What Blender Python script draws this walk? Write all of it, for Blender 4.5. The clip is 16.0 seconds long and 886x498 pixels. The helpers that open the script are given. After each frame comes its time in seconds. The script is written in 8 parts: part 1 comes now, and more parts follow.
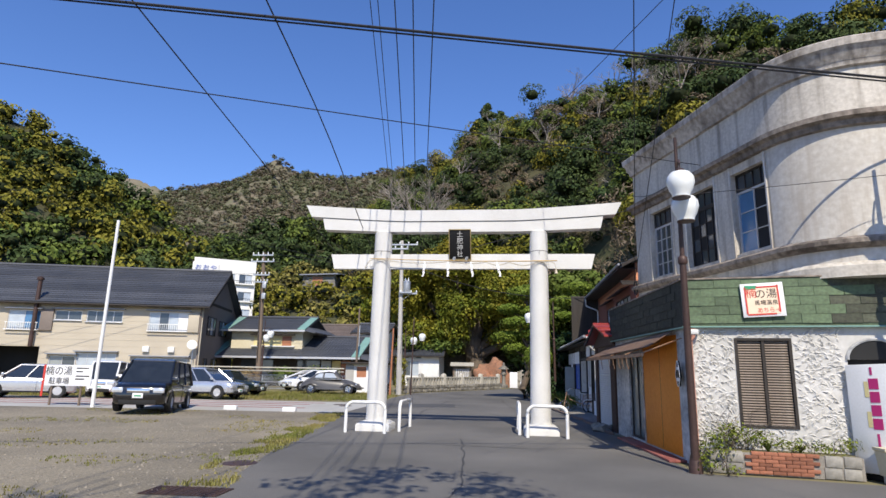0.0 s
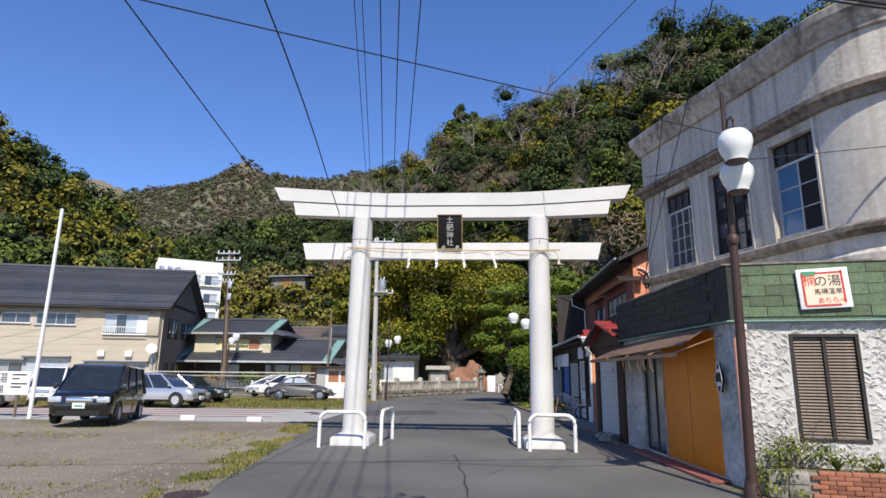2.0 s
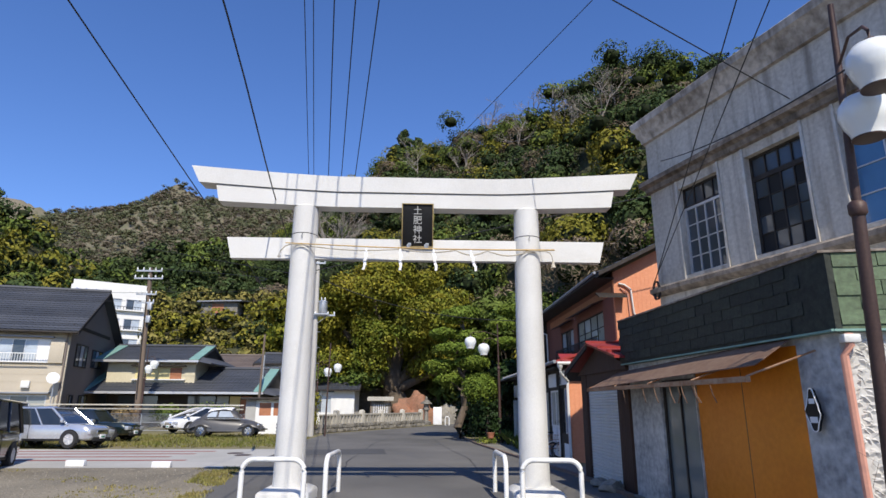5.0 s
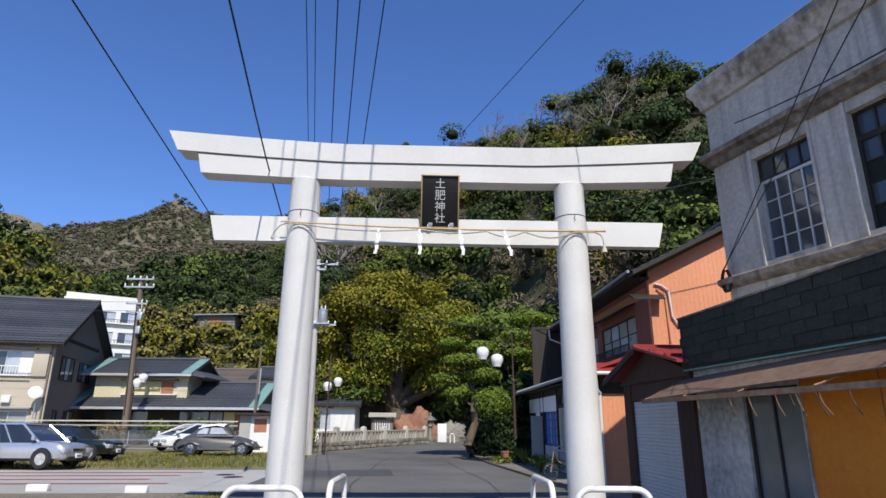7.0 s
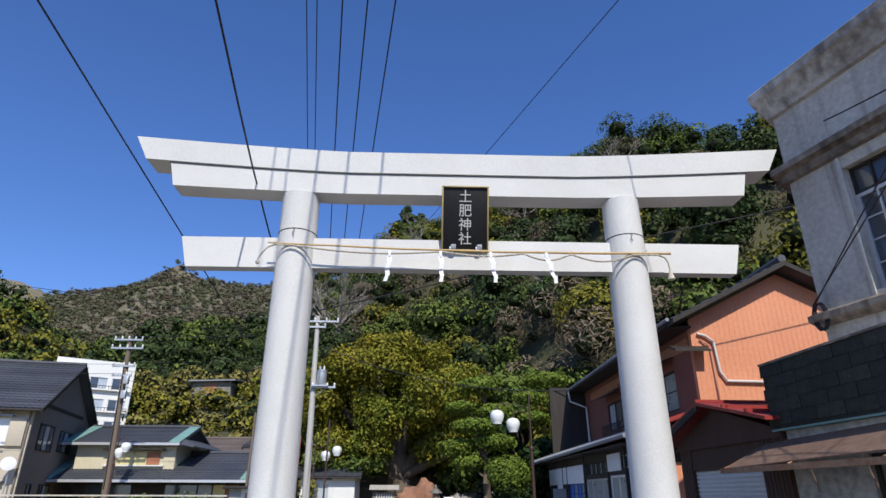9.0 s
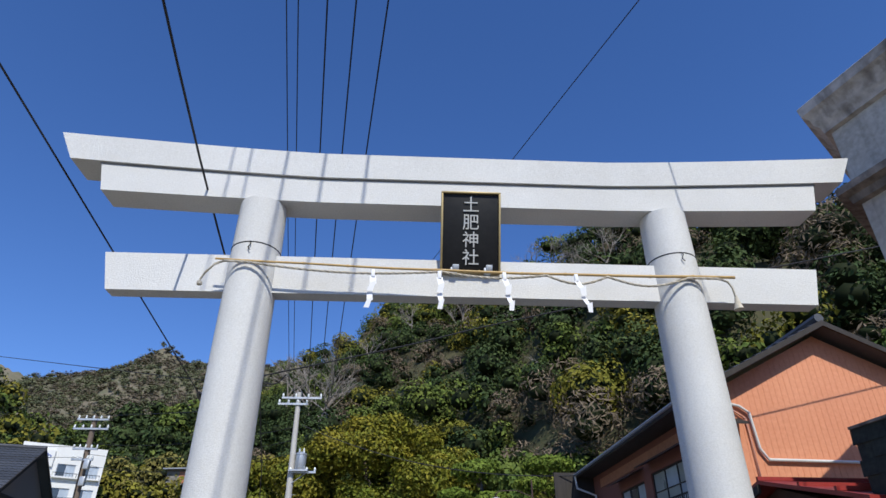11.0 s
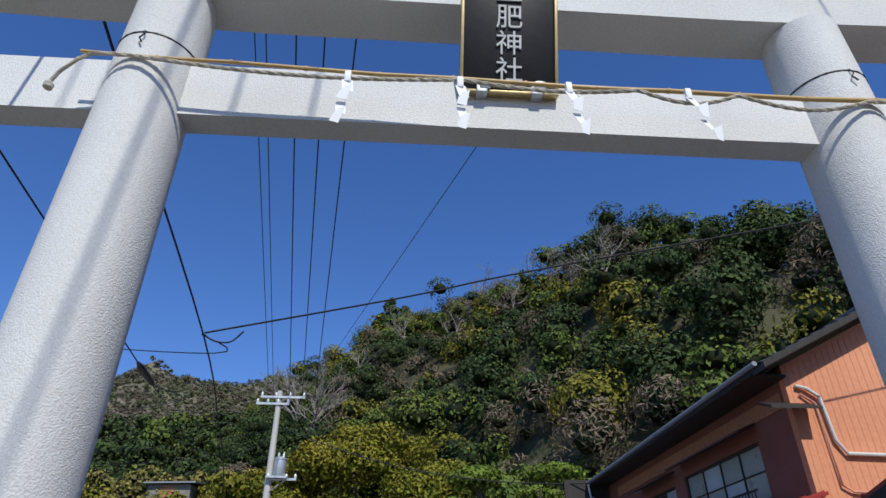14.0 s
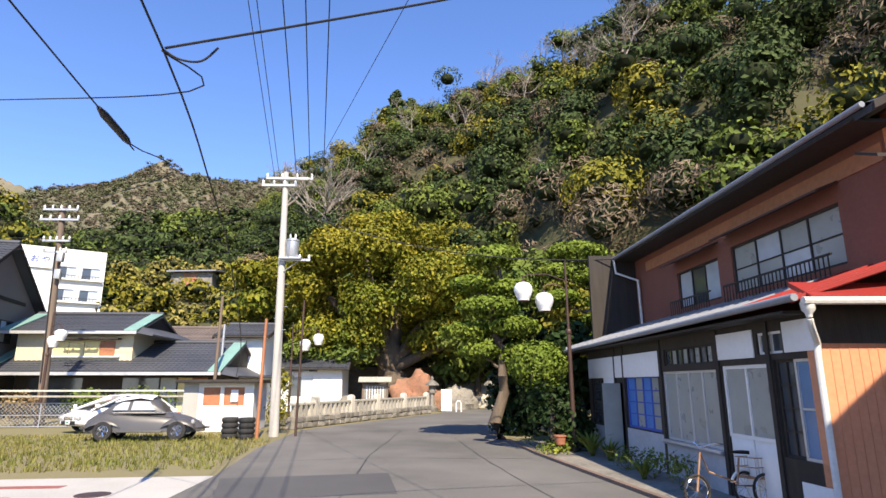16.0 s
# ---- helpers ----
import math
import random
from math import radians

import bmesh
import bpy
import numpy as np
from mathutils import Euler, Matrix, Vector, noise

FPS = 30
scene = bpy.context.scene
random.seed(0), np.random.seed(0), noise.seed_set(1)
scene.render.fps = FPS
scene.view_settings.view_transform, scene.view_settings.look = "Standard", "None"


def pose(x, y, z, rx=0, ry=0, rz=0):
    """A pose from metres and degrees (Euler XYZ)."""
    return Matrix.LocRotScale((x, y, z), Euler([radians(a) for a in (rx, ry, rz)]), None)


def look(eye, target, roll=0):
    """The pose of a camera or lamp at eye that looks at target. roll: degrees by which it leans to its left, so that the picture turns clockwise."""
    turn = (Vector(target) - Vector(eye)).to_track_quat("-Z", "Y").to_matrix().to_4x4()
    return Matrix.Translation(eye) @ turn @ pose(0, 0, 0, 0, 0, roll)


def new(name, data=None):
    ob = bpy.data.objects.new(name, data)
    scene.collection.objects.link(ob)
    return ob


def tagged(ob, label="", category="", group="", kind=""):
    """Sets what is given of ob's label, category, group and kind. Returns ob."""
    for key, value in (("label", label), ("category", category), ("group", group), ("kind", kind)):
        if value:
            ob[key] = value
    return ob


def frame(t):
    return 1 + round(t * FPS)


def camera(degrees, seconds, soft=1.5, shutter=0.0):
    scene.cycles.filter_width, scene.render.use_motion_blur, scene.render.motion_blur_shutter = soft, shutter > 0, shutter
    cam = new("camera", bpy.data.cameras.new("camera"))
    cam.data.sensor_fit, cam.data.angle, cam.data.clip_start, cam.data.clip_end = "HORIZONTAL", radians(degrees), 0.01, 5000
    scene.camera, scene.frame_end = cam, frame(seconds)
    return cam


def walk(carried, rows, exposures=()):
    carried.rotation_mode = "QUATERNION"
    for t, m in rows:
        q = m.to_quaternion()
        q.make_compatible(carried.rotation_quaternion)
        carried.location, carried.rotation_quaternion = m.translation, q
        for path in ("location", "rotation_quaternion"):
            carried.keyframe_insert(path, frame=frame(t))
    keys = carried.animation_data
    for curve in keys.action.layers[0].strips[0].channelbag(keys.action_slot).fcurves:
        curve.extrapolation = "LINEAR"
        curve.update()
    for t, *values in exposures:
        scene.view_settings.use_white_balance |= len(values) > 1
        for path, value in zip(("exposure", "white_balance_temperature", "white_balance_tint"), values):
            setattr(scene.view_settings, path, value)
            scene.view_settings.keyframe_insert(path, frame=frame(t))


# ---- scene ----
cam = camera(70.0, 16.0)
PATH = [
    (0, 0.049, -1.500, 0.924, 102.96, -1.20, 5.92),
    (0.5, -0.090, -0.989, 0.956, 103.18, -1.05, 4.92),
    (1, -0.257, -0.497, 0.982, 103.31, -0.94, 3.91),
    (1.5, -0.398, 0.005, 0.998, 103.39, -0.71, 3.42),
    (2, -0.556, 0.506, 1.009, 103.31, -0.73, 3.34),
    (2.5, -0.655, 1.015, 0.991, 103.42, -0.73, 3.20),
    (3, -0.761, 1.592, 0.988, 104.21, -0.88, 2.68),
    (3.5, -0.856, 2.095, 0.998, 105.39, -0.84, 1.10),
    (4, -0.982, 2.610, 1.056, 105.84, -0.63, -1.44),
    (6.5, -1.512, 5.273, 1.188, 106.67, -0.11, -2.39),
    (7, -1.589, 5.805, 1.190, 107.48, -0.25, -2.26),
    (7.5, -1.668, 6.316, 1.215, 109.16, -0.14, -2.11),
    (8, -1.736, 6.840, 1.249, 110.43, -0.13, -2.17),
    (8.5, -1.779, 7.323, 1.287, 111.74, -0.06, -2.16),
    (9, -1.828, 7.799, 1.321, 113.38, -0.06, -2.08),
    (9.5, -1.830, 8.298, 1.364, 115.19, -0.13, -2.24),
    (10, -1.846, 8.786, 1.393, 117.27, -0.07, -2.23),
    (12.5, -1.819, 11.031, 1.648, 123.61, 0.23, -4.25),
    (13, -1.842, 11.487, 1.681, 123.71, 0.29, -4.27),
    (13.5, -1.845, 11.957, 1.670, 124.23, 0.24, -4.06),
    (14, -1.851, 12.475, 1.657, 122.45, -0.18, -3.74),
    (14.5, -1.963, 13.015, 1.687, 116.26, 0.28, -3.58),
    (15, -1.998, 13.554, 1.725, 111.40, 0.32, -3.35),
    (15.5, -2.059, 14.098, 1.742, 106.75, 0.30, -3.13),
    (16, -2.082, 14.621, 1.762, 104.20, 0.16, -2.99),
]
walk(cam, [(t, pose(x, y, z, rx, ry, rz)) for t, x, y, z, rx, ry, rz in PATH],
     [(0, 0.35, 6750, 10), (4, 0.3, 6650, 10), (7, 0.2, 6500, 10), (10, 0.1, 6250, 9), (12.5, -0.05, 6100, 7), (14, -0.05, 6100, 7), (14.5, 0.28, 6300, 9), (15.0, 0.58, 6850, 10), (15.5, 0.85, 7200, 11), (16.0, 1.1, 7500, 12)])

# ---- world, sun ----
SUN_EL, SUN_AZ = radians(44.2), math.atan2(0.183, -0.983)   # azimuth of the sun, from +y towards +x
world = bpy.data.worlds.new("sky")
scene.world = world
world.use_nodes = True
wn = world.node_tree.nodes
sky = wn.new("ShaderNodeTexSky")
sky.sky_type, sky.sun_disc, sky.sun_elevation, sky.sun_rotation = "NISHITA", False, SUN_EL, SUN_AZ
sky.air_density, sky.dust_density, sky.ozone_density = 1.0, 0.0, 4.0
wn["Background"].inputs[1].default_value = 0.125
tone = wn.new("ShaderNodeHueSaturation")
tone.inputs["Saturation"].default_value = 1.12
blue = wn.new("ShaderNodeMix")
blue.data_type, blue.blend_type = "RGBA", "MULTIPLY"
blue.inputs[0].default_value, blue.inputs[7].default_value = 1.0, (1.02, 0.99, 1.2, 1)
world.node_tree.links.new(sky.outputs[0], blue.inputs[6])
world.node_tree.links.new(blue.outputs[2], tone.inputs["Color"])
world.node_tree.links.new(tone.outputs[0], wn["Background"].inputs[0])
sun = new("sun", bpy.data.lights.new("sun", "SUN"))
sun.data.energy, sun.data.angle, sun.data.color = 4.2, radians(0.5), (1.0, 0.93, 0.81)
sun_way = Vector((math.sin(SUN_AZ) * math.cos(SUN_EL), math.cos(SUN_AZ) * math.cos(SUN_EL), math.sin(SUN_EL)))
sun.matrix_world = look(sun_way * 50, (0, 0, 0))


# ---- materials ----
def mat(name, col, col2=None, grain=30.0, stain=0.7, amount=0.5, rough=0.8, bump=0.15, metal=0.0, spread=0.0, streak=None, island=False, coat=0.0, bump_scale=None, spec=0.5, stretch=None):
    """Two colours mixed by a fine and a coarse noise, with relief; spread varies pieces, streak lays vertical dirt runs."""
    m = bpy.data.materials.new(name)
    m.use_nodes = True
    nt = m.node_tree
    nd, ln = nt.nodes, nt.links.new
    b = nd["Principled BSDF"]
    b.inputs["Metallic"].default_value = metal
    b.inputs["Coat Weight"].default_value = coat
    b.inputs["Specular IOR Level"].default_value = spec
    tc = nd.new("ShaderNodeTexCoord")
    co = tc.outputs["Object"]
    if stretch:
        mp = nd.new("ShaderNodeMapping")
        mp.inputs["Scale"].default_value = stretch
        ln(co, mp.inputs[0])
        co = mp.outputs[0]
    f = nd.new("ShaderNodeTexNoise")
    f.inputs["Scale"].default_value, f.inputs["Detail"].default_value = grain, 6
    ln(co, f.inputs["Vector"])
    c = nd.new("ShaderNodeTexNoise")
    c.inputs["Scale"].default_value, c.inputs["Detail"].default_value = stain, 5
    ln(co, c.inputs["Vector"])
    mx = nd.new("ShaderNodeMath")
    mx.operation = "ADD"
    ln(f.outputs[0], mx.inputs[0])
    ln(c.outputs[0], mx.inputs[1])
    rg = nd.new("ShaderNodeMapRange")
    rg.inputs[1].default_value, rg.inputs[2].default_value = 0.72, 1.28
    rg.inputs[4].default_value = amount
    ln(mx.outputs[0], rg.inputs[0])
    col2 = col2 or tuple(v * 0.7 for v in col)
    mc = nd.new("ShaderNodeMix")
    mc.data_type = "RGBA"
    mc.inputs[6].default_value, mc.inputs[7].default_value = (*col, 1), (*col2, 1)
    ln(rg.outputs[0], mc.inputs[0])
    out = mc.outputs[2]
    if streak:
        sm = nd.new("ShaderNodeMapping")
        sm.inputs["Scale"].default_value = (3.0, 3.0, 0.18)
        ln(tc.outputs["Object"], sm.inputs[0])
        sn = nd.new("ShaderNodeTexNoise")
        sn.inputs["Scale"].default_value, sn.inputs["Detail"].default_value = 1.6, 8
        ln(sm.outputs[0], sn.inputs["Vector"])
        sr = nd.new("ShaderNodeMapRange")
        sr.inputs[1].default_value, sr.inputs[2].default_value, sr.inputs[4].default_value = 0.5, 0.72, 0.85
        ln(sn.outputs[0], sr.inputs[0])
        ms = nd.new("ShaderNodeMix")
        ms.data_type = "RGBA"
        ln(sr.outputs[0], ms.inputs[0])
        ln(out, ms.inputs[6])
        ms.inputs[7].default_value = (*streak, 1)
        out = ms.outputs[2]
    if spread:
        hv = nd.new("ShaderNodeHueSaturation")
        rnd = nd.new("ShaderNodeNewGeometry").outputs["Random Per Island"] if island else nd.new("ShaderNodeObjectInfo").outputs["Random"]
        vr = nd.new("ShaderNodeMapRange")
        vr.inputs[3].default_value, vr.inputs[4].default_value = 1 - spread, 1 + spread
        ln(rnd, vr.inputs[0])
        ln(vr.outputs[0], hv.inputs["Value"])
        ln(out, hv.inputs["Color"])
        out = hv.outputs[0]
    ln(out, b.inputs["Base Color"])
    rr = nd.new("ShaderNodeMapRange")
    rr.inputs[3].default_value, rr.inputs[4].default_value = max(0.02, rough - 0.1), min(1, rough + 0.1)
    ln(f.outputs[0], rr.inputs[0])
    ln(rr.outputs[0], b.inputs["Roughness"])
    if bump:
        bp = nd.new("ShaderNodeBump")
        bp.inputs["Strength"].default_value, bp.inputs["Distance"].default_value = bump, 0.02
        src = f
        if bump_scale:
            src = nd.new("ShaderNodeTexNoise")
            src.inputs["Scale"].default_value, src.inputs["Detail"].default_value = bump_scale, 4
            ln(co, src.inputs["Vector"])
        ln(src.outputs[0], bp.inputs["Height"])
        ln(bp.outputs[0], b.inputs["Normal"])
    return m


def leafy(name, col, col2, spread=0.26, rough=0.75):
    m = mat(name, col, col2, grain=0.9, stain=0.14, amount=1.0, rough=rough, bump=0, spread=spread, island=True, spec=0.1)
    b = m.node_tree.nodes["Principled BSDF"]
    b.inputs["Transmission Weight"].default_value = 0
    return m


def glass(name, col=(0.05, 0.06, 0.07), rough=0.06):
    return mat(name, col, tuple(v * 1.5 for v in col), grain=3, stain=0.8, amount=0.6, rough=rough, bump=0.02, spec=0.8)


M = {}
M["asphalt"] = mat("asphalt", (0.08, 0.078, 0.073), (0.165, 0.158, 0.146), 70, 0.4, 1.0, 0.9, 0.5)
M["asphalt_dark"] = mat("asphalt_patch", (0.06, 0.06, 0.062), (0.085, 0.085, 0.087), 90, 0.5, 1.0, 0.9, 0.35)
M["gravel"] = mat("gravel", (0.33, 0.285, 0.205), (0.12, 0.105, 0.078), 26, 0.3, 1.0, 0.95, 1.0)
M["stonechip"] = mat("stone_chips", (0.27, 0.24, 0.19), (0.17, 0.15, 0.12), 30, 2, 1.0, 0.9, 0.2, spread=0.22, island=True)
M["earth"] = mat("earth", (0.16, 0.15, 0.06), (0.22, 0.18, 0.1), 12, 0.12, 1.0, 0.95, 0.5)
M["grass"] = leafy("grass_blades", (0.12, 0.14, 0.03), (0.27, 0.22, 0.085), 0.4)
M["concrete"] = mat("concrete", (0.46, 0.45, 0.42), (0.34, 0.33, 0.3), 40, 0.6, 1.0, 0.85, 0.2)
M["redpaint"] = mat("red_paint_line", (0.24, 0.06, 0.045), (0.3, 0.12, 0.1), 40, 1.5, 1.0, 0.8, 0.15)
M["whitepaint"] = mat("white_torii_paint", (0.70, 0.695, 0.67), (0.54, 0.53, 0.5), 60, 0.9, 0.8, 0.75, 0.4, bump_scale=110)
M["metalwhite"] = mat("white_enamel", (0.8, 0.8, 0.79), (0.66, 0.66, 0.62), 30, 2, 0.6, 0.35, 0.05)
M["stucco_old"] = mat("old_stucco", (0.64, 0.595, 0.52), (0.42, 0.38, 0.32), 14, 0.8, 1.0, 0.9, 0.3, streak=(0.2, 0.17, 0.14))
M["stucco_clean"] = mat("pale_stucco", (0.66, 0.63, 0.57), (0.47, 0.43, 0.37), 10, 0.6, 0.9, 0.9, 0.25, streak=(0.4, 0.34, 0.27))
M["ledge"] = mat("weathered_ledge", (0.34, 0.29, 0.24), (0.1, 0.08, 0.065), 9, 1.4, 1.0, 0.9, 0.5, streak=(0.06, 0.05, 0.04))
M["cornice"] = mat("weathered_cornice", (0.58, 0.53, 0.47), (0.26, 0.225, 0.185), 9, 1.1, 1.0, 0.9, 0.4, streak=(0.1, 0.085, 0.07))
M["rough_white"] = mat("rough_white_plaster", (0.62, 0.605, 0.57), (0.4, 0.385, 0.35), 8, 1.0, 0.75, 0.9, 0.0)
M["rough_grey"] = mat("rough_grey_plaster", (0.6, 0.6, 0.58), (0.2, 0.2, 0.2), 9, 1.3, 0.9, 0.9, 1.0, bump_scale=14)
M["green_tile"] = mat("green_shingle", (0.11, 0.165, 0.085), (0.065, 0.085, 0.05), 16, 0.9, 1.0, 0.75, 0.3, spread=0.22)
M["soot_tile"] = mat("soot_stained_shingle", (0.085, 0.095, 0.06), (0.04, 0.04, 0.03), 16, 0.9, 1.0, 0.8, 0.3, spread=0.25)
# green shingle again, with the side wall's shade put into its colour
M["shade_tile"] = mat("shade_painted_shingle", (0.03, 0.037, 0.026), (0.012, 0.014, 0.011), 16, 0.9, 1.0, 0.8, 0.3, spread=0.3)
M["orange_board"] = mat("orange_painted_board", (0.74, 0.24, 0.006), (0.6, 0.17, 0.005), 14, 0.7, 0.8, 0.55, 0.08)
M["orange_wall"] = mat("orange_cladding", (0.70, 0.30, 0.16), (0.58, 0.22, 0.11), 12, 0.5, 0.8, 0.7, 0.1)
M["pink"] = mat("pink_plaster", (0.62, 0.3, 0.22), (0.5, 0.25, 0.18), 20, 1, 0.7, 0.8, 0.1)
M["brownwood"] = mat("dark_brown_wood", (0.045, 0.022, 0.014), (0.075, 0.036, 0.022), 10, 1.5, 1.0, 0.75, 0.3, stretch=(6, 6, 0.6))
M["blackwood"] = mat("blackened_wood", (0.018, 0.014, 0.011), (0.038, 0.03, 0.024), 10, 1.5, 1.0, 0.75, 0.3, stretch=(6, 6, 0.6))
M["reddish"] = mat("red_brown_wall", (0.17, 0.06, 0.04), (0.24, 0.09, 0.06), 14, 0.8, 0.8, 0.8, 0.1)
M["redroof"] = mat("red_metal_roof", (0.33, 0.035, 0.03), (0.22, 0.03, 0.025), 20, 0.8, 0.8, 0.4, 0.05)
M["shutter"] = mat("white_shutter", (0.68, 0.68, 0.66), (0.5, 0.5, 0.48), 20, 1.0, 0.7, 0.45, 0.05)
M["tile_roof"] = mat("slate_blue_roof_tile", (0.04, 0.045, 0.056), (0.07, 0.074, 0.084), 16, 0.5, 0.9, 0.62, 0.2, spread=0.25, island=True)
M["brown_roof"] = mat("brown_roof_tile", (0.16, 0.125, 0.105), (0.1, 0.08, 0.07), 16, 0.5, 0.9, 0.7, 0.2, spread=0.2, island=True)
M["copper"] = mat("verdigris_trim", (0.2, 0.36, 0.31), (0.14, 0.25, 0.22), 12, 1, 0.8, 0.6, 0.1)
M["siding"] = mat("beige_siding", (0.52, 0.46, 0.36), (0.42, 0.365, 0.28), 18, 0.5, 0.7, 0.75, 0.05)
# darker siding that also carries the inn gable's shade as colour
M["siding_dark"] = mat("taupe_shade_siding", (0.22, 0.18, 0.155), (0.17, 0.14, 0.12), 18, 0.5, 0.7, 0.8, 0.05)
M["cream"] = mat("cream_plaster", (0.62, 0.56, 0.4), (0.5, 0.44, 0.3), 12, 0.6, 0.7, 0.85, 0.1)
M["yellowboard"] = mat("yellow_board", (0.72, 0.62, 0.3), (0.6, 0.5, 0.24), 12, 0.8, 0.6, 0.7, 0.05)
M["panelwood"] = mat("orange_brown_panel", (0.42, 0.17, 0.08), (0.3, 0.12, 0.06), 10, 1.2, 0.9, 0.6, 0.1)
M["white_wall"] = mat("white_plaster", (0.78, 0.78, 0.76), (0.66, 0.66, 0.63), 10, 0.4, 0.6, 0.85, 0.08)
M["white_board"] = mat("white_board", (0.8, 0.8, 0.8), (0.7, 0.7, 0.68), 10, 1.2, 0.5, 0.6, 0.03)
M["black"] = mat("black_paint", (0.012, 0.012, 0.013), (0.02, 0.02, 0.02), 20, 2, 0.8, 0.5, 0.05, spec=0.2)
# near-black that paints the shade inside rooms, recesses and gaps
M["gap"] = mat("painted_interior_shade", (0.012, 0.012, 0.012), (0.02, 0.02, 0.02), 8, 2, 0.8, 0.9, 0)
M["gold"] = mat("gilt_frame", (0.55, 0.42, 0.2), (0.4, 0.3, 0.14), 30, 3, 0.8, 0.45, 0.05, metal=0.6)
M["silverletter"] = mat("silver_letter", (0.62, 0.62, 0.6), (0.5, 0.5, 0.48), 40, 4, 0.8, 0.5, 0.05)
M["bamboo"] = mat("bamboo", (0.55, 0.37, 0.14), (0.4, 0.25, 0.09), 14, 3, 0.9, 0.5, 0.05)
M["rope"] = mat("straw_rope", (0.62, 0.56, 0.45), (0.42, 0.37, 0.28), 60, 6, 1.0, 0.9, 0.4)
M["paper"] = mat("white_paper", (0.85, 0.85, 0.86), (0.75, 0.75, 0.77), 20, 3, 0.4, 0.8, 0.05)
M["iron"] = mat("brown_iron", (0.05, 0.028, 0.022), (0.09, 0.05, 0.04), 30, 2, 0.9, 0.55, 0.1, metal=0.2)
M["globe"] = mat("milk_glass", (0.82, 0.84, 0.82), (0.74, 0.76, 0.72), 6, 3, 0.5, 0.25, 0.02, coat=0.3)
M["cable"] = mat("black_cable", (0.012, 0.012, 0.014), (0.02, 0.02, 0.022), 20, 1, 0.5, 0.6, 0)
M["concrete_pole"] = mat("concrete_pole", (0.5, 0.48, 0.44), (0.38, 0.36, 0.33), 30, 0.8, 0.9, 0.85, 0.15)
M["brownpole"] = mat("tarred_pole", (0.2, 0.15, 0.11), (0.12, 0.09, 0.07), 16, 1.2, 0.9, 0.9, 0.2, stretch=(4, 4, 0.5))
M["galv"] = mat("galvanised_metal", (0.5, 0.52, 0.54), (0.38, 0.4, 0.42), 30, 2, 0.8, 0.45, 0.05, metal=0.5)
M["pipe"] = mat("white_pipe", (0.7, 0.7, 0.68), (0.55, 0.54, 0.5), 20, 1.5, 0.8, 0.5, 0.03)
M["bluegutter"] = mat("grey_blue_gutter", (0.26, 0.28, 0.32), (0.18, 0.19, 0.21), 20, 1, 0.8, 0.5, 0.05)
M["glass"] = glass("window_glass")
M["glass_blue"] = glass("blue_curtained_glass", (0.06, 0.16, 0.30), 0.15)
M["glass_frost"] = glass("frosted_glass", (0.24, 0.26, 0.25), 0.3)
M["glass_pale"] = glass("curtained_glass", (0.36, 0.4, 0.44), 0.15)
M["blueboard"] = mat("blue_film_pane", (0.05, 0.2, 0.55), (0.04, 0.16, 0.42), 10, 2, 0.7, 0.4, 0.02)
M["alu"] = mat("aluminium_frame", (0.6, 0.6, 0.6), (0.5, 0.5, 0.5), 30, 2, 0.6, 0.4, 0.03, metal=0.4)
M["bluegreywall"] = mat("grey_panel", (0.42, 0.44, 0.47), (0.33, 0.34, 0.36), 10, 0.8, 0.8, 0.8, 0.1)
M["rust"] = mat("rusty_metal", (0.28, 0.12, 0.05), (0.42, 0.3, 0.2), 14, 2, 1.0, 0.8, 0.2, metal=0.2)
M["canvas"] = mat("brown_faded_canvas", (0.13, 0.07, 0.045), (0.2, 0.13, 0.09), 12, 1.5, 1.0, 0.9, 0.2)
M["stone"] = mat("grey_stone", (0.3, 0.28, 0.24), (0.15, 0.14, 0.12), 10, 1.0, 1.0, 0.9, 0.5, spread=0.25)
M["palestone"] = mat("pale_stone", (0.5, 0.47, 0.4), (0.3, 0.28, 0.23), 14, 1.0, 1.0, 0.9, 0.3, spread=0.2)
M["redrock"] = mat("red_brown_rock", (0.36, 0.17, 0.1), (0.2, 0.11, 0.07), 5, 0.9, 1.0, 0.9, 0.6)
M["brick"] = mat("red_brick", (0.34, 0.13, 0.07), (0.22, 0.09, 0.055), 14, 2, 1.0, 0.9, 0.4, spread=0.3)
M["mortar"] = mat("mortar", (0.3, 0.27, 0.23), (0.2, 0.18, 0.15), 30, 2, 1.0, 0.95, 0.3)
M["bark"] = mat("bark", (0.14, 0.105, 0.075), (0.07, 0.055, 0.04), 12, 1.5, 1.0, 0.95, 0.8, stretch=(3, 3, 0.7))
M["palebark"] = mat("pale_bark", (0.36, 0.32, 0.28), (0.22, 0.19, 0.16), 8, 1.0, 1.0, 0.95, 0.3)
M["hill"] = mat("hill_undergrowth", (0.035, 0.045, 0.015), (0.075, 0.065, 0.03), 1.2, 0.05, 1.0, 0.95, 0.8, bump_scale=0.8)
# haze is painted in: paler and greyer than the near hill
M["mountain"] = mat("hazed_wooded_mountain", (0.11, 0.115, 0.065), (0.2, 0.16, 0.12), 0.12, 0.006, 1.0, 0.95, 1.0, bump_scale=0.15)
M["tyre"] = mat("tyre_rubber", (0.016, 0.016, 0.017), (0.03, 0.03, 0.03), 30, 3, 0.8, 0.85, 0.1)
M["chrome"] = mat("chrome", (0.7, 0.7, 0.72), (0.6, 0.6, 0.62), 20, 3, 0.4, 0.12, 0, metal=1.0)
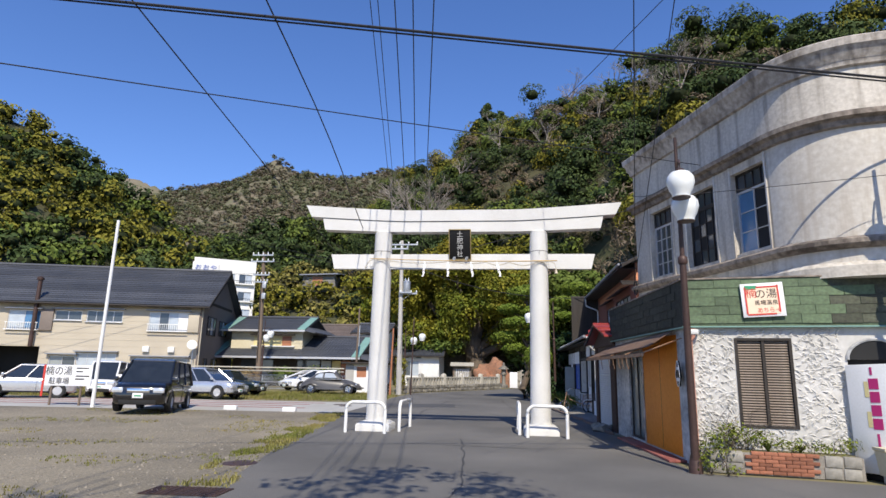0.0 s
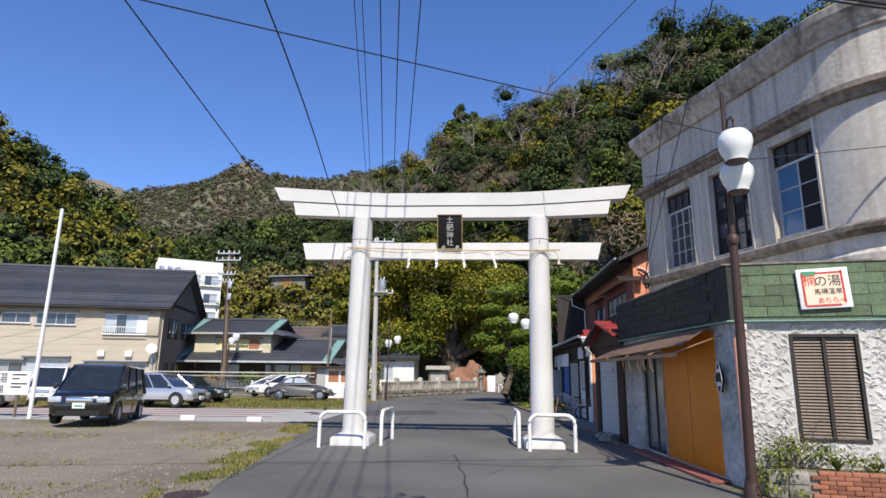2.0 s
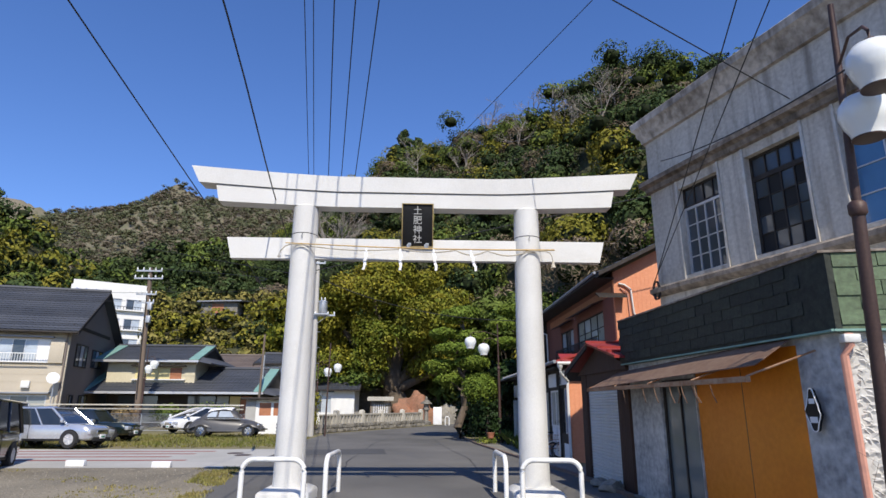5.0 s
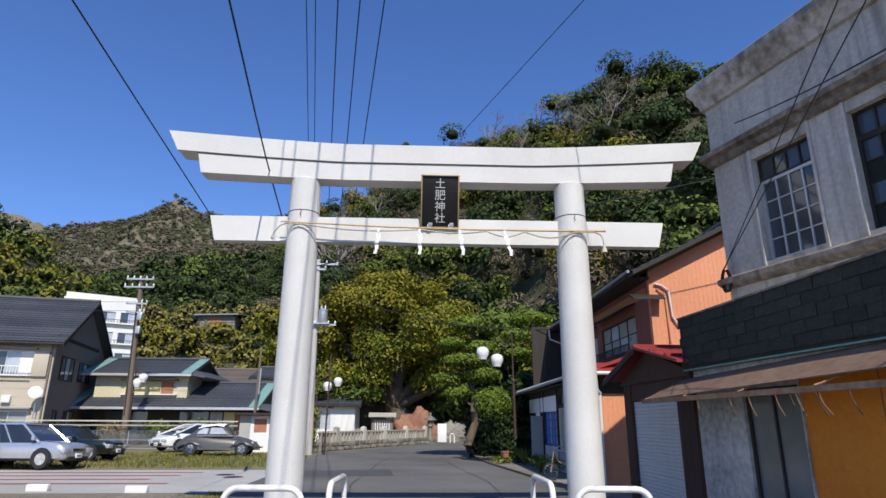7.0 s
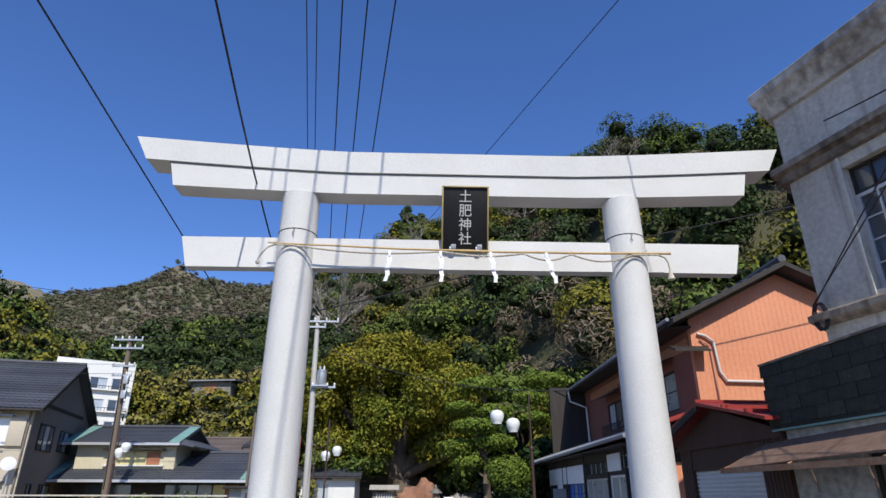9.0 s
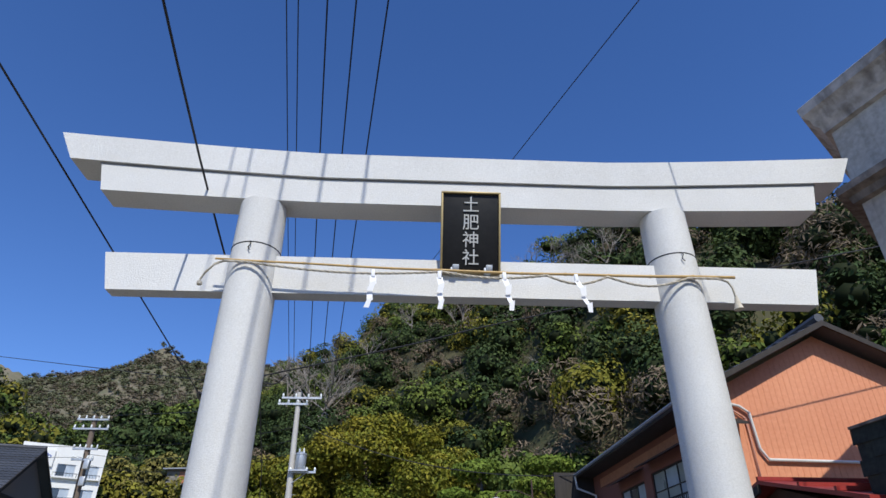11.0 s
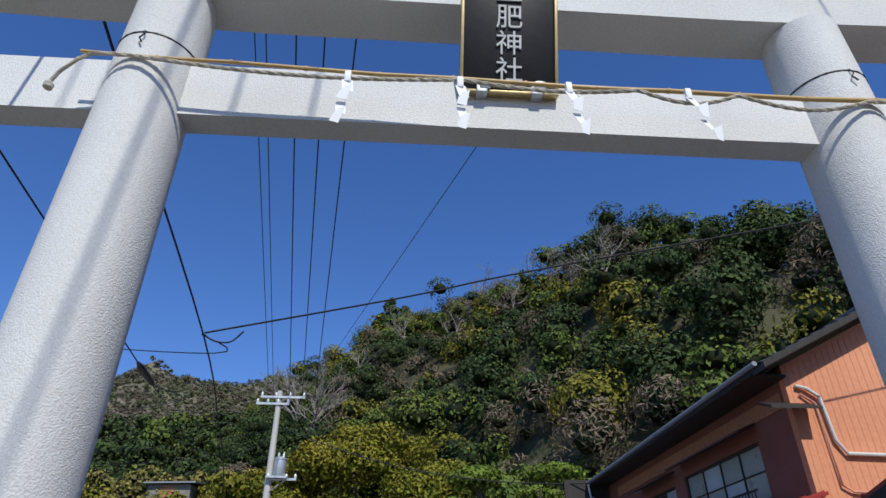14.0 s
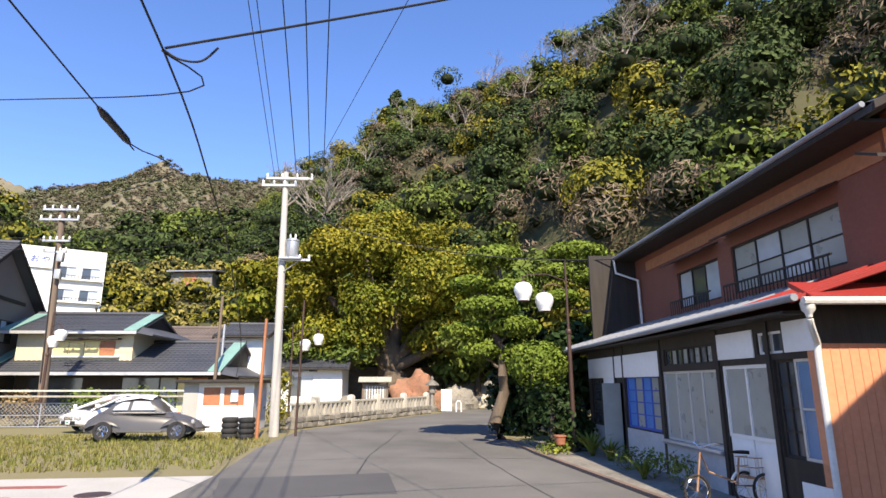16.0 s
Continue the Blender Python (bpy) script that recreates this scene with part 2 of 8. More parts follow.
M["headlamp"] = mat("clear_headlamp", (0.7, 0.72, 0.75), (0.5, 0.52, 0.55), 20, 6, 0.8, 0.1, 0, metal=0.4, coat=1.0)
M["carglass"] = mat("car_glass", (0.015, 0.018, 0.02), (0.03, 0.035, 0.04), 4, 2, 0.5, 0.04, 0, spec=0.9)
M["ink"] = mat("black_ink", (0.015, 0.015, 0.016), (0.03, 0.03, 0.03), 30, 3, 0.6, 0.7, 0)
M["redink"] = mat("red_ink", (0.6, 0.05, 0.03), (0.5, 0.04, 0.03), 20, 3, 0.6, 0.6, 0)
M["greenink"] = mat("green_ink", (0.03, 0.3, 0.14), (0.03, 0.25, 0.12), 20, 3, 0.6, 0.6, 0)
M["blueink"] = mat("blue_ink", (0.04, 0.1, 0.42), (0.04, 0.09, 0.35), 20, 3, 0.6, 0.6, 0)
M["peachboard"] = mat("peach_sign_face", (0.85, 0.68, 0.5), (0.8, 0.6, 0.42), 6, 2, 0.7, 0.6, 0)


def paint(name, col, metal=0.3):
    return mat(name, col, tuple(v * 0.9 for v in col), 60, 2, 0.5, 0.25, 0, metal=metal, coat=1.0)


# ---- building blocks ----
def bm_box(x0, y0, z0, x1, y1, z1, bm=None, bev=0.0):
    bm = bm or bmesh.new()
    g = bmesh.ops.create_cube(bm, size=1)["verts"]
    bmesh.ops.scale(bm, vec=(x1 - x0, y1 - y0, z1 - z0), verts=g)
    bmesh.ops.translate(bm, vec=((x0 + x1) / 2, (y0 + y1) / 2, (z0 + z1) / 2), verts=g)
    if bev:
        es = list({e for v in g for e in v.link_edges})
        bmesh.ops.bevel(bm, geom=es, offset=bev, segments=2, affect="EDGES", profile=0.5)
    return bm


def bm_loft(rings, bm=None, caps=True, closed=False):
    """Rings of equally many points joined in order."""
    bm = bm or bmesh.new()
    vs = [[bm.verts.new(p) for p in r] for r in rings]
    n = len(rings[0])
    pairs = list(zip(vs, vs[1:])) + ([(vs[-1], vs[0])] if closed else [])
    for a, b in pairs:
        for i in range(n):
            bm.faces.new((a[i], a[(i + 1) % n], b[(i + 1) % n], b[i]))
    if caps and not closed:
        bm.faces.new(vs[0][::-1])
        bm.faces.new(vs[-1])
    bmesh.ops.recalc_face_normals(bm, faces=bm.faces[:])
    return bm


def bm_tube(pts, r, n=8, bm=None):
    """A round bar along points; r is one radius or one for each point."""
    pts = [Vector(p) for p in pts]
    rs = r if isinstance(r, (list, tuple)) else [r] * len(pts)
    rings = []
    for i, p in enumerate(pts):
        d = (pts[min(i + 1, len(pts) - 1)] - pts[max(i - 1, 0)]).normalized()
        u = d.orthogonal().normalized() if abs(d.z) < 0.99 else Vector((1, 0, 0))
        if abs(d.z) < 0.99:
            u = d.cross(Vector((0, 0, 1))).normalized()
        w = d.cross(u).normalized()
        rings.append([p + (u * math.cos(a) + w * math.sin(a)) * rs[i] for a in (2 * math.pi * k / n for k in range(n))])
    return bm_loft(rings, bm)


def bm_turn(profile, n=20, bm=None, at=(0, 0, 0)):
    """A turned shape from (radius, height) pairs."""
    return bm_loft([[(at[0] + max(r, 0.001) * math.cos(2 * math.pi * k / n), at[1] + max(r, 0.001) * math.sin(2 * math.pi * k / n), at[2] + z) for k in range(n)] for r, z in profile], bm)


def bm_prism(poly, axis, a, b, bm=None):
    """A polygon of pairs drawn out along an axis from a to b."""
    put = {"x": lambda p, v: (v, p[0], p[1]), "y": lambda p, v: (p[0], v, p[1]), "z": lambda p, v: (p[0], p[1], v)}[axis]
    return bm_loft([[put(p, a) for p in poly], [put(p, b) for p in poly]], bm)


def smooth(me, angle=40):
    for p in me.polygons:
        p.use_smooth = True
    me.set_sharp_from_angle(angle=radians(angle))


def mesh_of(name, bm, material, soft=True):
    me = bpy.data.meshes.new(name)
    bm.to_mesh(me)
    bm.free()
    me.materials.append(material)
    if soft:
        smooth(me)
    return me


def part(name, bm, material, parent=None, label="", m=None, kind=""):
    ob = new(name, bm if isinstance(bm, bpy.types.Mesh) else mesh_of(name, bm, material))
    ob.parent = parent
    if m is not None:
        ob.matrix_local = m
    return tagged(ob, label, kind=kind)


def thing(name, m, label, category, group="", kind=""):
    ob = new(name)
    ob.empty_display_size = 0.2
    ob.matrix_world = m if isinstance(m, Matrix) else pose(*m)
    return tagged(ob, label, category, group, kind)


def single(name, bm, material, label, category, group="", kind="", m=None):
    ob = part(name, bm, material)
    if m is not None:
        ob.matrix_world = m
    return tagged(ob, label, category, group, kind)


def raw(name, verts, faces, material, soft=False):
    me = bpy.data.meshes.new(name)
    me.from_pydata(verts, [], faces)
    me.materials.append(material)
    if soft:
        smooth(me)
    return me


def quads(name, centres, normals, sizes, material, seed=1, aspect=1.0):
    """Many small leaf clumps: one quad bent along its middle for each centre, facing its normal."""
    rng = np.random.default_rng(seed)
    c, nrm, s = np.asarray(centres, float), np.asarray(normals, float), np.asarray(sizes, float)[:, None]
    nrm /= np.linalg.norm(nrm, axis=1, keepdims=True) + 1e-9
    u = np.cross(nrm, rng.normal(size=c.shape))
    u /= np.linalg.norm(u, axis=1, keepdims=True) + 1e-9
    w = np.cross(nrm, u)
    k = len(c)
    v = np.empty((k, 4, 3))
    v[:, 0] = c - u * s * aspect
    v[:, 1] = c - w * s * 0.55 + nrm * s * 0.25
    v[:, 2] = c + u * s * aspect
    v[:, 3] = c + w * s * 0.55 + nrm * s * 0.25
    me = bpy.data.meshes.new(name)
    me.vertices.add(k * 4)
    me.vertices.foreach_set("co", v.ravel())
    idx = np.arange(k * 4, dtype=np.int32).reshape(k, 4)
    tri = np.concatenate([idx[:, [0, 1, 2]], idx[:, [0, 2, 3]]], axis=1).reshape(-1)
    me.loops.add(k * 6)
    me.loops.foreach_set("vertex_index", tri)
    me.polygons.add(k * 2)
    me.polygons.foreach_set("loop_start", np.arange(0, k * 6, 3, dtype=np.int32))
    me.update()
    me.validate()
    me.materials.append(material)
    return me


def lettering(body, size, material, parent, m, name="lettering", depth=0.01, align="CENTER"):
    cu = bpy.data.curves.new(name, "FONT")
    cu.body, cu.size, cu.extrude, cu.align_x, cu.align_y = body, size, depth, align, "CENTER"
    tmp = new(name, cu)
    dg = bpy.context.evaluated_depsgraph_get()
    me = bpy.data.meshes.new_from_object(tmp.evaluated_get(dg))
    bpy.data.objects.remove(tmp)
    me.materials.clear()
    me.materials.append(material)
    ob = new(name, me)
    ob.parent = parent
    ob.matrix_local = m
    return ob


UP = pose(0, 0, 0, 90)   # turns a flat sign to face -y


# ---- ground ----
def sheet(name, poly, z, material, label, category, thick=0.02):
    return single(name, bm_prism(poly, "z", z - thick, z), material, label, category, kind="structure")


single("ground", bm_box(-2500, -2500, -0.5, 2500, 2500, -0.012), M["earth"], "earth and dry grass reaching to the hills", "ground", kind="structure")
road_poly = [(40, -40), (40, 6.5), (9, 9.6), (6.6, 10.2), (3.3, 10.9), (2.9, 17), (2.7, 21), (2.0, 26.5), (1.35, 32.7), (1.2, 37), (1.9, 44), (3.5, 52), (5, 62), (1.5, 62), (-0.2, 56), (-4.2, 47.6), (-6.9, 41.8), (-6.9, 34.5), (-6.45, 29.5), (-6.4, 24), (-5.9, 19.8), (-4.9, 12.5), (-4.1, 8.4), (-5.0, 5.5), (-9, 3.2), (-40, 1.5), (-40, -40)]
sheet("road", road_poly, 0.0, M["asphalt"], "grey worn asphalt road running through the gate", "road")
sheet("road_patch", [(-6.2, 28.9), (-2.7, 29.5), (-2.45, 27.0), (-5.6, 26.6)], 0.004, M["asphalt_dark"], "darker square of repaired asphalt in the road", "road", 0.006)
sheet("gravel_lot", [(-4.0, 8.4), (-4.9, 12.5), (-5.9, 19.8), (-6.4, 22.4), (-40, 20.6), (-40, 1.5), (-9, 3.2), (-5.0, 5.5)], -0.002, M["gravel"], "tan gravel parking lot with thin dry weeds", "parking lot")
sheet("concrete_strip", [(-6.45, 29.3), (-6.4, 22.4), (-40, 20.6), (-40, 27.2)], -0.001, M["concrete"], "pale concrete apron with painted bay lines", "pavement")


# ---- hills ----
def ruled(name, foot, crest, material, label, rows=28, back=40, rough=2.5, power=0.85, cols=90):
    """A hillside between a foot line and a crest line, with a back slope."""
    foot, crest = np.array(foot, float), np.array(crest, float)
    tt = np.linspace(0, 1, len(crest))
    ss = np.linspace(0, 1, cols)
    f = np.stack([np.interp(ss, np.linspace(0, 1, len(foot)), foot[:, i]) for i in range(3)], 1)
    c = np.stack([np.interp(ss, tt, crest[:, i]) for i in range(3)], 1)
    grid = []
    for j in range(rows + 3):
        v = j / rows
        if v <= 1:
            p = f + (c - f) * v
            p[:, 2] = f[:, 2] + (c[:, 2] - f[:, 2]) * v ** power
        else:
            d = c - f
            d[:, 2] = 0
            d /= np.linalg.norm(d, axis=1, keepdims=True)
            p = c + d * back * (v - 1) * rows / 2
            p[:, 2] = c[:, 2] - back * 0.7 * ((v - 1) * rows / 2)
        for q in p:
            q[2] += rough * (noise.noise(Vector(q) * 0.05) + 0.5 * noise.noise(Vector(q) * 0.15)) * min(1, v * 4)
        grid.append(p)
    g = np.array(grid)
    n = cols
    faces = [(j * n + i, j * n + i + 1, (j + 1) * n + i + 1, (j + 1) * n + i) for j in range(rows + 2) for i in range(n - 1)]
    ob = new(name, raw(name, g.reshape(-1, 3).tolist(), faces, material, True))
    tagged(ob, label, "hill", kind="structure")
    return g


def forest(name, g, v0, v1, count, radius, kinds, seed, label, leaf=0.5, per=170, u0=0.0, u1=1.0, squash=0.8, gap=0.62, core=None):
    """Trees scattered over a hillside grid: crowns of lobes covered with leaf clumps, one mesh for each kind."""
    rng = np.random.default_rng(seed)
    rows, n = g.shape[0] - 3, g.shape[1]
    out = {k: ([], [], []) for k, _, _ in kinds}
    cores = {k: ([], []) for k, _, _ in kinds}
    weights = np.array([w for _, _, w in kinds], float)
    ico = bmesh.new()
    bmesh.ops.create_icosphere(ico, subdivisions=2, radius=1)
    iv = np.array([v.co[:] for v in ico.verts])
    ifc = np.array([[v.index for v in fc.verts] for fc in ico.faces])
    ico.free()
    placed = []
    for _ in range(count * 6):
        if len(placed) >= count:
            break
        u, v = rng.uniform(u0, u1) * (n - 1.001), rng.uniform(v0, v1) * rows
        i, j, fu, fv = int(u), int(v), u % 1, v % 1
        p = (g[j, i] * (1 - fu) + g[j, i + 1] * fu) * (1 - fv) + (g[j + 1, i] * (1 - fu) + g[j + 1, i + 1] * fu) * fv
        r = radius * rng.uniform(0.6, 1.35)
        if any((p[0] - q[0]) ** 2 + (p[1] - q[1]) ** 2 + (p[2] - q[2]) ** 2 < (gap * (r + q[3])) ** 2 for q in placed):
            continue
        placed.append((*p, r))
        mix = noise.noise(Vector(p) * 0.035) + 0.6 * rng.normal()
        cum = np.cumsum(weights) / weights.sum()
        k = kinds[min(int(np.searchsorted(cum, min(0.999, max(0, 0.5 + 0.75 * mix)))), len(kinds) - 1)][0]
        lobes = rng.integers(4, 8)
        for _l in range(lobes):
            off = rng.normal(size=3) * (0.42, 0.42, 0.28) * r
            lr = r * rng.uniform(0.42, 0.68)
            c = p + off + (0, 0, r * 0.75)
            m = int(per / lobes * (r / radius) ** 2 * (lr / (0.55 * r)) ** 2)
            d = rng.normal(size=(m, 3))
            d[:, 2] += 0.3
            d /= np.linalg.norm(d, axis=1, keepdims=True)
            pos = c + d * lr * (1, 1, squash) * rng.uniform(0.85, 1.12, (m, 1))
            out[k][0].append(pos)
            out[k][1].append(d + rng.normal(size=d.shape) * 0.35)
            out[k][2].append(rng.uniform(0.6, 1.3, m) * leaf)
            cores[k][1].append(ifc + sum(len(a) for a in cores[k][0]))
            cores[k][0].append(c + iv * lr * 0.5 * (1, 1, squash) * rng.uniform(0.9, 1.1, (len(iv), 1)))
    for k, material, _ in kinds:
        if not out[k][0]:
            continue
        me = quads(name, np.concatenate(out[k][0]), np.concatenate(out[k][1]), np.concatenate(out[k][2]) * (0.5 if k == "brown" else 1), material, seed, 2.6 if k == "brown" else 1.0)
        ob = new(name, me)
        tagged(ob, label, "forest", kind="stuff")
        # solid dark cores paint the shade between the leaf clumps
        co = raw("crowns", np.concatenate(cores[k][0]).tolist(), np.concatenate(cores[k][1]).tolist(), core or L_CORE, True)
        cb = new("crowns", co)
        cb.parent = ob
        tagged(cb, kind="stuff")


# near-black green: the shade inside the crowns is put into this colour
L_CORE = leafy("painted_crown_shade", (0.014, 0.021, 0.008), (0.022, 0.028, 0.011))
# crown shade again, lightened to imitate distance haze
L_FAR_CORE = leafy("hazed_crown_shade", (0.06, 0.06, 0.032), (0.09, 0.08, 0.05))
L_DARK = leafy("dark_evergreen_leaves", (0.036, 0.062, 0.024), (0.07, 0.094, 0.03))
L_MID = leafy("green_leaves", (0.08, 0.122, 0.026), (0.14, 0.165, 0.036))
L_OLIVE = leafy("olive_leaves", (0.135, 0.14, 0.02), (0.22, 0.19, 0.033))
L_BROWN = leafy("bare_brown_twigs", (0.2, 0.155, 0.11), (0.14, 0.11, 0.075))
L_BAMBOO = leafy("yellow_green_bamboo_grass", (0.24, 0.2, 0.06), (0.15, 0.145, 0.04))
L_CAMPHOR = leafy("camphor_leaves", (0.095, 0.128, 0.017), (0.215, 0.17, 0.018), 0.5, 0.5)
# far woodland colours are paled to stand in for haze
L_FAR_BROWN = leafy("hazed_bare_woodland", (0.2, 0.155, 0.12), (0.14, 0.12, 0.085))
L_FAR_GREEN = leafy("hazed_green_woodland", (0.115, 0.135, 0.07), (0.15, 0.155, 0.085))
L_PINE = leafy("pruned_evergreen_leaves", (0.085, 0.135, 0.018), (0.15, 0.19, 0.03), 0.4, 0.6)
# leaf green darkened so that dense growth carries its shade as colour
L_SHADE = leafy("shade_darkened_leaves", (0.018, 0.035, 0.012), (0.03, 0.055, 0.016), 0.4, 0.5)

right_hill = ruled("hill_right", [(-34, 122, 10), (-22, 96, 4), (-8, 76, 0), (4, 70, 0), (12, 60, 0), (17, 52, 0), (24, 44, 0), (34, 36, 0), (60, 20, 0)],
                   [(-52, 190, 46), (-36, 176, 55), (-8, 162, 69), (13, 135, 62), (24, 118, 61), (30, 110, 62), (36, 98, 60.5), (70, 88, 55), (115, 60, 58)], M["hill"], "steep wooded hillside with mixed evergreen and bare trees")
left_hill = ruled("hill_left", [(-240, 60, 0), (-190, 70, 0), (-140, 85, 0), (-95, 115, 0), (-70, 150, 0)],
                  [(-330, 190, 158), (-215, 205, 106), (-172, 208, 80), (-142, 210, 58), (-95, 240, 20)], M["hill"], "wooded hillside behind the inn", rough=3)
low_hill = ruled("hill_low", [(-95, 92, 0), (-60, 88, 0), (-35, 84, 0), (-14, 82, 0)], [(-100, 118, 14), (-66, 116, 19), (-40, 114, 20), (-10, 112, 22)], M["hill"], "low bank of yellow-green scrub", rough=0.8, rows=14, cols=50)
mid_hill = ruled("hill_middle", [(-125, 140, 0), (-90, 135, 6), (-60, 130, 12), (-30, 135, 10)], [(-150, 240, 40), (-98, 185, 38), (-70, 180, 47), (-38, 190, 52)], M["hill"], "dark conifer spur above the scrub", rough=2)
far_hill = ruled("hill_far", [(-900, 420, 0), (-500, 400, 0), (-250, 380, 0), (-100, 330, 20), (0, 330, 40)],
                 [(-900, 690, 322), (-514, 716, 253), (-471, 716, 236), (-411, 716, 243), (-377, 716, 247), (-317, 716, 274), (-288, 716, 262), (-238, 716, 251), (-210, 716, 249), (-154, 716, 259), (-97, 716, 262), (0, 700, 255)], M["mountain"], "brown-green wooded mountains with haze painted into the colour", rough=9, rows=50, cols=160, power=0.95)
KINDS = [("dark", L_DARK, 3.0), ("mid", L_MID, 3.0), ("olive", L_OLIVE, 2.4), ("brown", L_BROWN, 0.9)]
forest("hillside_trees", right_hill, 0.02, 1.03, 620, 4.6, KINDS, 11, "dense mixed evergreen woodland on the steep hillside", 0.3, 1150)
forest("spur_trees", mid_hill, 0.1, 1.03, 200, 4.2, [("mid", L_DARK, 3), ("d", L_MID, 1)], 12, "dark conifers on the spur", 0.6, 260)
forest("inn_hill_trees", left_hill, 0.05, 1.03, 520, 6.0, [("dark", L_DARK, 2), ("mid", L_MID, 2), ("olive", L_OLIVE, 2.4)], 13, "dense woodland with bamboo behind the inn", 0.8, 260)
forest("scrub", low_hill, 0.0, 1.05, 320, 1.9, [("bamboo", L_BAMBOO, 3), ("olive", L_OLIVE, 1)], 14, "yellow-green scrub and bamboo grass on the bank", 0.42, 130)
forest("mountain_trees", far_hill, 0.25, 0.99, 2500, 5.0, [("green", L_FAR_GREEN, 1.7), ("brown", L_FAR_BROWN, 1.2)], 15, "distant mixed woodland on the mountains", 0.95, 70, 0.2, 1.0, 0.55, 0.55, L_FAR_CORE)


# ---- the gate ----
def build_gate():
    t = thing("torii_gate", (-1.42, 16.61, 0), "large white painted concrete torii gate over the road", "torii gate")
    for x in (-2.31, 2.31):
        part("footing", bm_loft([[(x - w, -w, z), (x + w, -w, z), (x + w, w, z), (x - w, w, z)] for w, z in ((0.47, 0), (0.47, 0.16), (0.44, 0.2), (0.33, 0.26))]), M["whitepaint"], t)
        part("pillar", bm_turn([(0.30, 0.2), (0.285, 0.4), (0.272, 3), (0.262, 5.0), (0.255, 5.715), (0.15, 5.78)], 40, at=(x, 0, 0)), M["whitepaint"], t)
        part("collar_wire", bm_turn([(0.262, 5.11), (0.267, 5.115), (0.267, 5.122), (0.262, 5.127)], 24, at=(x, 0, 0)), M["cable"], t, "thin wire tied round the pillar")
        part("wire_knot", bm_tube([(x, -0.268, 5.12), (x + 0.01, -0.28, 5.08), (x - 0.012, -0.28, 5.04), (x + 0.012, -0.285, 5.0)], 0.006, 5), M["cable"], t)
    part("tie_beam", bm_loft([[(x, y, z) for x, y, z in ring] for ring in (
        [(-3.76, -0.085, 4.61), (-3.76, 0.085, 4.61), (-3.87, 0.085, 5.05), (-3.87, -0.085, 5.05)],
        [(3.80, -0.085, 4.61), (3.80, 0.085, 4.61), (3.91, 0.085, 5.05), (3.91, -0.085, 5.05)])]), M["whitepaint"], t)

    def lift(x):
        a = max(0, abs(x) - 1.6) / 3.05
        return 0.19 * a ** 1.25

    def beam(half_b, half_t, z0, z1, dy0, dy1, k0, k1):
        rings = []
        for k in range(41):
            s = -1 + 2 * k / 40
            rings.append([(s * half_b, -dy0, z0 + k0 * lift(s * half_b)), (s * half_b, dy0, z0 + k0 * lift(s * half_b)), (s * half_t, dy1, z1 + k1 * lift(s * half_t)), (s * half_t, -dy1, z1 + k1 * lift(s * half_t))])
        return bm_loft(rings)
    part("lower_lintel", beam(4.09, 4.17, 5.715, 6.02, 0.165, 0.17, 0.6, 0.9), M["whitepaint"], t)
    part("lintel_groove", beam(4.18, 4.19, 6.02, 6.04, 0.175, 0.175, 0.9, 0.9), M["groove"], t, "thin strip painted dark for the shade between the two lintels")
    part("upper_lintel", beam(4.52, 4.7, 6.04, 6.37, 0.2, 0.215, 0.92, 1.0), M["whitepaint"], t)
    plaque = part("name_plaque", bm_box(-0.305, -0.03, -0.43, 0.305, 0.03, 0.43, bev=0.006), M["black"], t, "black name plaque with raised silver letters", pose(0.02, -0.24, 5.31, 18.5, 0, 0))
    for nm, b in (("frame_rail", (-0.325, -0.05, 0.43, 0.325, 0.04, 0.452)), ("frame_rail", (-0.325, -0.05, -0.452, 0.325, 0.04, -0.43)), ("frame_stile", (-0.325, -0.05, -0.43, -0.303, 0.04, 0.43)), ("frame_stile", (0.303, -0.05, -0.43, 0.325, 0.04, 0.43))):
        part(nm, bm_box(*b, bev=0.005), M["gold"], plaque)
    for k, ch in enumerate("土肥神社"):
        lettering(ch, 0.188, M["silverletter"], plaque, pose(0, -0.034, 0.295 - 0.195 * k, 90), depth=0.006)
    for x in (-0.16, 0.2):
        part("bracket", bm_box(x - 0.035, -0.16, 4.86, x + 0.035, -0.08, 4.93, bev=0.005), M["galv"], t)
        part("clip", bm_box(x - 0.035, -0.062, -0.43, x + 0.035, -0.03, -0.36, bev=0.005), M["galv"], plaque)
    return t


# shade under the upper lintel is painted as this darker grey
M["groove"] = mat("lintel_shade_concrete", (0.3, 0.29, 0.27), (0.18, 0.175, 0.16), 40, 1.0, 1.0, 0.9, 0.3)
build_gate()
pole_pts = [(-4.05 + 5.45 * k / 12, 16.33 + 0.006 * math.sin(k * 2.1), 4.89 - 0.075 * k / 12 - 0.045 * math.sin(math.pi * k / 12)) for k in range(13)]
bamboo = single("bamboo_pole", bm_tube(pole_pts, [0.011 + 0.006 * k / 12 for k in range(13)], 10), M["bamboo"], "thin bamboo pole hung across the gate's tie beam", "pole")
for k in range(1, 12):
    part("node", bm_tube([(pole_pts[k][0] - 0.008, pole_pts[k][1], pole_pts[k][2]), (pole_pts[k][0] + 0.008, pole_pts[k][1], pole_pts[k][2])], 0.0145 + 0.006 * k / 12, 10), M["bamboo"], bamboo)


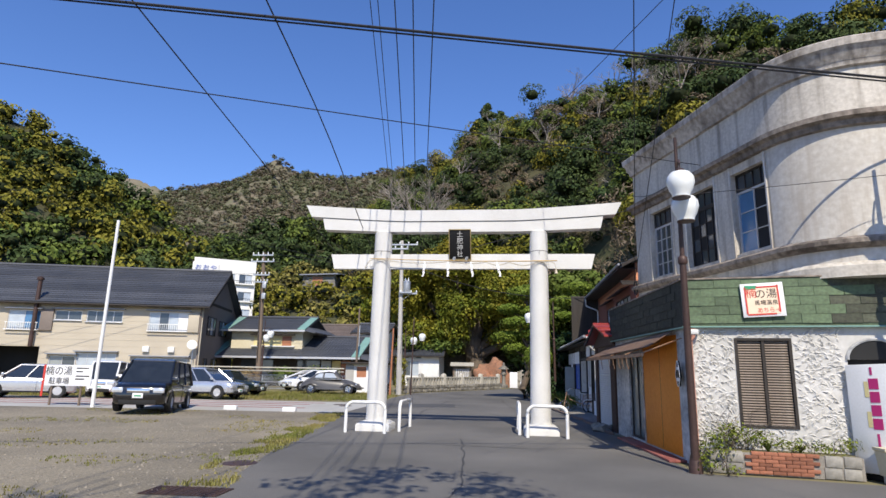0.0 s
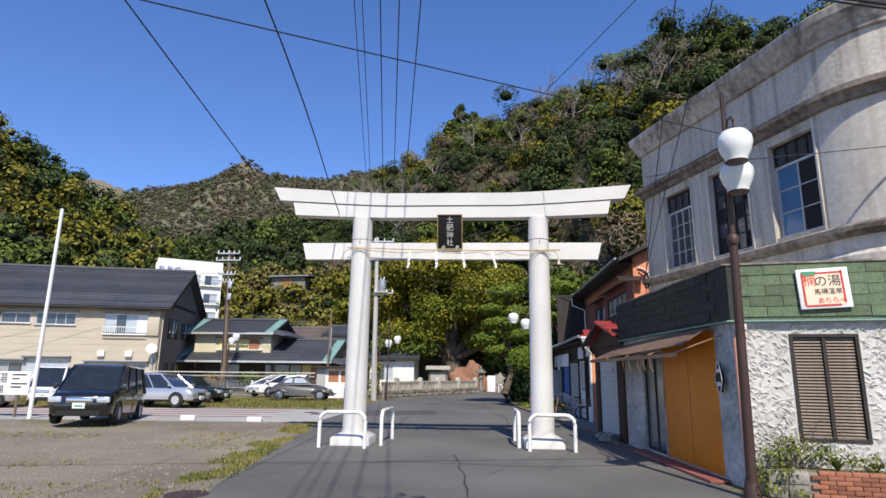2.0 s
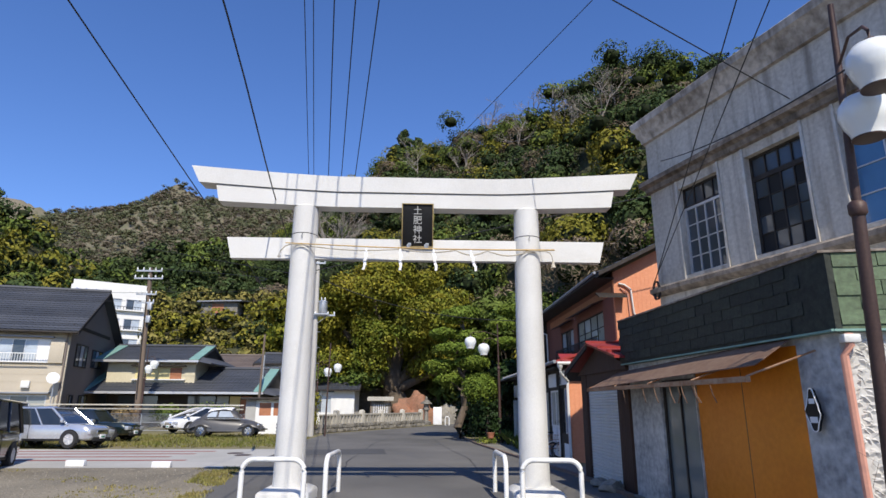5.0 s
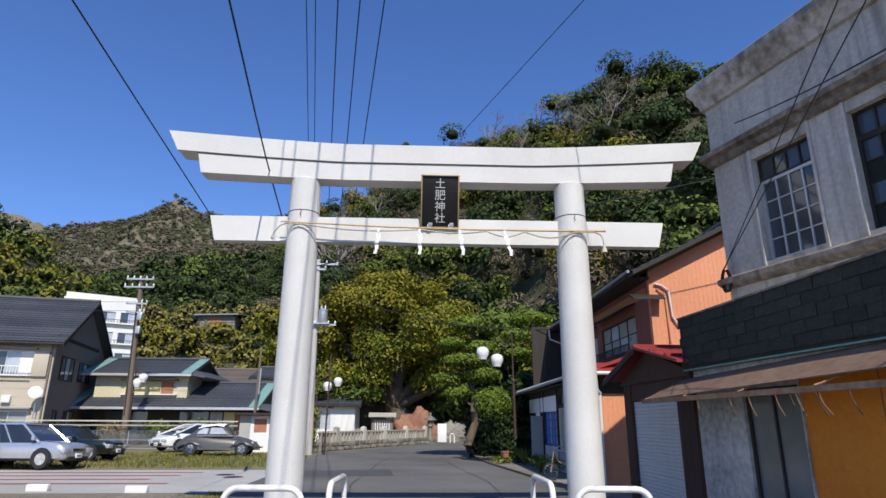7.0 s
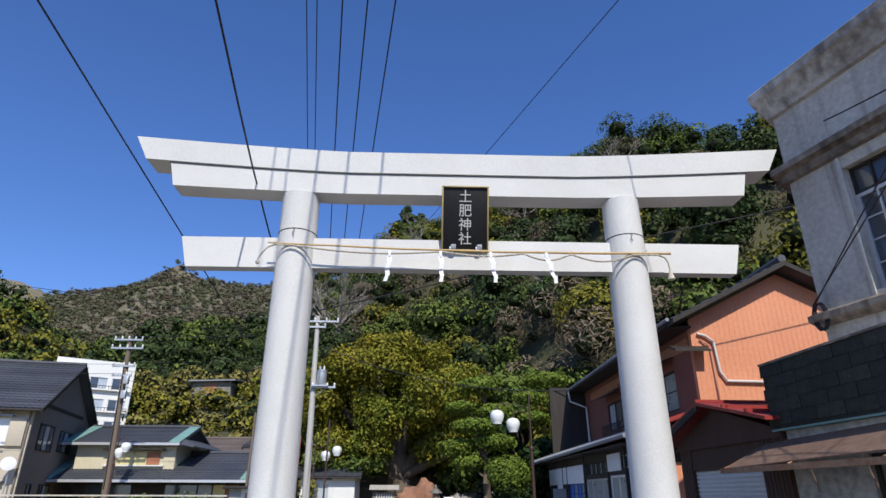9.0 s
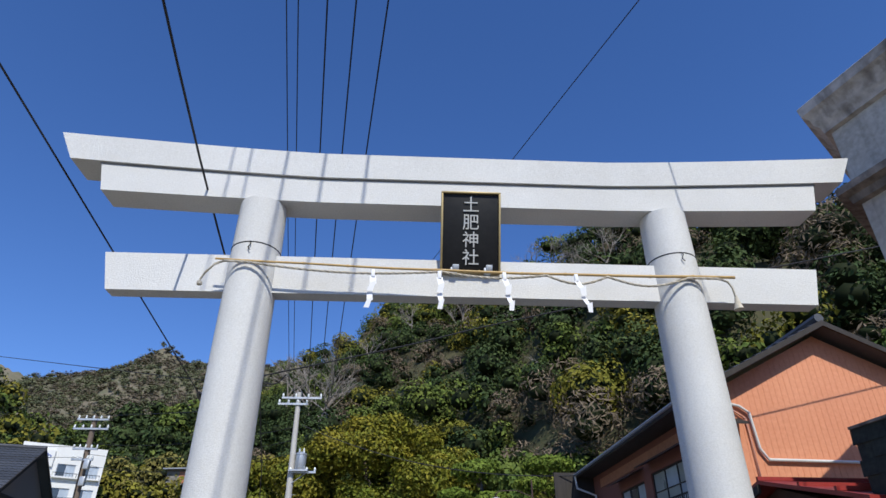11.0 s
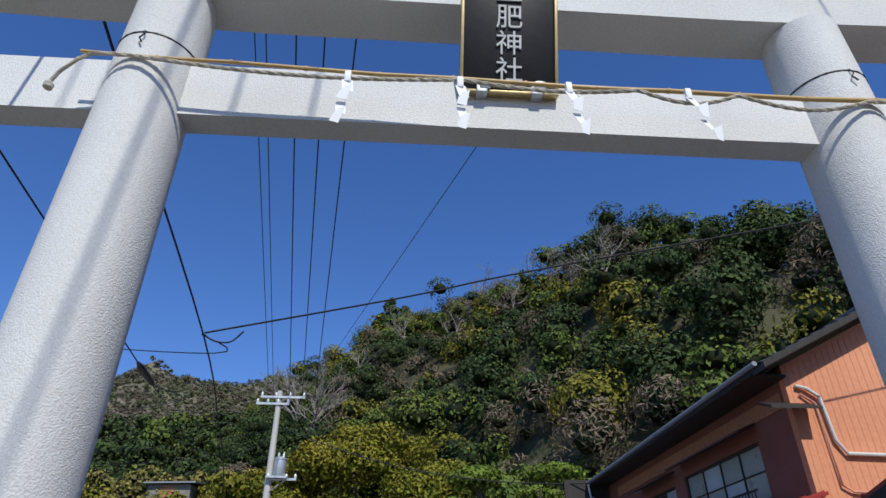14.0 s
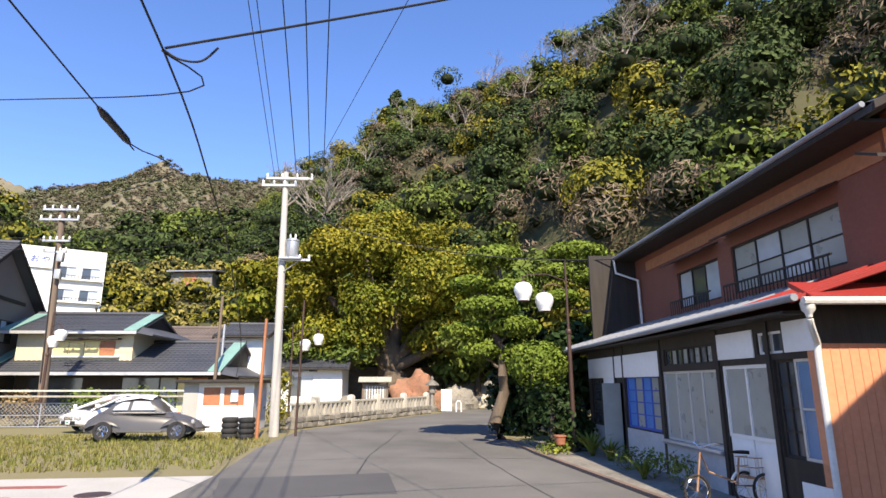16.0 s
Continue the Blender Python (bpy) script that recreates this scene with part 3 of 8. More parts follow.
def build_rope():
    t = thing("shimenawa_rope", (0, 0, 0), "twisted straw festoon rope with white paper streamers on the gate", "rope")
    marks = [-3.85, -3.73, -1.72, -0.62, 0.02, 0.88, 1.22]
    drops = [0.0, 0.06, 0.05, 0.09, 0.1, 0.0]
    pts = []
    for (a, b), sag in zip(zip(marks, marks[1:]), drops):
        n = max(2, int((b - a) / 0.035))
        for k in range(n):
            s = k / n
            x = a + (b - a) * s
            zb = 4.855 - 0.07 * (x + 3.85) / 5.2 - 0.045 * math.sin(math.pi * min(1, max(0, (x + 4.05) / 5.45)))
            pts.append((x, 16.305, zb - sag * math.sin(math.pi * s)))
    pts = [(-4.17, 16.36, 4.66), (-4.13, 16.35, 4.74), (-4.05, 16.33, 4.82), (-3.95, 16.31, 4.855)] + pts + [(1.22, 16.305, 4.775), (1.3, 16.31, 4.75), (1.34, 16.32, 4.68), (1.355, 16.33, 4.58)]
    for ph in (0, 2.09, 4.19):
        part("strand", bm_tube([(p[0], p[1] + 0.007 * math.cos(ph + k * 1.05), p[2] + 0.007 * math.sin(ph + k * 1.05)) for k, p in enumerate(pts)], 0.0075, 6), M["rope"], t)
    part("tassel", bm_turn([(0.012, 4.62), (0.02, 4.58), (0.03, 4.53), (0.05, 4.46), (0.02, 4.455)], 12, at=(1.36, 16.33, -0.02)), M["rope"], t, "frayed straw rope end")
    part("knot", bm_turn([(0.012, 4.7), (0.028, 4.68), (0.026, 4.65), (0.008, 4.64)], 10, at=(-4.17, 16.36, -0.05)), M["rope"], t)
    for i, x in enumerate((-2.42, -1.74, -1.07, -0.32)):
        bm = bmesh.new()
        w, z = 0.032, 4.7
        side, dx = 1, 0.0
        for k in range(4):
            # each fold hangs beside the last, turned the other way
            y0 = 16.275 - 0.02 * (k % 2)
            turn = 0.02 * side + (0.012 * (i - 1))
            bm_loft([[(x + dx - w, y0, z), (x + dx + w, y0 + 0.018 * side, z + 0.015), (x + dx + w, y0 + 0.0195 * side, z + 0.015), (x + dx - w, y0 + 0.0015, z)],
                     [(x + dx - w + turn, y0 - 0.014, z - 0.095), (x + dx + w + turn, y0 + 0.012, z - 0.085), (x + dx + w + turn, y0 + 0.0135, z - 0.085), (x + dx - w + turn, y0 - 0.0125, z - 0.095)]], bm)
            z -= 0.092
            dx += 0.022 * side + 0.012 * (i - 1)
            side = -side
            w *= 0.93
        part("paper_streamer", bm, M["paper"], t, "folded white paper streamer")
        part("paper_knot", bm_box(x - 0.02, 16.272, 4.69, x + 0.02, 16.3, 4.78, bev=0.008), M["paper"], t)


build_rope()


def barrier(x0, y0, x1, y1, h=0.8):
    d = Vector((x1 - x0, y1 - y0, 0)).normalized() * 0.2
    pts = [(x0, y0, -0.02), (x0, y0, h - 0.2)]
    for k in range(1, 6):
        a = math.pi / 2 * k / 5
        pts.append((x0 + d.x * (1 - math.cos(a)), y0 + d.y * (1 - math.cos(a)), h - 0.2 + 0.2 * math.sin(a)))
    for k in range(6):
        a = math.pi / 2 * (1 - k / 5)
        pts.append((x1 - d.x * (1 - math.cos(a)), y1 - d.y * (1 - math.cos(a)), h - 0.2 + 0.2 * math.sin(a)))
    pts += [(x1, y1, -0.02)]
    single("guard_barrier", bm_tube(pts, 0.045, 12), M["metalwhite"], "white hoop-shaped pipe guard beside the gate pillar", "barrier", "gate guard barriers")


barrier(-4.36, 15.75, -3.28, 15.7)
barrier(-3.0, 16.3, -2.95, 17.75)
barrier(0.5, 15.7, 1.52, 15.65)
barrier(0.30, 16.3, 0.28, 17.75)


# ---- houses: shared pieces ----
def along(p, q, z=0.0):
    """The pose of a wall from p to q: x runs along it, -y faces out, z up."""
    return pose(p[0], p[1], z, 0, 0, math.degrees(math.atan2(q[1] - p[1], q[0] - p[0])))


def holed(length, z0, z1, holes, thick=0.15, start=0.0):
    """A wall with openings through it, made of blocks that meet edge to edge."""
    xs = sorted({start, length, *[h[0] for h in holes], *[h[2] for h in holes]})
    zs = sorted({z0, z1, *[h[1] for h in holes], *[h[3] for h in holes]})
    keep = {}
    for i in range(len(xs) - 1):
        for j in range(len(zs) - 1):
            cx, cz = (xs[i] + xs[i + 1]) / 2, (zs[j] + zs[j + 1]) / 2
            keep[i, j] = not any(h[0] < cx < h[2] and h[1] < cz < h[3] for h in holes)
    bm = bmesh.new()
    vs = {}

    def v(i, j, k):
        if (i, j, k) not in vs:
            vs[i, j, k] = bm.verts.new((xs[i], k * thick, zs[j]))
        return vs[i, j, k]
    for (i, j), on in keep.items():
        if not on:
            continue
        bm.faces.new((v(i, j, 0), v(i + 1, j, 0), v(i + 1, j + 1, 0), v(i, j + 1, 0)))
        bm.faces.new((v(i, j, 1), v(i, j + 1, 1), v(i + 1, j + 1, 1), v(i + 1, j, 1)))
        for di, dj, a, b in ((-1, 0, (i, j), (i, j + 1)), (1, 0, (i + 1, j + 1), (i + 1, j)), (0, -1, (i + 1, j), (i, j)), (0, 1, (i, j + 1), (i + 1, j + 1))):
            if not keep.get((i + di, j + dj), False):
                bm.faces.new((v(*a, 0), v(*b, 0), v(*b, 1), v(*a, 1)))
    return bm


def window(parent, m, x0, z0, x1, z1, cols=2, rows=1, frame_mat="alu", pane_mats=("glass",), inset=0.07, fw=0.04, sill=False, name="window", bar=0.022):
    """A framed window in the wall's own axes: outer frame, bars and each pane."""
    fr = bm_box(x0, inset, z0, x1, inset + 0.07, z0 + fw)
    bm_box(x0, inset, z1 - fw, x1, inset + 0.07, z1, fr)
    bm_box(x0, inset, z0 + fw, x0 + fw, inset + 0.07, z1 - fw, fr)
    bm_box(x1 - fw, inset, z0 + fw, x1, inset + 0.07, z1 - fw, fr)
    w, h = (x1 - x0 - 2 * fw) / cols, (z1 - z0 - 2 * fw) / rows
    win = part(name, fr, M[frame_mat], parent, m=m)
    for i in range(1, cols):
        part("glazing_bar", bm_box(x0 + fw + i * w - bar, inset + 0.005, z0 + fw, x0 + fw + i * w + bar, inset + 0.06, z1 - fw), M[frame_mat], win)
    for j in range(1, rows):
        part("glazing_bar", bm_box(x0 + fw, inset + 0.012, z0 + fw + j * h - bar * 0.7, x1 - fw, inset + 0.055, z0 + fw + j * h + bar * 0.7), M[frame_mat], win)
    for i in range(cols):
        for j in range(rows):
            k = pane_mats[(i + j * cols) % len(pane_mats)]
            part("pane", bm_box(x0 + fw + i * w, inset + 0.03, z0 + fw + j * h, x0 + fw + (i + 1) * w, inset + 0.04, z0 + fw + (j + 1) * h), M[k], win)
    if sill:
        part("sill", bm_box(x0 - 0.05, inset - 0.14, z0 - 0.05, x1 + 0.05, inset, z0, bev=0.006), M[frame_mat], win)
    return win


def sweep(outline, profile, bm=None):
    """A moulding drawn along an outline; profile pairs are (out, z), out to the right of the way."""
    pts = [Vector((*p, 0)) for p in outline]
    rings = []
    for i, p in enumerate(pts):
        d0 = (p - pts[i - 1]).normalized() if i else (pts[1] - p).normalized()
        d1 = (pts[i + 1] - p).normalized() if i < len(pts) - 1 else d0
        n = Vector((d0.y + d1.y, -d0.x - d1.x, 0)).normalized()
        n /= max(0.4, n.dot(Vector((d0.y, -d0.x, 0))))
        rings.append([(p.x + n.x * o, p.y + n.y * o, z) for o, z in profile])
    return bm_loft(rings, bm)


def tiled_roof(parent, m, length, run, z0, z1, material, over=0.0, step=0.3, name="roof", thick=0.12):
    """One roof slope: from the eave at y=0, z0 up to the ridge at y=run, z1, with rows of half-round tiles."""
    slope = math.hypot(run, z1 - z0)
    a = math.atan2(z1 - z0, run)
    cols, rows = max(2, int(length / step)), max(2, int(slope / 0.32))
    bm = bmesh.new()
    rings = []
    sub = 4
    for j in range(rows * 2 + 1):
        r = []
        s = slope * (j // 2 + j % 2) / rows
        lift = 0.03 if j % 2 == 0 else 0.0
        for i in range(cols * sub + 1):
            x = length * i / (cols * sub)
            h = 0.035 * abs(math.sin(math.pi * i / sub)) + lift
            r.append((x, s * math.cos(a) - h * math.sin(a), z0 + s * math.sin(a) + h * math.cos(a)))
        rings.append(r)
    vs = [[bm.verts.new(p) for p in r] for r in rings]
    for p, q in zip(vs, vs[1:]):
        for i in range(len(p) - 1):
            bm.faces.new((p[i], p[i + 1], q[i + 1], q[i]))
    under = bm_loft([[(0, 0, z0 - 0.005), (0, run, z1 - 0.005), (0, run, z1 - thick), (0, 0, z0 - thick)], [(length, 0, z0 - 0.005), (length, run, z1 - 0.005), (length, run, z1 - thick), (length, 0, z0 - thick)]])
    me = mesh_of("u", under, material, False)
    bm.from_mesh(me)
    bpy.data.meshes.remove(me)
    return part(name, bm, material, parent, m=m)


# ---- corner shop with the rounded upper floor ----
def build_corner():
    t = thing("corner_shop", (3.5, 11.6, 0), "weathered white two-storey corner shop with rounded upper floor", "building")
    inv = t.matrix_world.inverted()
    P0, d = Vector((3.75, 17.0)), Vector((5.3 - 3.75, 12.0 - 17.0)).normalized()
    far, P1 = P0 + d * 0.05, P0 + d * 5.42
    head0, head1 = math.atan2(d.y, d.x), math.atan2(-0.2, 0.98)
    R = 1.75
    left = Vector((-d.y, d.x))
    c = P1 + left * R
    arc = [c + R * Vector((math.sin(head0 + (head1 - head0) * k / 16), -math.cos(head0 + (head1 - head0) * k / 16))) for k in range(17)]
    end = arc[-1] + Vector((0.98, -0.2)) * 6
    # unseen back corner placed so the shop's shadow falls higher on the orange house
    back = far + Vector((5.0, 4.0))
    outline = [tuple(back), tuple(far)] + [tuple(p) for p in arc] + [tuple(end)]
    mw = inv @ along(far, P1)
    L = (P1 - far).length
    o = -0.05
    holes = [(o + 0.87, 4.28, o + 1.93, 6.12), (o + 2.55, 4.28, o + 3.68, 6.12), (o + 4.28, 4.28, o + 5.32, 6.12)]
    part("upper_wall", holed(L, 3.45, 7.6, holes, 0.2), M["stucco_old"], t, "grimy streaked stucco wall", mw)
    part("curved_wall", sweep(outline[2:], [(0, 3.45), (0, 7.6), (-0.2, 7.6), (-0.2, 3.45)]), M["stucco_clean"], t, "pale rounded stucco wall", inv)
    part("end_wall", sweep(outline[:2], [(0, 3.45), (0, 7.6), (-0.2, 7.6), (-0.2, 3.45)]), M["stucco_old"], t, m=inv)
    part("frieze", sweep(outline, [(0, 6.64), (0.012, 6.64), (0.012, 7.5), (0, 7.5)]), M["stucco_old"], t, "streaked parapet band", inv)
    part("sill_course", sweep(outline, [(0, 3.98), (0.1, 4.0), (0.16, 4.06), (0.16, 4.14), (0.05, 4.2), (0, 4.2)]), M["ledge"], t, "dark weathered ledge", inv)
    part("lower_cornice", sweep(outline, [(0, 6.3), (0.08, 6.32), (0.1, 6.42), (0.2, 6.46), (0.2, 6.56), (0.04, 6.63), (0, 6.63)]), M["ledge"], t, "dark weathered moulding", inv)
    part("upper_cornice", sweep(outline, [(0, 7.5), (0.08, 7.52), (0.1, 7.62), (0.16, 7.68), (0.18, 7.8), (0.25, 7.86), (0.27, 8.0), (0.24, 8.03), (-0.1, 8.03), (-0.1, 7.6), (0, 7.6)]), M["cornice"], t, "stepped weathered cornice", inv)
    part("foot_course", sweep(outline, [(0, 3.46), (0.1, 3.46), (0.1, 3.66), (0.02, 3.74), (0, 3.74)]), M["stucco_old"], t, m=inv)
    roof = [(p[0], p[1]) for p in outline]
    part("roof", bm_prism(roof, "z", 7.45, 7.58), M["concrete"], t, m=inv)
    for k, h in enumerate(holes):
        window(t, mw, h[0], h[1], h[2], h[3] - 0.42, 4 if k < 2 else 2, 4 if k < 2 else 3, "alu" if k != 1 else "blackwood", (("glass",), ("gap", "glass", "glass", "gap", "glass"), ("glass_blue", "gap"))[k], 0.12, 0.05, bar=0.014)
        window(t, mw, h[0], h[3] - 0.42, h[2], h[3], 4, 1, "blackwood", ("glass",), 0.12, 0.04, name="transom", bar=0.014)
        for x in (h[0] - 0.05, h[2]):
            part("jamb", bm_box(x, -0.03, 4.2, x + 0.05, 0.0, 6.3, bev=0.006), M["stucco_clean"], t, m=mw)
    # a dark sheet behind each window paints in the shade indoors
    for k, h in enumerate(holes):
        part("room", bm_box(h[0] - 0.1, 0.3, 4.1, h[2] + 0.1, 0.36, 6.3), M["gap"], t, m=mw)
    # ground floor
    W0, W1, E = (3.1, 17.3), (3.5, 11.6), (11.0, 10.06)
    ml = inv @ along(W0, W1)
    LW = math.hypot(0.4, 5.7)
    part("side_wall", holed(LW - 0.01, 0, 2.6, [(1.3, 0.08, 2.5, 2.2), (2.52, 0.06, 5.0, 2.5)], 0.15), M["rough_grey"], t, "rough grey stained plaster", ml)
    part("board", bm_box(2.52, 0.03, 0.06, 5.0, 0.08, 2.5, bev=0.004), M["orange_board"], t, "orange painted board over the old shop door", ml)
    for x in (3.75,):
        part("batten", bm_box(x - 0.006, 0.026, 0.08, x + 0.006, 0.03, 2.4), M["canvas"], t, m=ml)
    window(t, ml, 1.3, 0.08, 2.5, 2.2, 2, 1, "blackwood", ("glass_dusty",), 0.05, 0.06, name="glass_door")
    part("doorstep", bm_box(1.2, -0.35, 0.0, 5.2, -0.005, 0.05, bev=0.01), M["redpaint"], t, "faded red paved step", ml)
    mf = inv @ along(W1, E)
    sh = (0.83, 0.8, 1.69, 2.33)
    part("front_wall", holed(7.6, 0, 2.6, [sh, (2.6, 0, 3.5, 2.0)], 0.15), M["rough_white"], t, "rough trowelled white plaster", mf)
    rng = np.random.default_rng(5)
    bm = bmesh.new()
    for _ in range(1300):   # trowelled scales of plaster
        x, z = rng.uniform(0.06, 2.5), rng.uniform(0.42, 2.52)
        if sh[0] - 0.1 < x < sh[2] + 0.1 and sh[1] - 0.08 < z < sh[3] + 0.08:
            continue
        a, w, h = rng.uniform(-1.2, 1.2), rng.uniform(0.04, 0.1), rng.uniform(0.014, 0.034)
        ca, sa = math.cos(a), math.sin(a)
        pts = [(-w, -h), (w * 0.2, -h * 1.3), (w, 0), (w * 0.3, h), (-w * 0.7, h * 0.8)]
        vs = [bm.verts.new((x + px * ca - pz * sa, 0.0, z + px * sa + pz * ca)) for px, pz in pts]
        top = bm.verts.new((x + rng.uniform(-0.01, 0.01), -rng.uniform(0.016, 0.036), z + h * 0.5))
        for i in range(5):
            bm.faces.new((vs[i], vs[(i + 1) % 5], top))
    bmesh.ops.recalc_face_normals(bm, faces=bm.faces[:])
    tagged(part("plaster_relief", bm, M["rough_white"], t, m=mf), kind="stuff")
    bmesh_arch = [(2.6, 2.0)] + [(3.05 + 0.45 * math.cos(math.pi - math.pi * k / 12), 2.0 + 0.36 * math.sin(math.pi * k / 12)) for k in range(13)]
    part("arch", bm_prism(bmesh_arch[1:], "y", -0.02, 0.1), M["gap"], t, "arched niche, its shade painted as a black panel", mf)
    part("arch_rim", bm_tube([(p[0], -0.02, p[1]) for p in bmesh_arch[1:]], 0.03, 6), M["rough_grey"], t, m=mf)
    part("niche", bm_box(2.6, 0.1, 0, 3.5, 0.14, 2.0), M["gap"], t, m=mf)
    sf = part("shutter_frame", bm_box(sh[0] - 0.05, -0.02, sh[1] - 0.05, sh[0], 0.08, sh[3] + 0.05), M["blackwood"], t, m=mf)
    for b in ((sh[2], -0.02, sh[1] - 0.05, sh[2] + 0.05, 0.08, sh[3] + 0.05), (sh[0], -0.02, sh[3], sh[2], 0.08, sh[3] + 0.05), (sh[0], -0.02, sh[1] - 0.05, sh[2], 0.08, sh[1]), (1.235, -0.01, sh[1], 1.285, 0.07, sh[3])):
        part("stile", bm_box(*b), M["blackwood"], sf)
    n = 32
    for x0, x1 in ((sh[0], 1.235), (1.285, sh[2])):
        leaf = part("shutter_leaf", bm_box(x0, 0.05, sh[1], x1, 0.07, sh[3]), M["gap"], t, "louvred dark brown shutter", mf)
        slat = mesh_of("slat", bm_box(x0 + 0.01, -0.004, -0.019, x1 - 0.01, 0.004, 0.019), M["slat"])
        for k in range(n):
            part("slat", slat, None, leaf, m=pose(0, 0.028, sh[1] + (k + 0.5) * (sh[3] - sh[1]) / n, -38))
    part("gutter_outlet", bm_tube([(0.06, -0.1, 2.55), (0.06, -0.1, 2.42), (0.0, -0.06, 2.3), (0.0, -0.06, 0.1)], 0.045, 8), M["pink"], t, "faded pink rain pipe", mf)
    part("gutter_head", bm_box(-0.02, -0.16, 2.44, 0.16, -0.02, 2.54, bev=0.02), M["pipe"], t, m=mf)
    for mm, ln, key, nm in ((mf, 7.6, "green_tile", "green_fascia"), (ml, LW, "shade_tile", "dark_fascia")):
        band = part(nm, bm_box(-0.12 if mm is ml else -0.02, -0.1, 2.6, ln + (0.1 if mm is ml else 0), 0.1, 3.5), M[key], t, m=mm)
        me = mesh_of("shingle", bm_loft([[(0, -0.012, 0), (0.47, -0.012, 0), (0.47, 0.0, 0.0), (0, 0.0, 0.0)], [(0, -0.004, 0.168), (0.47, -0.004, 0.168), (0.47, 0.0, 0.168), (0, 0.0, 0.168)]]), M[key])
        sooty = me.copy()
        sooty.materials.clear()
        sooty.materials.append(M["soot_tile"])
        for r in range(5):
            for k in range(int(min(ln, 5.7) / 0.48)):
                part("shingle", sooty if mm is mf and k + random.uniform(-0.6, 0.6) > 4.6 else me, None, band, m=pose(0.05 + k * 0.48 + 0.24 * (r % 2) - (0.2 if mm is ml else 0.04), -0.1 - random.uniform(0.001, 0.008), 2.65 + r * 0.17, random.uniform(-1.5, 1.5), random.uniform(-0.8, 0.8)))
        part("fascia_cap", bm_box(-0.14, -0.13, 3.5, ln + 0.1, 0.2, 3.53), M["ledge"], t, m=mm)
        part("fascia_drip", bm_box(-0.12, -0.12, 2.575, ln + 0.1, 0.08, 2.6), M["copper"], t, m=mm)
    part("flat_roof", bm_prism([(3.55, 11.7), (3.15, 17.25), (9, 18.5), (11, 10.2)], "z", 3.36, 3.46), M["concrete"], t, m=inv)
    # torn awning frame on the side wall
    aw = part("awning", bm_loft([[(-0.45, -0.72, 2.10), (-0.45, -0.02, 2.45), (-0.45, -0.02, 2.44), (-0.45, -0.72, 2.085)], [(5.0, -0.58, 2.25), (5.0, -0.02, 2.6), (5.0, -0.02, 2.59), (5.0, -0.58, 2.235)]]), M["canvas"], t, "torn sun-bleached canvas awning on a rusty frame", ml)
    part("front_rail", bm_box(-0.5, -0.76, 2.03, 5.05, -0.7, 2.1), M["rust"], aw)
    for x in (-0.45, 0.9, 2.3, 3.7, 5.0):
        part("strut", bm_tube([(x, -0.72, 2.1), (x + 0.35, -0.02, 2.4)], 0.014, 6), M["rust"], aw)
    for k in range(9):
        x = random.uniform(0.3, 4.8)
        part("torn_strip", bm_tube([(x, -0.7, 2.05), (x + 0.06, -0.7, 1.9), (x + random.uniform(-0.05, 0.15), -0.68, 1.78)], 0.008, 5), M["canvas"], aw)
    # hanging coil of wire at the far corner
    for k in range(4):
        part("wire_coil", bm_tube([(0.05 + 0.09 * math.cos(a) + 0.02 * k, -0.14, 4.1 + 0.2 * math.sin(a)) for a in (2 * math.pi * i / 14 for i in range(15))], 0.008, 5), M["cable"], t, m=mw)
    # sign hung on the fascia
    sg = thing("direction_sign", t.matrix_world @ mf @ pose(1.3, -0.16, 3.08, 0, -2.5), "white sign board with red hand-painted border on green shingles", "sign")
    part("board", bm_box(-0.36, -0.02, -0.315, 0.36, 0.015, 0.315, bev=0.004), M["white_board"], sg)
    part("field", bm_box(-0.28, -0.024, -0.27, 0.27, -0.02, 0.24), M["peachboard"], sg)
    for b in ((-0.3, -0.26, -0.27, 0.25), (0.25, -0.24, 0.28, 0.27), (-0.28, -0.285, 0.2, -0.255), (-0.1, 0.225, 0.27, 0.255)):
        part("border_stroke", bm_box(b[0], -0.027, b[1], b[2], -0.0242, b[3]), M["redink"], sg)
    part("leaf_mark", bm_prism([(-0.29, 0.28), (-0.08, 0.27), (-0.11, 0.19), (-0.28, 0.2)], "y", -0.027, -0.0242), M["greenink"], sg)
    lettering("楠", 0.2, M["redink"], sg, pose(-0.19, -0.026, 0.12, 90, 0, 0), depth=0.002)
    lettering("の湯", 0.19, M["ink"], sg, pose(0.06, -0.026, 0.1, 90), depth=0.002)
    lettering("馬場温泉", 0.1, M["ink"], sg, pose(0.05, -0.026, -0.06, 90), depth=0.002)
    lettering("あちら→", 0.1, M["redink"], sg, pose(0.08, -0.026, -0.2, 90), depth=0.002)
    # guitar-shaped shop sign
    gs = thing("guitar_sign", t.matrix_world @ ml @ pose(5.27, -0.08, 1.7), "black guitar-shaped hanging shop sign with pale lettering", "sign")
    prof = [(0.10 * (0.75 + 0.35 * math.cos(2 * a) ** 2) * math.sin(a) * (1.15 if math.cos(a) < 0 else 0.9), 0.25 * math.cos(a)) for a in (2 * math.pi * k / 28 for k in range(28))]
    part("plate", bm_prism(prof, "y", -0.03, 0.01), M["black"], gs)
    part("rim", bm_tube([(p[0], -0.03, p[1]) for p in prof + prof[:1]], 0.008, 5), M["white_board"], gs)
    part("letter_bar", bm_box(-0.045, -0.034, 0.07, 0.045, -0.03, 0.13), M["white_board"], gs)
    part("letter_bar", bm_box(-0.06, -0.034, -0.15, 0.06, -0.03, -0.08), M["white_board"], gs)
    return t, mf, ml


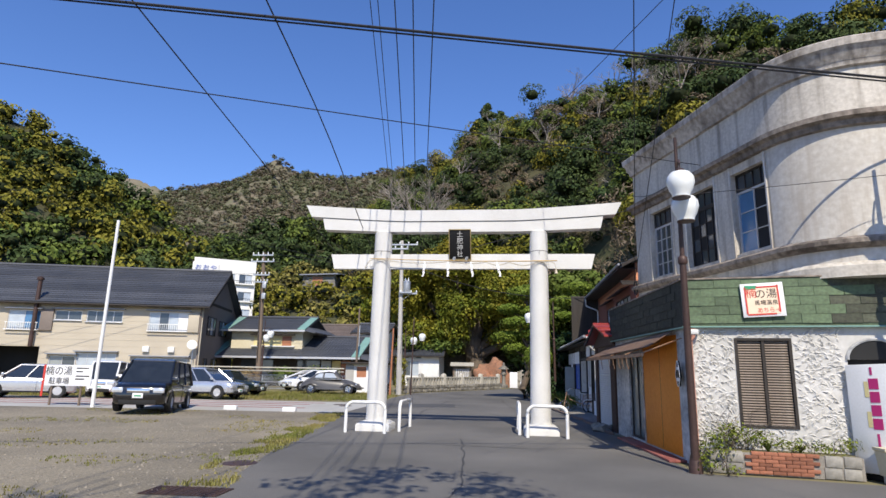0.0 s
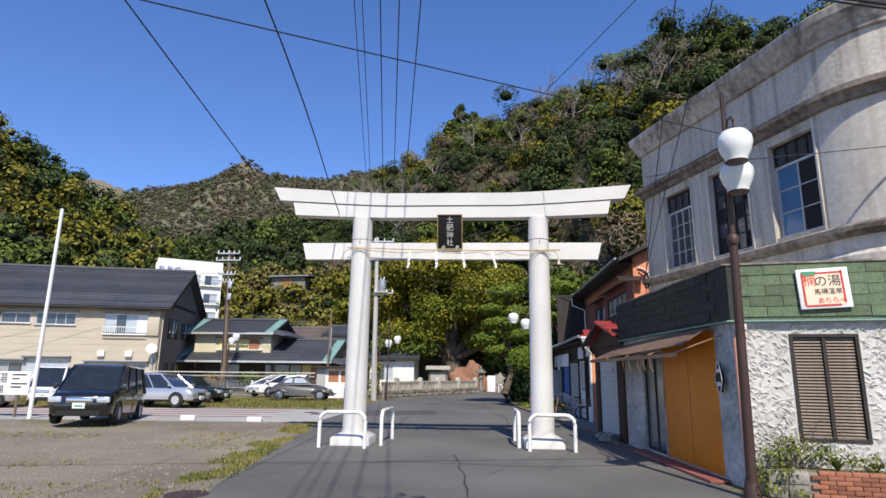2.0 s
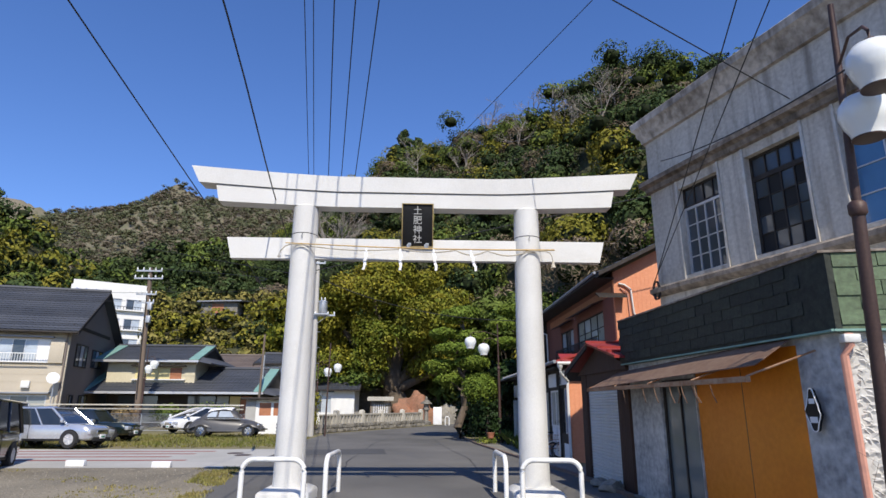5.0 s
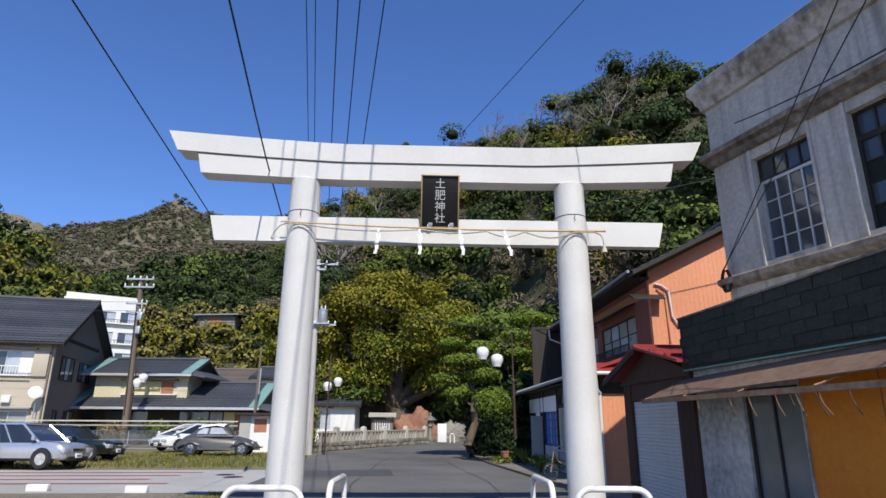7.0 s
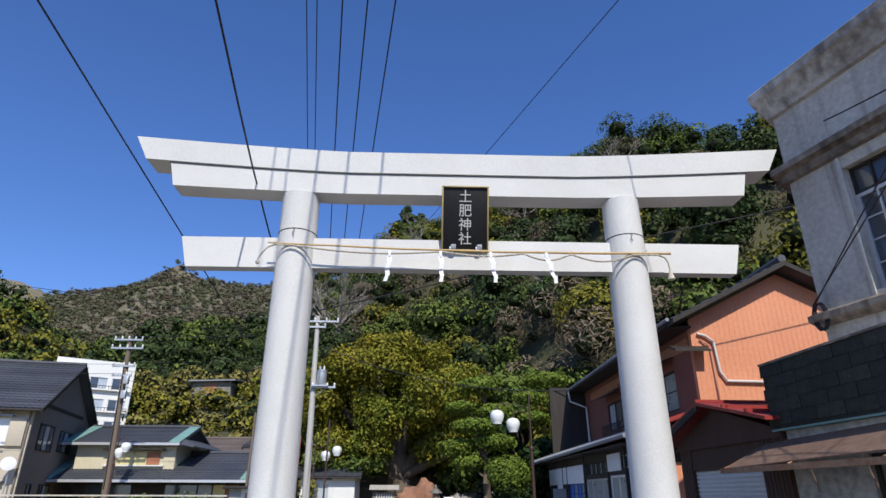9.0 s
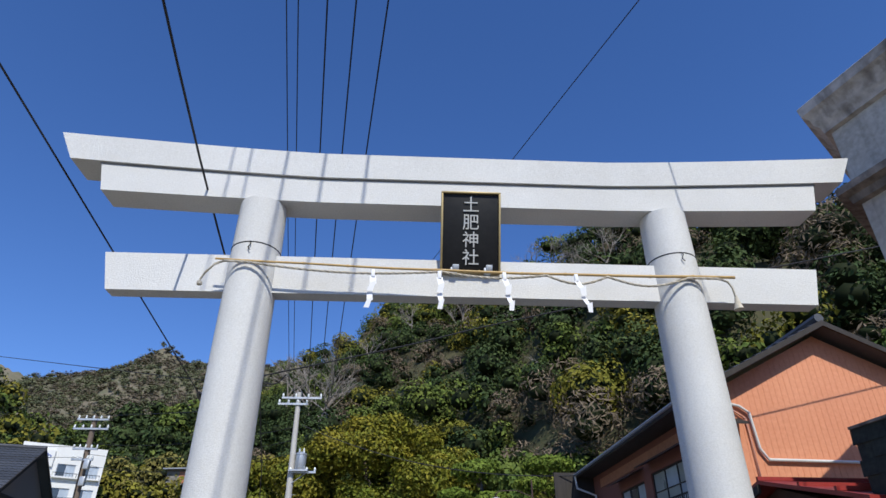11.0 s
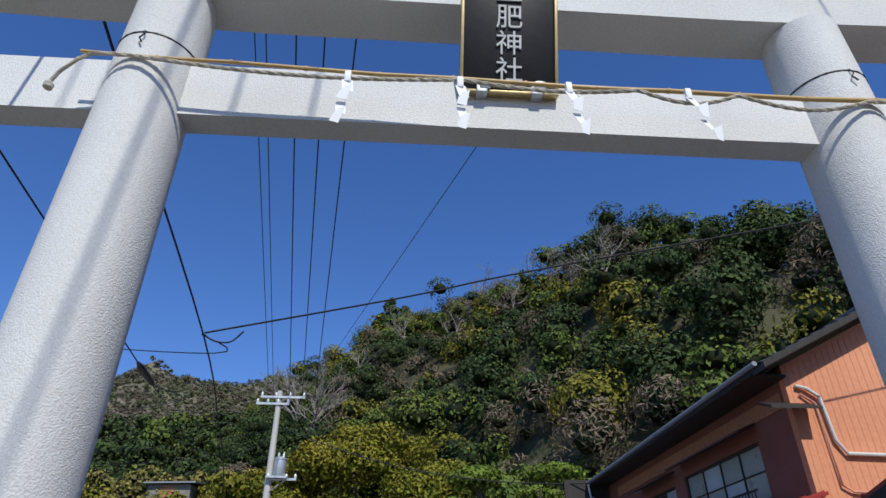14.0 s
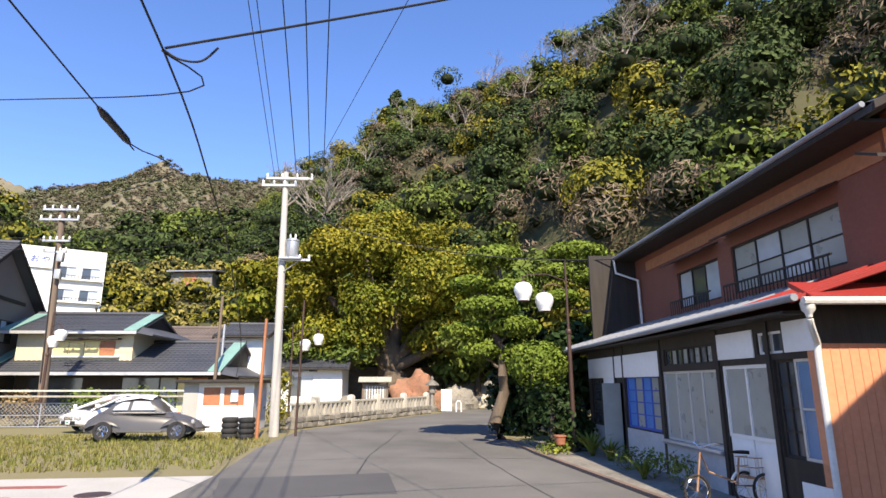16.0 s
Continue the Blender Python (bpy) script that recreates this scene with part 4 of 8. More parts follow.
M["slat"] = mat("faded_brown_slat", (0.3, 0.25, 0.2), (0.17, 0.13, 0.1), 20, 2, 1.0, 0.8, 0.2, stretch=(0.6, 5, 5))
M["glass_dusty"] = glass("dusty_shop_glass", (0.12, 0.14, 0.14), 0.12)
shop, shop_front, shop_side = build_corner()


# ---- brown shed with the roller shutter ----
def build_shed():
    t = thing("garage_shed", (2.98, 20.15, 0), "dark brown board garage with white roller shutter and red roof", "shed")
    m = t.matrix_world.inverted() @ along((2.98, 20.15), (3.05, 17.9))
    part("front_wall", holed(2.85, 0, 2.55, [(0.1, 0, 2.2, 2.14)], 0.1, -0.35), M["brownwood"], t, m=m)
    for k in range(7):
        x = 2.22 + k * 0.09
        part("board", bm_box(x, -0.02, 0, x + 0.075, 0, 2.6), M["brownwood"], t, m=m)
    for x in (-0.3, -0.2, -0.1, 0.0):
        part("board", bm_box(x, -0.02, 0, x + 0.085, 0, 2.5), M["brownwood"], t, m=m)
    shut = part("roller_shutter", bm_box(0.1, 0.06, 0, 2.2, 0.08, 2.14), M["shutter"], t, "white ribbed roller shutter", m)
    sl = mesh_of("slat", bm_loft([[(0.1, 0.06, 0), (0.1, 0.035, 0.02), (0.1, 0.035, 0.05), (0.1, 0.06, 0.068)], [(2.2, 0.06, 0), (2.2, 0.035, 0.02), (2.2, 0.035, 0.05), (2.2, 0.06, 0.068)]]), M["shutter"])
    for k in range(31):
        part("slat", sl, None, shut, m=pose(0, 0, k * 0.069))
    part("gable", bm_prism([(-0.5, 2.5), (1.1, 3.12), (2.85, 2.6), (2.85, 2.5)], "y", -0.05, 0.1), M["brownwood"], t, m=m)
    part("roof_slope", bm_loft([[(-0.8, -0.3, 2.62), (1.1, -0.3, 3.17), (1.1, -0.3, 3.22), (-0.8, -0.3, 2.67)], [(-0.8, 4, 2.62), (1.1, 4, 3.17), (1.1, 4, 3.22), (-0.8, 4, 2.67)]]), M["redroof"], t, m=m)
    part("roof_slope", bm_loft([[(1.1, -0.3, 3.17), (2.95, -0.3, 2.72), (2.95, -0.3, 2.77), (1.1, -0.3, 3.22)], [(1.1, 4, 3.17), (2.95, 4, 2.72), (2.95, 4, 2.77), (1.1, 4, 3.22)]]), M["redroof"], t, m=m)
    for x, z in ((-0.2, 2.8), (0.4, 2.97), (1.1, 3.2), (1.9, 3.0), (2.5, 2.86)):
        part("roof_rib", bm_box(x - 0.02, -0.3, z + 0.02, x + 0.02, 4, z + 0.07), M["redroof"], t, m=m)
    part("barge_board", bm_loft([[(-0.8, -0.32, 2.5), (1.1, -0.32, 3.06), (1.1, -0.32, 3.17), (-0.8, -0.32, 2.62)], [(-0.8, -0.28, 2.5), (1.1, -0.28, 3.06), (1.1, -0.28, 3.17), (-0.8, -0.28, 2.62)]]), M["blackwood"], t, m=m)
    part("side_wall", bm_box(2.75, 0.1, 0, 2.85, 4, 2.6), M["brownwood"], t, m=m)
    part("side_wall", bm_box(-0.35, 0.1, 0, -0.25, 4, 2.5), M["brownwood"], t, m=m)
    part("back_wall", bm_box(-0.35, 4, 0, 2.85, 4.1, 2.6), M["brownwood"], t, m=m)


build_shed()


# ---- orange two-storey house ----
def build_orange():
    t = thing("orange_house", (3.45, 23.9, 0), "two-storey house with orange clad end and tiled gable roof", "house")
    inv = t.matrix_world.inverted()
    mw = inv @ along((3.45, 34.4), (3.45, 23.9))      # x: 0 far, 10.5 near

    def n(s):
        return 10.5 - s
    holes = [(n(10.2), 0.75, n(8.1), 2.08), (n(7.35), 0.85, n(5.3), 2.12), (n(5.05), 0.75, n(2.72), 2.2), (n(2.5), 0.05, n(1.1), 2.25), (n(0.98), 0.85, n(0.02), 2.3), (n(4.9), 2.32, n(2.8), 2.68), (n(1.35), 2.4, n(0.7), 2.75), (n(8.05), 0.03, n(7.45), 1.95)]
    part("street_wall", holed(10.5, 0, 3.0, holes, 0.12), M["blackwood"], t, "dark board street wall", mw)
    window(t, mw, *holes[0], 3, 4, "blackwood", ("glass",), 0.04, 0.04)
    window(t, mw, *holes[1], 4, 4, "blueink", ("blueboard", "glass_frost"), 0.04, 0.05)
    window(t, mw, *holes[2], 4, 1, "alu", ("glass_frost",), 0.03, 0.05, True)
    window(t, mw, n(2.5), 1.02, n(1.1), 2.25, 2, 1, "metalwhite", ("glass_frost",), 0.02, 0.06, name="sliding_door")
    part("door_panel", bm_box(n(2.48), 0.03, 0.05, n(1.82), 0.07, 1.02, bev=0.006), M["white_board"], t, "white lower panel of the sliding door", mw)
    part("door_panel", bm_box(n(1.8), 0.045, 0.05, n(1.12), 0.085, 1.02, bev=0.006), M["white_board"], t, m=mw)
    window(t, mw, n(0.98), 0.85, n(0.52), 2.3, 2, 4, "blackwood", ("glass",), 0.05, 0.04)
    window(t, mw, n(0.52), 0.85, n(0.02), 2.3, 1, 2, "alu", ("glass_blue",), 0.03, 0.045)
    window(t, mw, *holes[5], 8, 1, "blackwood", ("glass", "glass_frost"), 0.04, 0.035, name="transom")
    window(t, mw, *holes[6], 2, 1, "metalwhite", ("glass",), 0.04, 0.04, name="transom")
    for b in ((n(10.4), 2.1, n(5.15), 2.68), (n(9.0), 1.85, n(8.1), 2.1), (n(2.55), 2.36, n(1.42), 2.82), (n(0.62), 2.4, n(-0.05), 2.86)):
        part("white_panel", bm_box(b[0], -0.03, b[1], b[2], -0.004, b[3], bev=0.004), M["white_board"], t, "flat white board panel", mw)
    for b in ((n(10.4), 0.0, n(8.08), 0.74), (n(7.42), 0.0, n(5.1), 0.82), (n(5.05), 0.0, n(2.6), 0.7)):
        part("dado", bm_box(b[0], -0.02, b[1], b[2], -0.004, b[3]), M["bluegreywall"], t, "grey-blue lower wall panel", mw)
    part("dado", bm_box(n(0.62), -0.02, 0, n(0.0), -0.004, 0.55), M["white_board"], t, m=mw)
    part("open_door", bm_box(n(7.75), -0.5, 0.05, n(7.7), -0.02, 1.95), M["glass_frost"], t, "pale translucent sheet hung in the doorway", mw)
    for s in (2.6, 1.05, 5.1, 7.42, 8.07):
        part("post", bm_box(n(s) - 0.05, -0.035, 0, n(s) + 0.05, -0.004, 2.95), M["blackwood"], t, m=mw)
    part("sill_beam", bm_box(n(5.1), -0.1, 0.66, n(2.65), -0.021, 0.74, bev=0.01), M["bluegutter"], t, m=mw)
    # near-black sheet in place of the shade behind the street wall
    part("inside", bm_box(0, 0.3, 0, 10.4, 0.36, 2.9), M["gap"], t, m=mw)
    # lean-to roof and gutter
    part("lean_to_roof", bm_loft([[(-1.6, -0.42, 3.02), (-1.6, 1.7, 3.72), (-1.6, 1.7, 3.66), (-1.6, -0.42, 2.96)], [(8.9, -0.42, 3.1), (8.9, 1.7, 3.78), (8.9, 1.7, 3.72), (8.9, -0.42, 3.04)]]), M["bluegutter"], t, "grey ribbed metal lean-to roof", mw)
    part("red_roof", bm_loft([[(8.9, -0.43, 3.11), (8.9, 1.7, 3.79), (8.9, 1.7, 3.72), (8.9, -0.43, 3.04)], [(10.85, -0.43, 3.12), (10.85, 1.7, 3.80), (10.85, 1.7, 3.74), (10.85, -0.43, 3.06)]]), M["redroof"], t, "red ribbed metal lean-to roof", mw)
    for k in range(26):
        x = -1.5 + k * 0.49
        part("roof_rib", bm_loft([[(x - 0.015, -0.42, 3.03), (x + 0.015, -0.42, 3.03), (x + 0.015, -0.42, 3.14), (x - 0.015, -0.42, 3.14)], [(x - 0.015, 1.7, 3.72), (x + 0.015, 1.7, 3.72), (x + 0.015, 1.7, 3.83), (x - 0.015, 1.7, 3.83)]]), M["redroof" if x > 8.9 else "bluegutter"], t, m=mw)
    part("gutter", bm_tube([(-2.0, -0.46, 2.99), (10.9, -0.46, 3.1)], 0.055, 10), M["bluegutter"], t, "long grey rain gutter", mw)
    part("soffit", bm_box(-1.6, -0.4, 2.92, 10.5, 1.6, 2.96), M["blackwood"], t, m=mw)
    # orange end wall, with ribbed cladding
    me_ = inv @ along((3.45, 23.9), (12.2, 23.9))
    part("end_wall", holed(8.7, 0, 2.5, [], 0.15), M["orange_wall"], t, "orange ribbed metal cladding", me_)
    part("end_band", bm_box(0.0, -0.01, 2.5, 8.7, 0.15, 3.1), M["blackwood"], t, m=me_)
    rib = mesh_of("cladding_rib", bm_box(-0.006, -0.008, 0.05, 0.006, 0, 2.5), M["orange_wall"])
    for k in range(60):
        part("cladding_rib", rib, None, t, m=me_ @ pose(0.1 + k * 0.14, 0, 0))
    part("end_eave", bm_loft([[(-0.25, -0.45, 3.06), (8.7, -0.45, 3.06), (8.7, 0, 3.3), (-0.25, 0, 3.3)], [(-0.25, -0.45, 3.12), (8.7, -0.45, 3.12), (8.7, 0, 3.38), (-0.25, 0, 3.38)]]), M["redroof"], t, m=me_)
    part("end_gutter", bm_tube([(-0.4, -0.48, 3.04), (3.2, -0.48, 3.07)], 0.055, 8), M["pipe"], t, m=me_)
    part("gutter_hopper", bm_turn([(0.04, 2.82), (0.045, 2.87), (0.085, 2.92), (0.095, 3.02), (0.09, 3.03)], 10, at=(-0.3, -0.42, 0)), M["pipe"], t, m=me_)
    part("downpipe", bm_tube([(-0.3, -0.42, 2.8), (-0.28, -0.4, 2.72), (0.02, -0.06, 2.5), (0.0, -0.06, 2.3), (0.0, -0.06, 0.05)], 0.045, 8), M["pipe"], t, "white rain downpipe", me_)
    part("gable_wall", bm_prism([(1.75, 3.2), (1.75, 6.15), (4.41, 7.5), (7.1, 6.15), (7.1, 3.2)], "y", 0.0, 0.15), M["orange_wall"], t, "orange clad gable wall", me_)
    for k in range(38):
        x = 1.85 + k * 0.14
        top = 6.15 + (x - 1.75) * 0.507 if x < 4.41 else 7.5 - (x - 4.41) * 0.507
        part("cladding_rib", bm_box(x - 0.005, -0.006, 3.4, x + 0.005, 0, top - 0.03), M["orange_wall"], t, m=me_)
    part("gable_pipe", bm_tube([(1.9, -0.05, 5.75), (2.1, -0.06, 5.7), (2.3, -0.06, 5.55), (2.35, -0.06, 4.75), (2.5, -0.06, 4.5), (5.5, -0.06, 4.45)], 0.035, 8), M["pipe"], t, "pale pink service pipe", me_)
    part("gable_pipe", bm_tube([(1.95, -0.04, 5.6), (2.2, -0.05, 5.4), (2.22, -0.05, 3.95), (2.4, -0.05, 3.85), (5.5, -0.05, 3.8)], 0.022, 8), M["pink"], t, m=me_)
    part("small_hood", bm_loft([[(1.1, -0.4, 5.2), (2.05, -0.4, 5.2), (2.05, 0, 5.38), (1.1, 0, 5.38)], [(1.1, -0.4, 5.25), (2.05, -0.4, 5.25), (2.05, 0, 5.43), (1.1, 0, 5.43)]]), M["blackwood"], t, m=me_)
    # upper street wall
    mu = inv @ along((5.2, 34.4), (5.2, 23.9))
    uh = [(n(4.75), 3.95, n(1.3), 5.05), (n(7.5), 3.95, n(5.35), 4.95)]
    part("upper_wall", holed(10.5, 3.2, 6.2, uh, 0.12), M["reddish"], t, "red-brown upper wall", mu)
    window(t, mu, *uh[0], 4, 2, "blackwood", ("glass_frost", "glass_frost", "glass_pale"), 0.04, 0.05)
    window(t, mu, *uh[1], 3, 1, "blackwood", ("glass_pale", "glass", "glass_pale"), 0.04, 0.05)
    for b in uh:
        rl = part("window_rail", bm_box(b[0], -0.28, 4.1, b[2], -0.25, 4.14), M["blackwood"], t, "black window guard rail", mu)
        part("lower_rail", bm_box(b[0], -0.28, 3.72, b[2], -0.25, 3.75), M["blackwood"], rl)
        k = 0
        bar = mesh_of("bar", bm_box(-0.009, -0.274, 3.72, 0.009, -0.256, 4.12), M["blackwood"])
        while b[0] + 0.12 * k < b[2]:
            part("bar", bar, None, rl, m=pose(b[0] + 0.12 * k, 0, 0))
            k += 1
        part("hood", bm_loft([[(b[0] - 0.1, -0.45, b[3] + 0.16), (b[2] + 0.1, -0.45, b[3] + 0.16), (b[2] + 0.1, 0, b[3] + 0.34), (b[0] - 0.1, 0, b[3] + 0.34)], [(b[0] - 0.1, -0.45, b[3] + 0.2), (b[2] + 0.1, -0.45, b[3] + 0.2), (b[2] + 0.1, 0, b[3] + 0.38), (b[0] - 0.1, 0, b[3] + 0.38)]]), M["brownwood"], t, m=mu)
    part("frieze_board", bm_box(n(9.5), -0.03, 5.4, n(0.2), -0.004, 5.7), M["panelwood"], t, m=mu)
    rw = inv @ along((4.55, 34.9), (4.55, 23.45))
    tiled_roof(t, rw, 11.45, 3.31, 6.02, 7.7, M["tile_roof"])
    rb = inv @ along((11.2, 23.45), (11.2, 34.9))
    tiled_roof(t, rb, 11.45, 3.31, 6.02, 7.7, M["tile_roof"])
    part("ridge", bm_tube([(7.86 - 3.45, -0.45, 7.8), (7.86 - 3.45, 11.0, 7.8)], 0.12, 8), M["tile_roof"], t)
    for s in (1, -1):
        part("barge_board", bm_loft([[(4.41 + s * 3.3, -0.5, 5.92), (4.41 + s * 3.3, -0.44, 5.92), (4.41, -0.44, 7.58), (4.41, -0.5, 7.58)], [(4.41 + s * 3.3, -0.5, 6.05), (4.41 + s * 3.3, -0.44, 6.05), (4.41, -0.44, 7.72), (4.41, -0.5, 7.72)]]), M["blackwood"], t)
    part("eave_gutter", bm_tube([(-0.3, -0.75, 5.98), (10.9, -0.75, 6.03)], 0.05, 8), M["bluegutter"], t, m=mu)
    part("rear_downpipe", bm_tube([(0.2, -0.75, 5.95), (0.2, -0.7, 5.5), (0.5, -0.1, 5.2), (0.5, -0.08, 3.7)], 0.04, 8), M["pipe"], t, m=mu)
    part("rafter_board", bm_box(-0.2, -0.7, 5.9, 10.6, 0.0, 5.95), M["blackwood"], t, m=mu)
    part("north_wall", bm_box(0.2, 10.4, 0, 8.7, 10.5, 6.1), M["blackwood"], t)


build_orange()
# house beyond, seen over the pruned trees
def build_beyond():
    t = thing("grey_house", (6.7, 35.2, 0), "weathered grey two-storey house beyond the orange one", "house")
    m = t.matrix_world.inverted() @ along((6.7, 42.5), (6.7, 35.2))
    part("wall", holed(7.3, 0, 5.2, [(3.2, 3.3, 6.2, 4.9)], 0.12), M["stone"], t, m=m)
    window(t, m, 3.2, 3.3, 6.2, 4.9, 4, 1, "blackwood", ("glass", "glass_pale"), 0.04, 0.05)
    part("south_wall", bm_box(0, 0, 0, 5, 0.1, 5.2), M["cream"], t)
    part("roof", bm_loft([[(-0.7, -0.5, 5.2), (-0.7, 7.8, 5.2), (2.5, 7.8, 6.3), (2.5, -0.5, 6.3)], [(-0.7, -0.5, 5.32), (-0.7, 7.8, 5.32), (2.5, 7.8, 6.42), (2.5, -0.5, 6.42)]]), M["tile_roof"], t)


build_beyond()


# ---- inn and houses across the parking lot ----
def gable_house(t, m, length, depth, eave, ridge, front, side, roof_mat, over=0.5, holes=()):
    """Front wall along x, gable roof with its ridge along x."""
    part("front_wall", holed(length, 0, eave, list(holes), 0.15), M[front], t, m=m)
    part("back_wall", bm_box(0, depth - 0.15, 0, length, depth, eave), M[side], t, m=m)
    for x in (0.002, length - 0.152):
        part("gable_wall", bm_prism([(0.15, 0), (depth - 0.15, 0), (depth - 0.15, eave), (depth / 2, ridge - 0.12), (0.15, eave)], "x", x, x + 0.15), M[side], t, m=m)
    rise = (ridge - eave) / (depth / 2)
    z0 = eave - rise * over
    tiled_roof(t, m @ pose(-over, -over, 0), length + 2 * over, depth / 2 + over, z0 + 0.08, ridge + 0.08, M[roof_mat])
    tiled_roof(t, m @ pose(length + over, depth + over, 0, 0, 0, 180), length + 2 * over, depth / 2 + over, z0 + 0.08, ridge + 0.08, M[roof_mat])
    part("ridge_cap", bm_tube([(-over, depth / 2, ridge + 0.14), (length + over, depth / 2, ridge + 0.14)], 0.14, 8), M[roof_mat], t, m=m)
    for x in (-over - 0.04, length + over):
        for s in (0, 1):
            y = -over if s == 0 else depth + over
            part("barge_board", bm_loft([[(x, y, z0 - 0.16), (x, depth / 2, ridge - 0.12), (x, depth / 2, ridge + 0.1), (x, y, z0 + 0.08)], [(x + 0.04, y, z0 - 0.16), (x + 0.04, depth / 2, ridge - 0.12), (x + 0.04, depth / 2, ridge + 0.1), (x + 0.04, y, z0 + 0.08)]]), M["blackwood"], t, m=m)
    part("gutter", bm_tube([(-over, -over - 0.05, z0), (length + over, -over - 0.05, z0)], 0.06, 8), M["blackwood"], t, m=m)


def build_inn():
    c, f = (-25.2, 45.4), (-25.2 - 22.8 * 0.975, 45.4 - 22.8 * 0.222)
    t = thing("inn", (f[0], f[1], 0), "long beige sided two-storey inn with slate-blue tiled roof", "house")
    t.scale = (1.14, 1.14, 1.14)
    m = along((0, 0), (0.975, 0.222))

    def n(s):
        return 20 - s
    holes = [(n(3.67), 3.85, n(0.97), 5.2), (n(9.95), 4.46, n(8.16), 5.15), (n(7.86), 4.4, n(5.44), 5.2), (n(12.94), 3.75, n(10.82), 5.1), (n(4.46), 0.9, n(0.75), 1.95), (n(8.13), 0.7, n(5.54), 2.2), (n(9.92), 0.95, n(8.18), 2.0), (n(19), 3.75, n(15), 5.1), (n(14.5), 0, n(10.6), 2.6)]
    # side walls take the darker siding: the gable's shade is painted in
    gable_house(t, m, 20, 9.5, 5.9, 8.9, "siding", "siding_dark", "tile_roof", 0.5, holes)
    for k in range(13):
        z = 0.45 + k * 0.45
        for x0, x1 in ((0, n(10.5)), (n(10.55), 20)):
            spans = [(x0, x1)]
            for h in holes:
                if h[1] - 0.05 < z < h[3] + 0.05:
                    spans = [s for a, b in spans for s in ((a, min(b, h[0])), (max(a, h[2]), b)) if s[1] - s[0] > 0.05]
            for a, b in spans:
                part("siding_lap", bm_box(a, -0.012, z - 0.012, b, 0, z + 0.012), M["siding"], t, m=m)
    for i, h in enumerate(holes[:8]):
        pm = (("glass_pale", "glass", "glass_pale", "white_board"), ("glass", "glass"), ("glass", "glass"), ("glass_pale", "glass_blue"), ("glass", "glass_frost"), ("glass_pale", "glass_pale"), ("glass_frost", "glass"), ("glass", "glass_pale"))[i]
        window(t, m, *h, 4 if h[2] - h[0] > 2.3 else 2, 1, "alu", pm, 0.03, 0.06, True)
        part("window_hood", bm_box(h[0] - 0.15, -0.3, h[3] + 0.08, h[2] + 0.15, 0, h[3] + 0.16), M["bluegutter"], t, m=m)
    for h in (holes[0], holes[3], holes[7]):
        rl = part("balcony_rail", bm_box(h[0], -0.3, h[1] + 0.45, h[2], -0.26, h[1] + 0.5), M["metalwhite"], t, "white window guard rail", m)
        part("lower_rail", bm_box(h[0], -0.3, h[1] - 0.05, h[2], -0.26, h[1]), M["metalwhite"], rl)
        bar = mesh_of("bar", bm_box(-0.012, -0.29, h[1], 0.012, -0.27, h[1] + 0.46), M["metalwhite"])
        for k in range(int((h[2] - h[0]) / 0.14)):
            part("bar", bar, None, rl, m=pose(h[0] + 0.07 + 0.14 * k, 0, 0))
    # near-black sheet painting the shade at the back of the carport
    part("carport_recess", bm_box(n(14.5), 1.6, 0, n(10.6), 1.7, 2.6), M["gap"], t, m=m)
    for s in (3.6, 1.9):
        part("vent_hood", bm_box(n(s) - 0.22, -0.2, 2.35, n(s) + 0.22, 0, 2.75, bev=0.04), M["metalwhite"], t, m=m)
    part("shutter_case", bm_box(n(0.95), -0.14, 3.8, n(0.2), 0, 5.2, bev=0.01), M["siding"], t, m=m)
    part("shutter_case", bm_box(n(10.8), -0.14, 3.7, n(9.98), 0, 5.2, bev=0.01), M["siding_dark"], t, m=m)
    part("downpipe", bm_tube([(n(0.12), -0.08, 5.6), (n(0.12), -0.08, 0.1)], 0.05, 8), M["siding_dark"], t, m=m)
    part("flue", bm_tube([(n(11.1), -0.25, 2.6), (n(11.1), -0.25, 7.2)], 0.14, 10), M["iron"], t, "tall brown flue pipe", m)
    part("flue_cap", bm_turn([(0.2, 7.2), (0.22, 7.25), (0.22, 7.4), (0.05, 7.5)], 12, at=(n(11.1), -0.25, 0)), M["iron"], t, m=m)
    part("dish_pole", bm_tube([(n(0.35), -0.4, 0), (n(0.35), -0.4, 3.0)], 0.03, 8), M["galv"], t, m=m)
    part("satellite_dish", bm_turn([(0.02, 0), (0.2, 0.02), (0.32, 0.08), (0.34, 0.09), (0.3, 0.1)], 16), M["metalwhite"], t, m=m @ pose(n(0.4), -0.5, 2.9, 80, 0, 20))
    # windows on the gable side
    gs = m @ pose(20.002, 0, 0, 0, 0, 90)
    for b in ((1.2, 3.7, 3.4, 5.1), (4.4, 3.8, 6.6, 5.0), (1.0, 0.3, 1.9, 2.0), (3.0, 0.9, 4.6, 2.0)):
        window(t, gs, *b, 3, 1, "blackwood", ("glass", "glass_pale"), -0.06, 0.06)
    part("gable_band", bm_box(0.1, -0.03, 6.0, 7.9, -0.002, 6.2), M["blackwood"], t, m=gs)


build_inn()


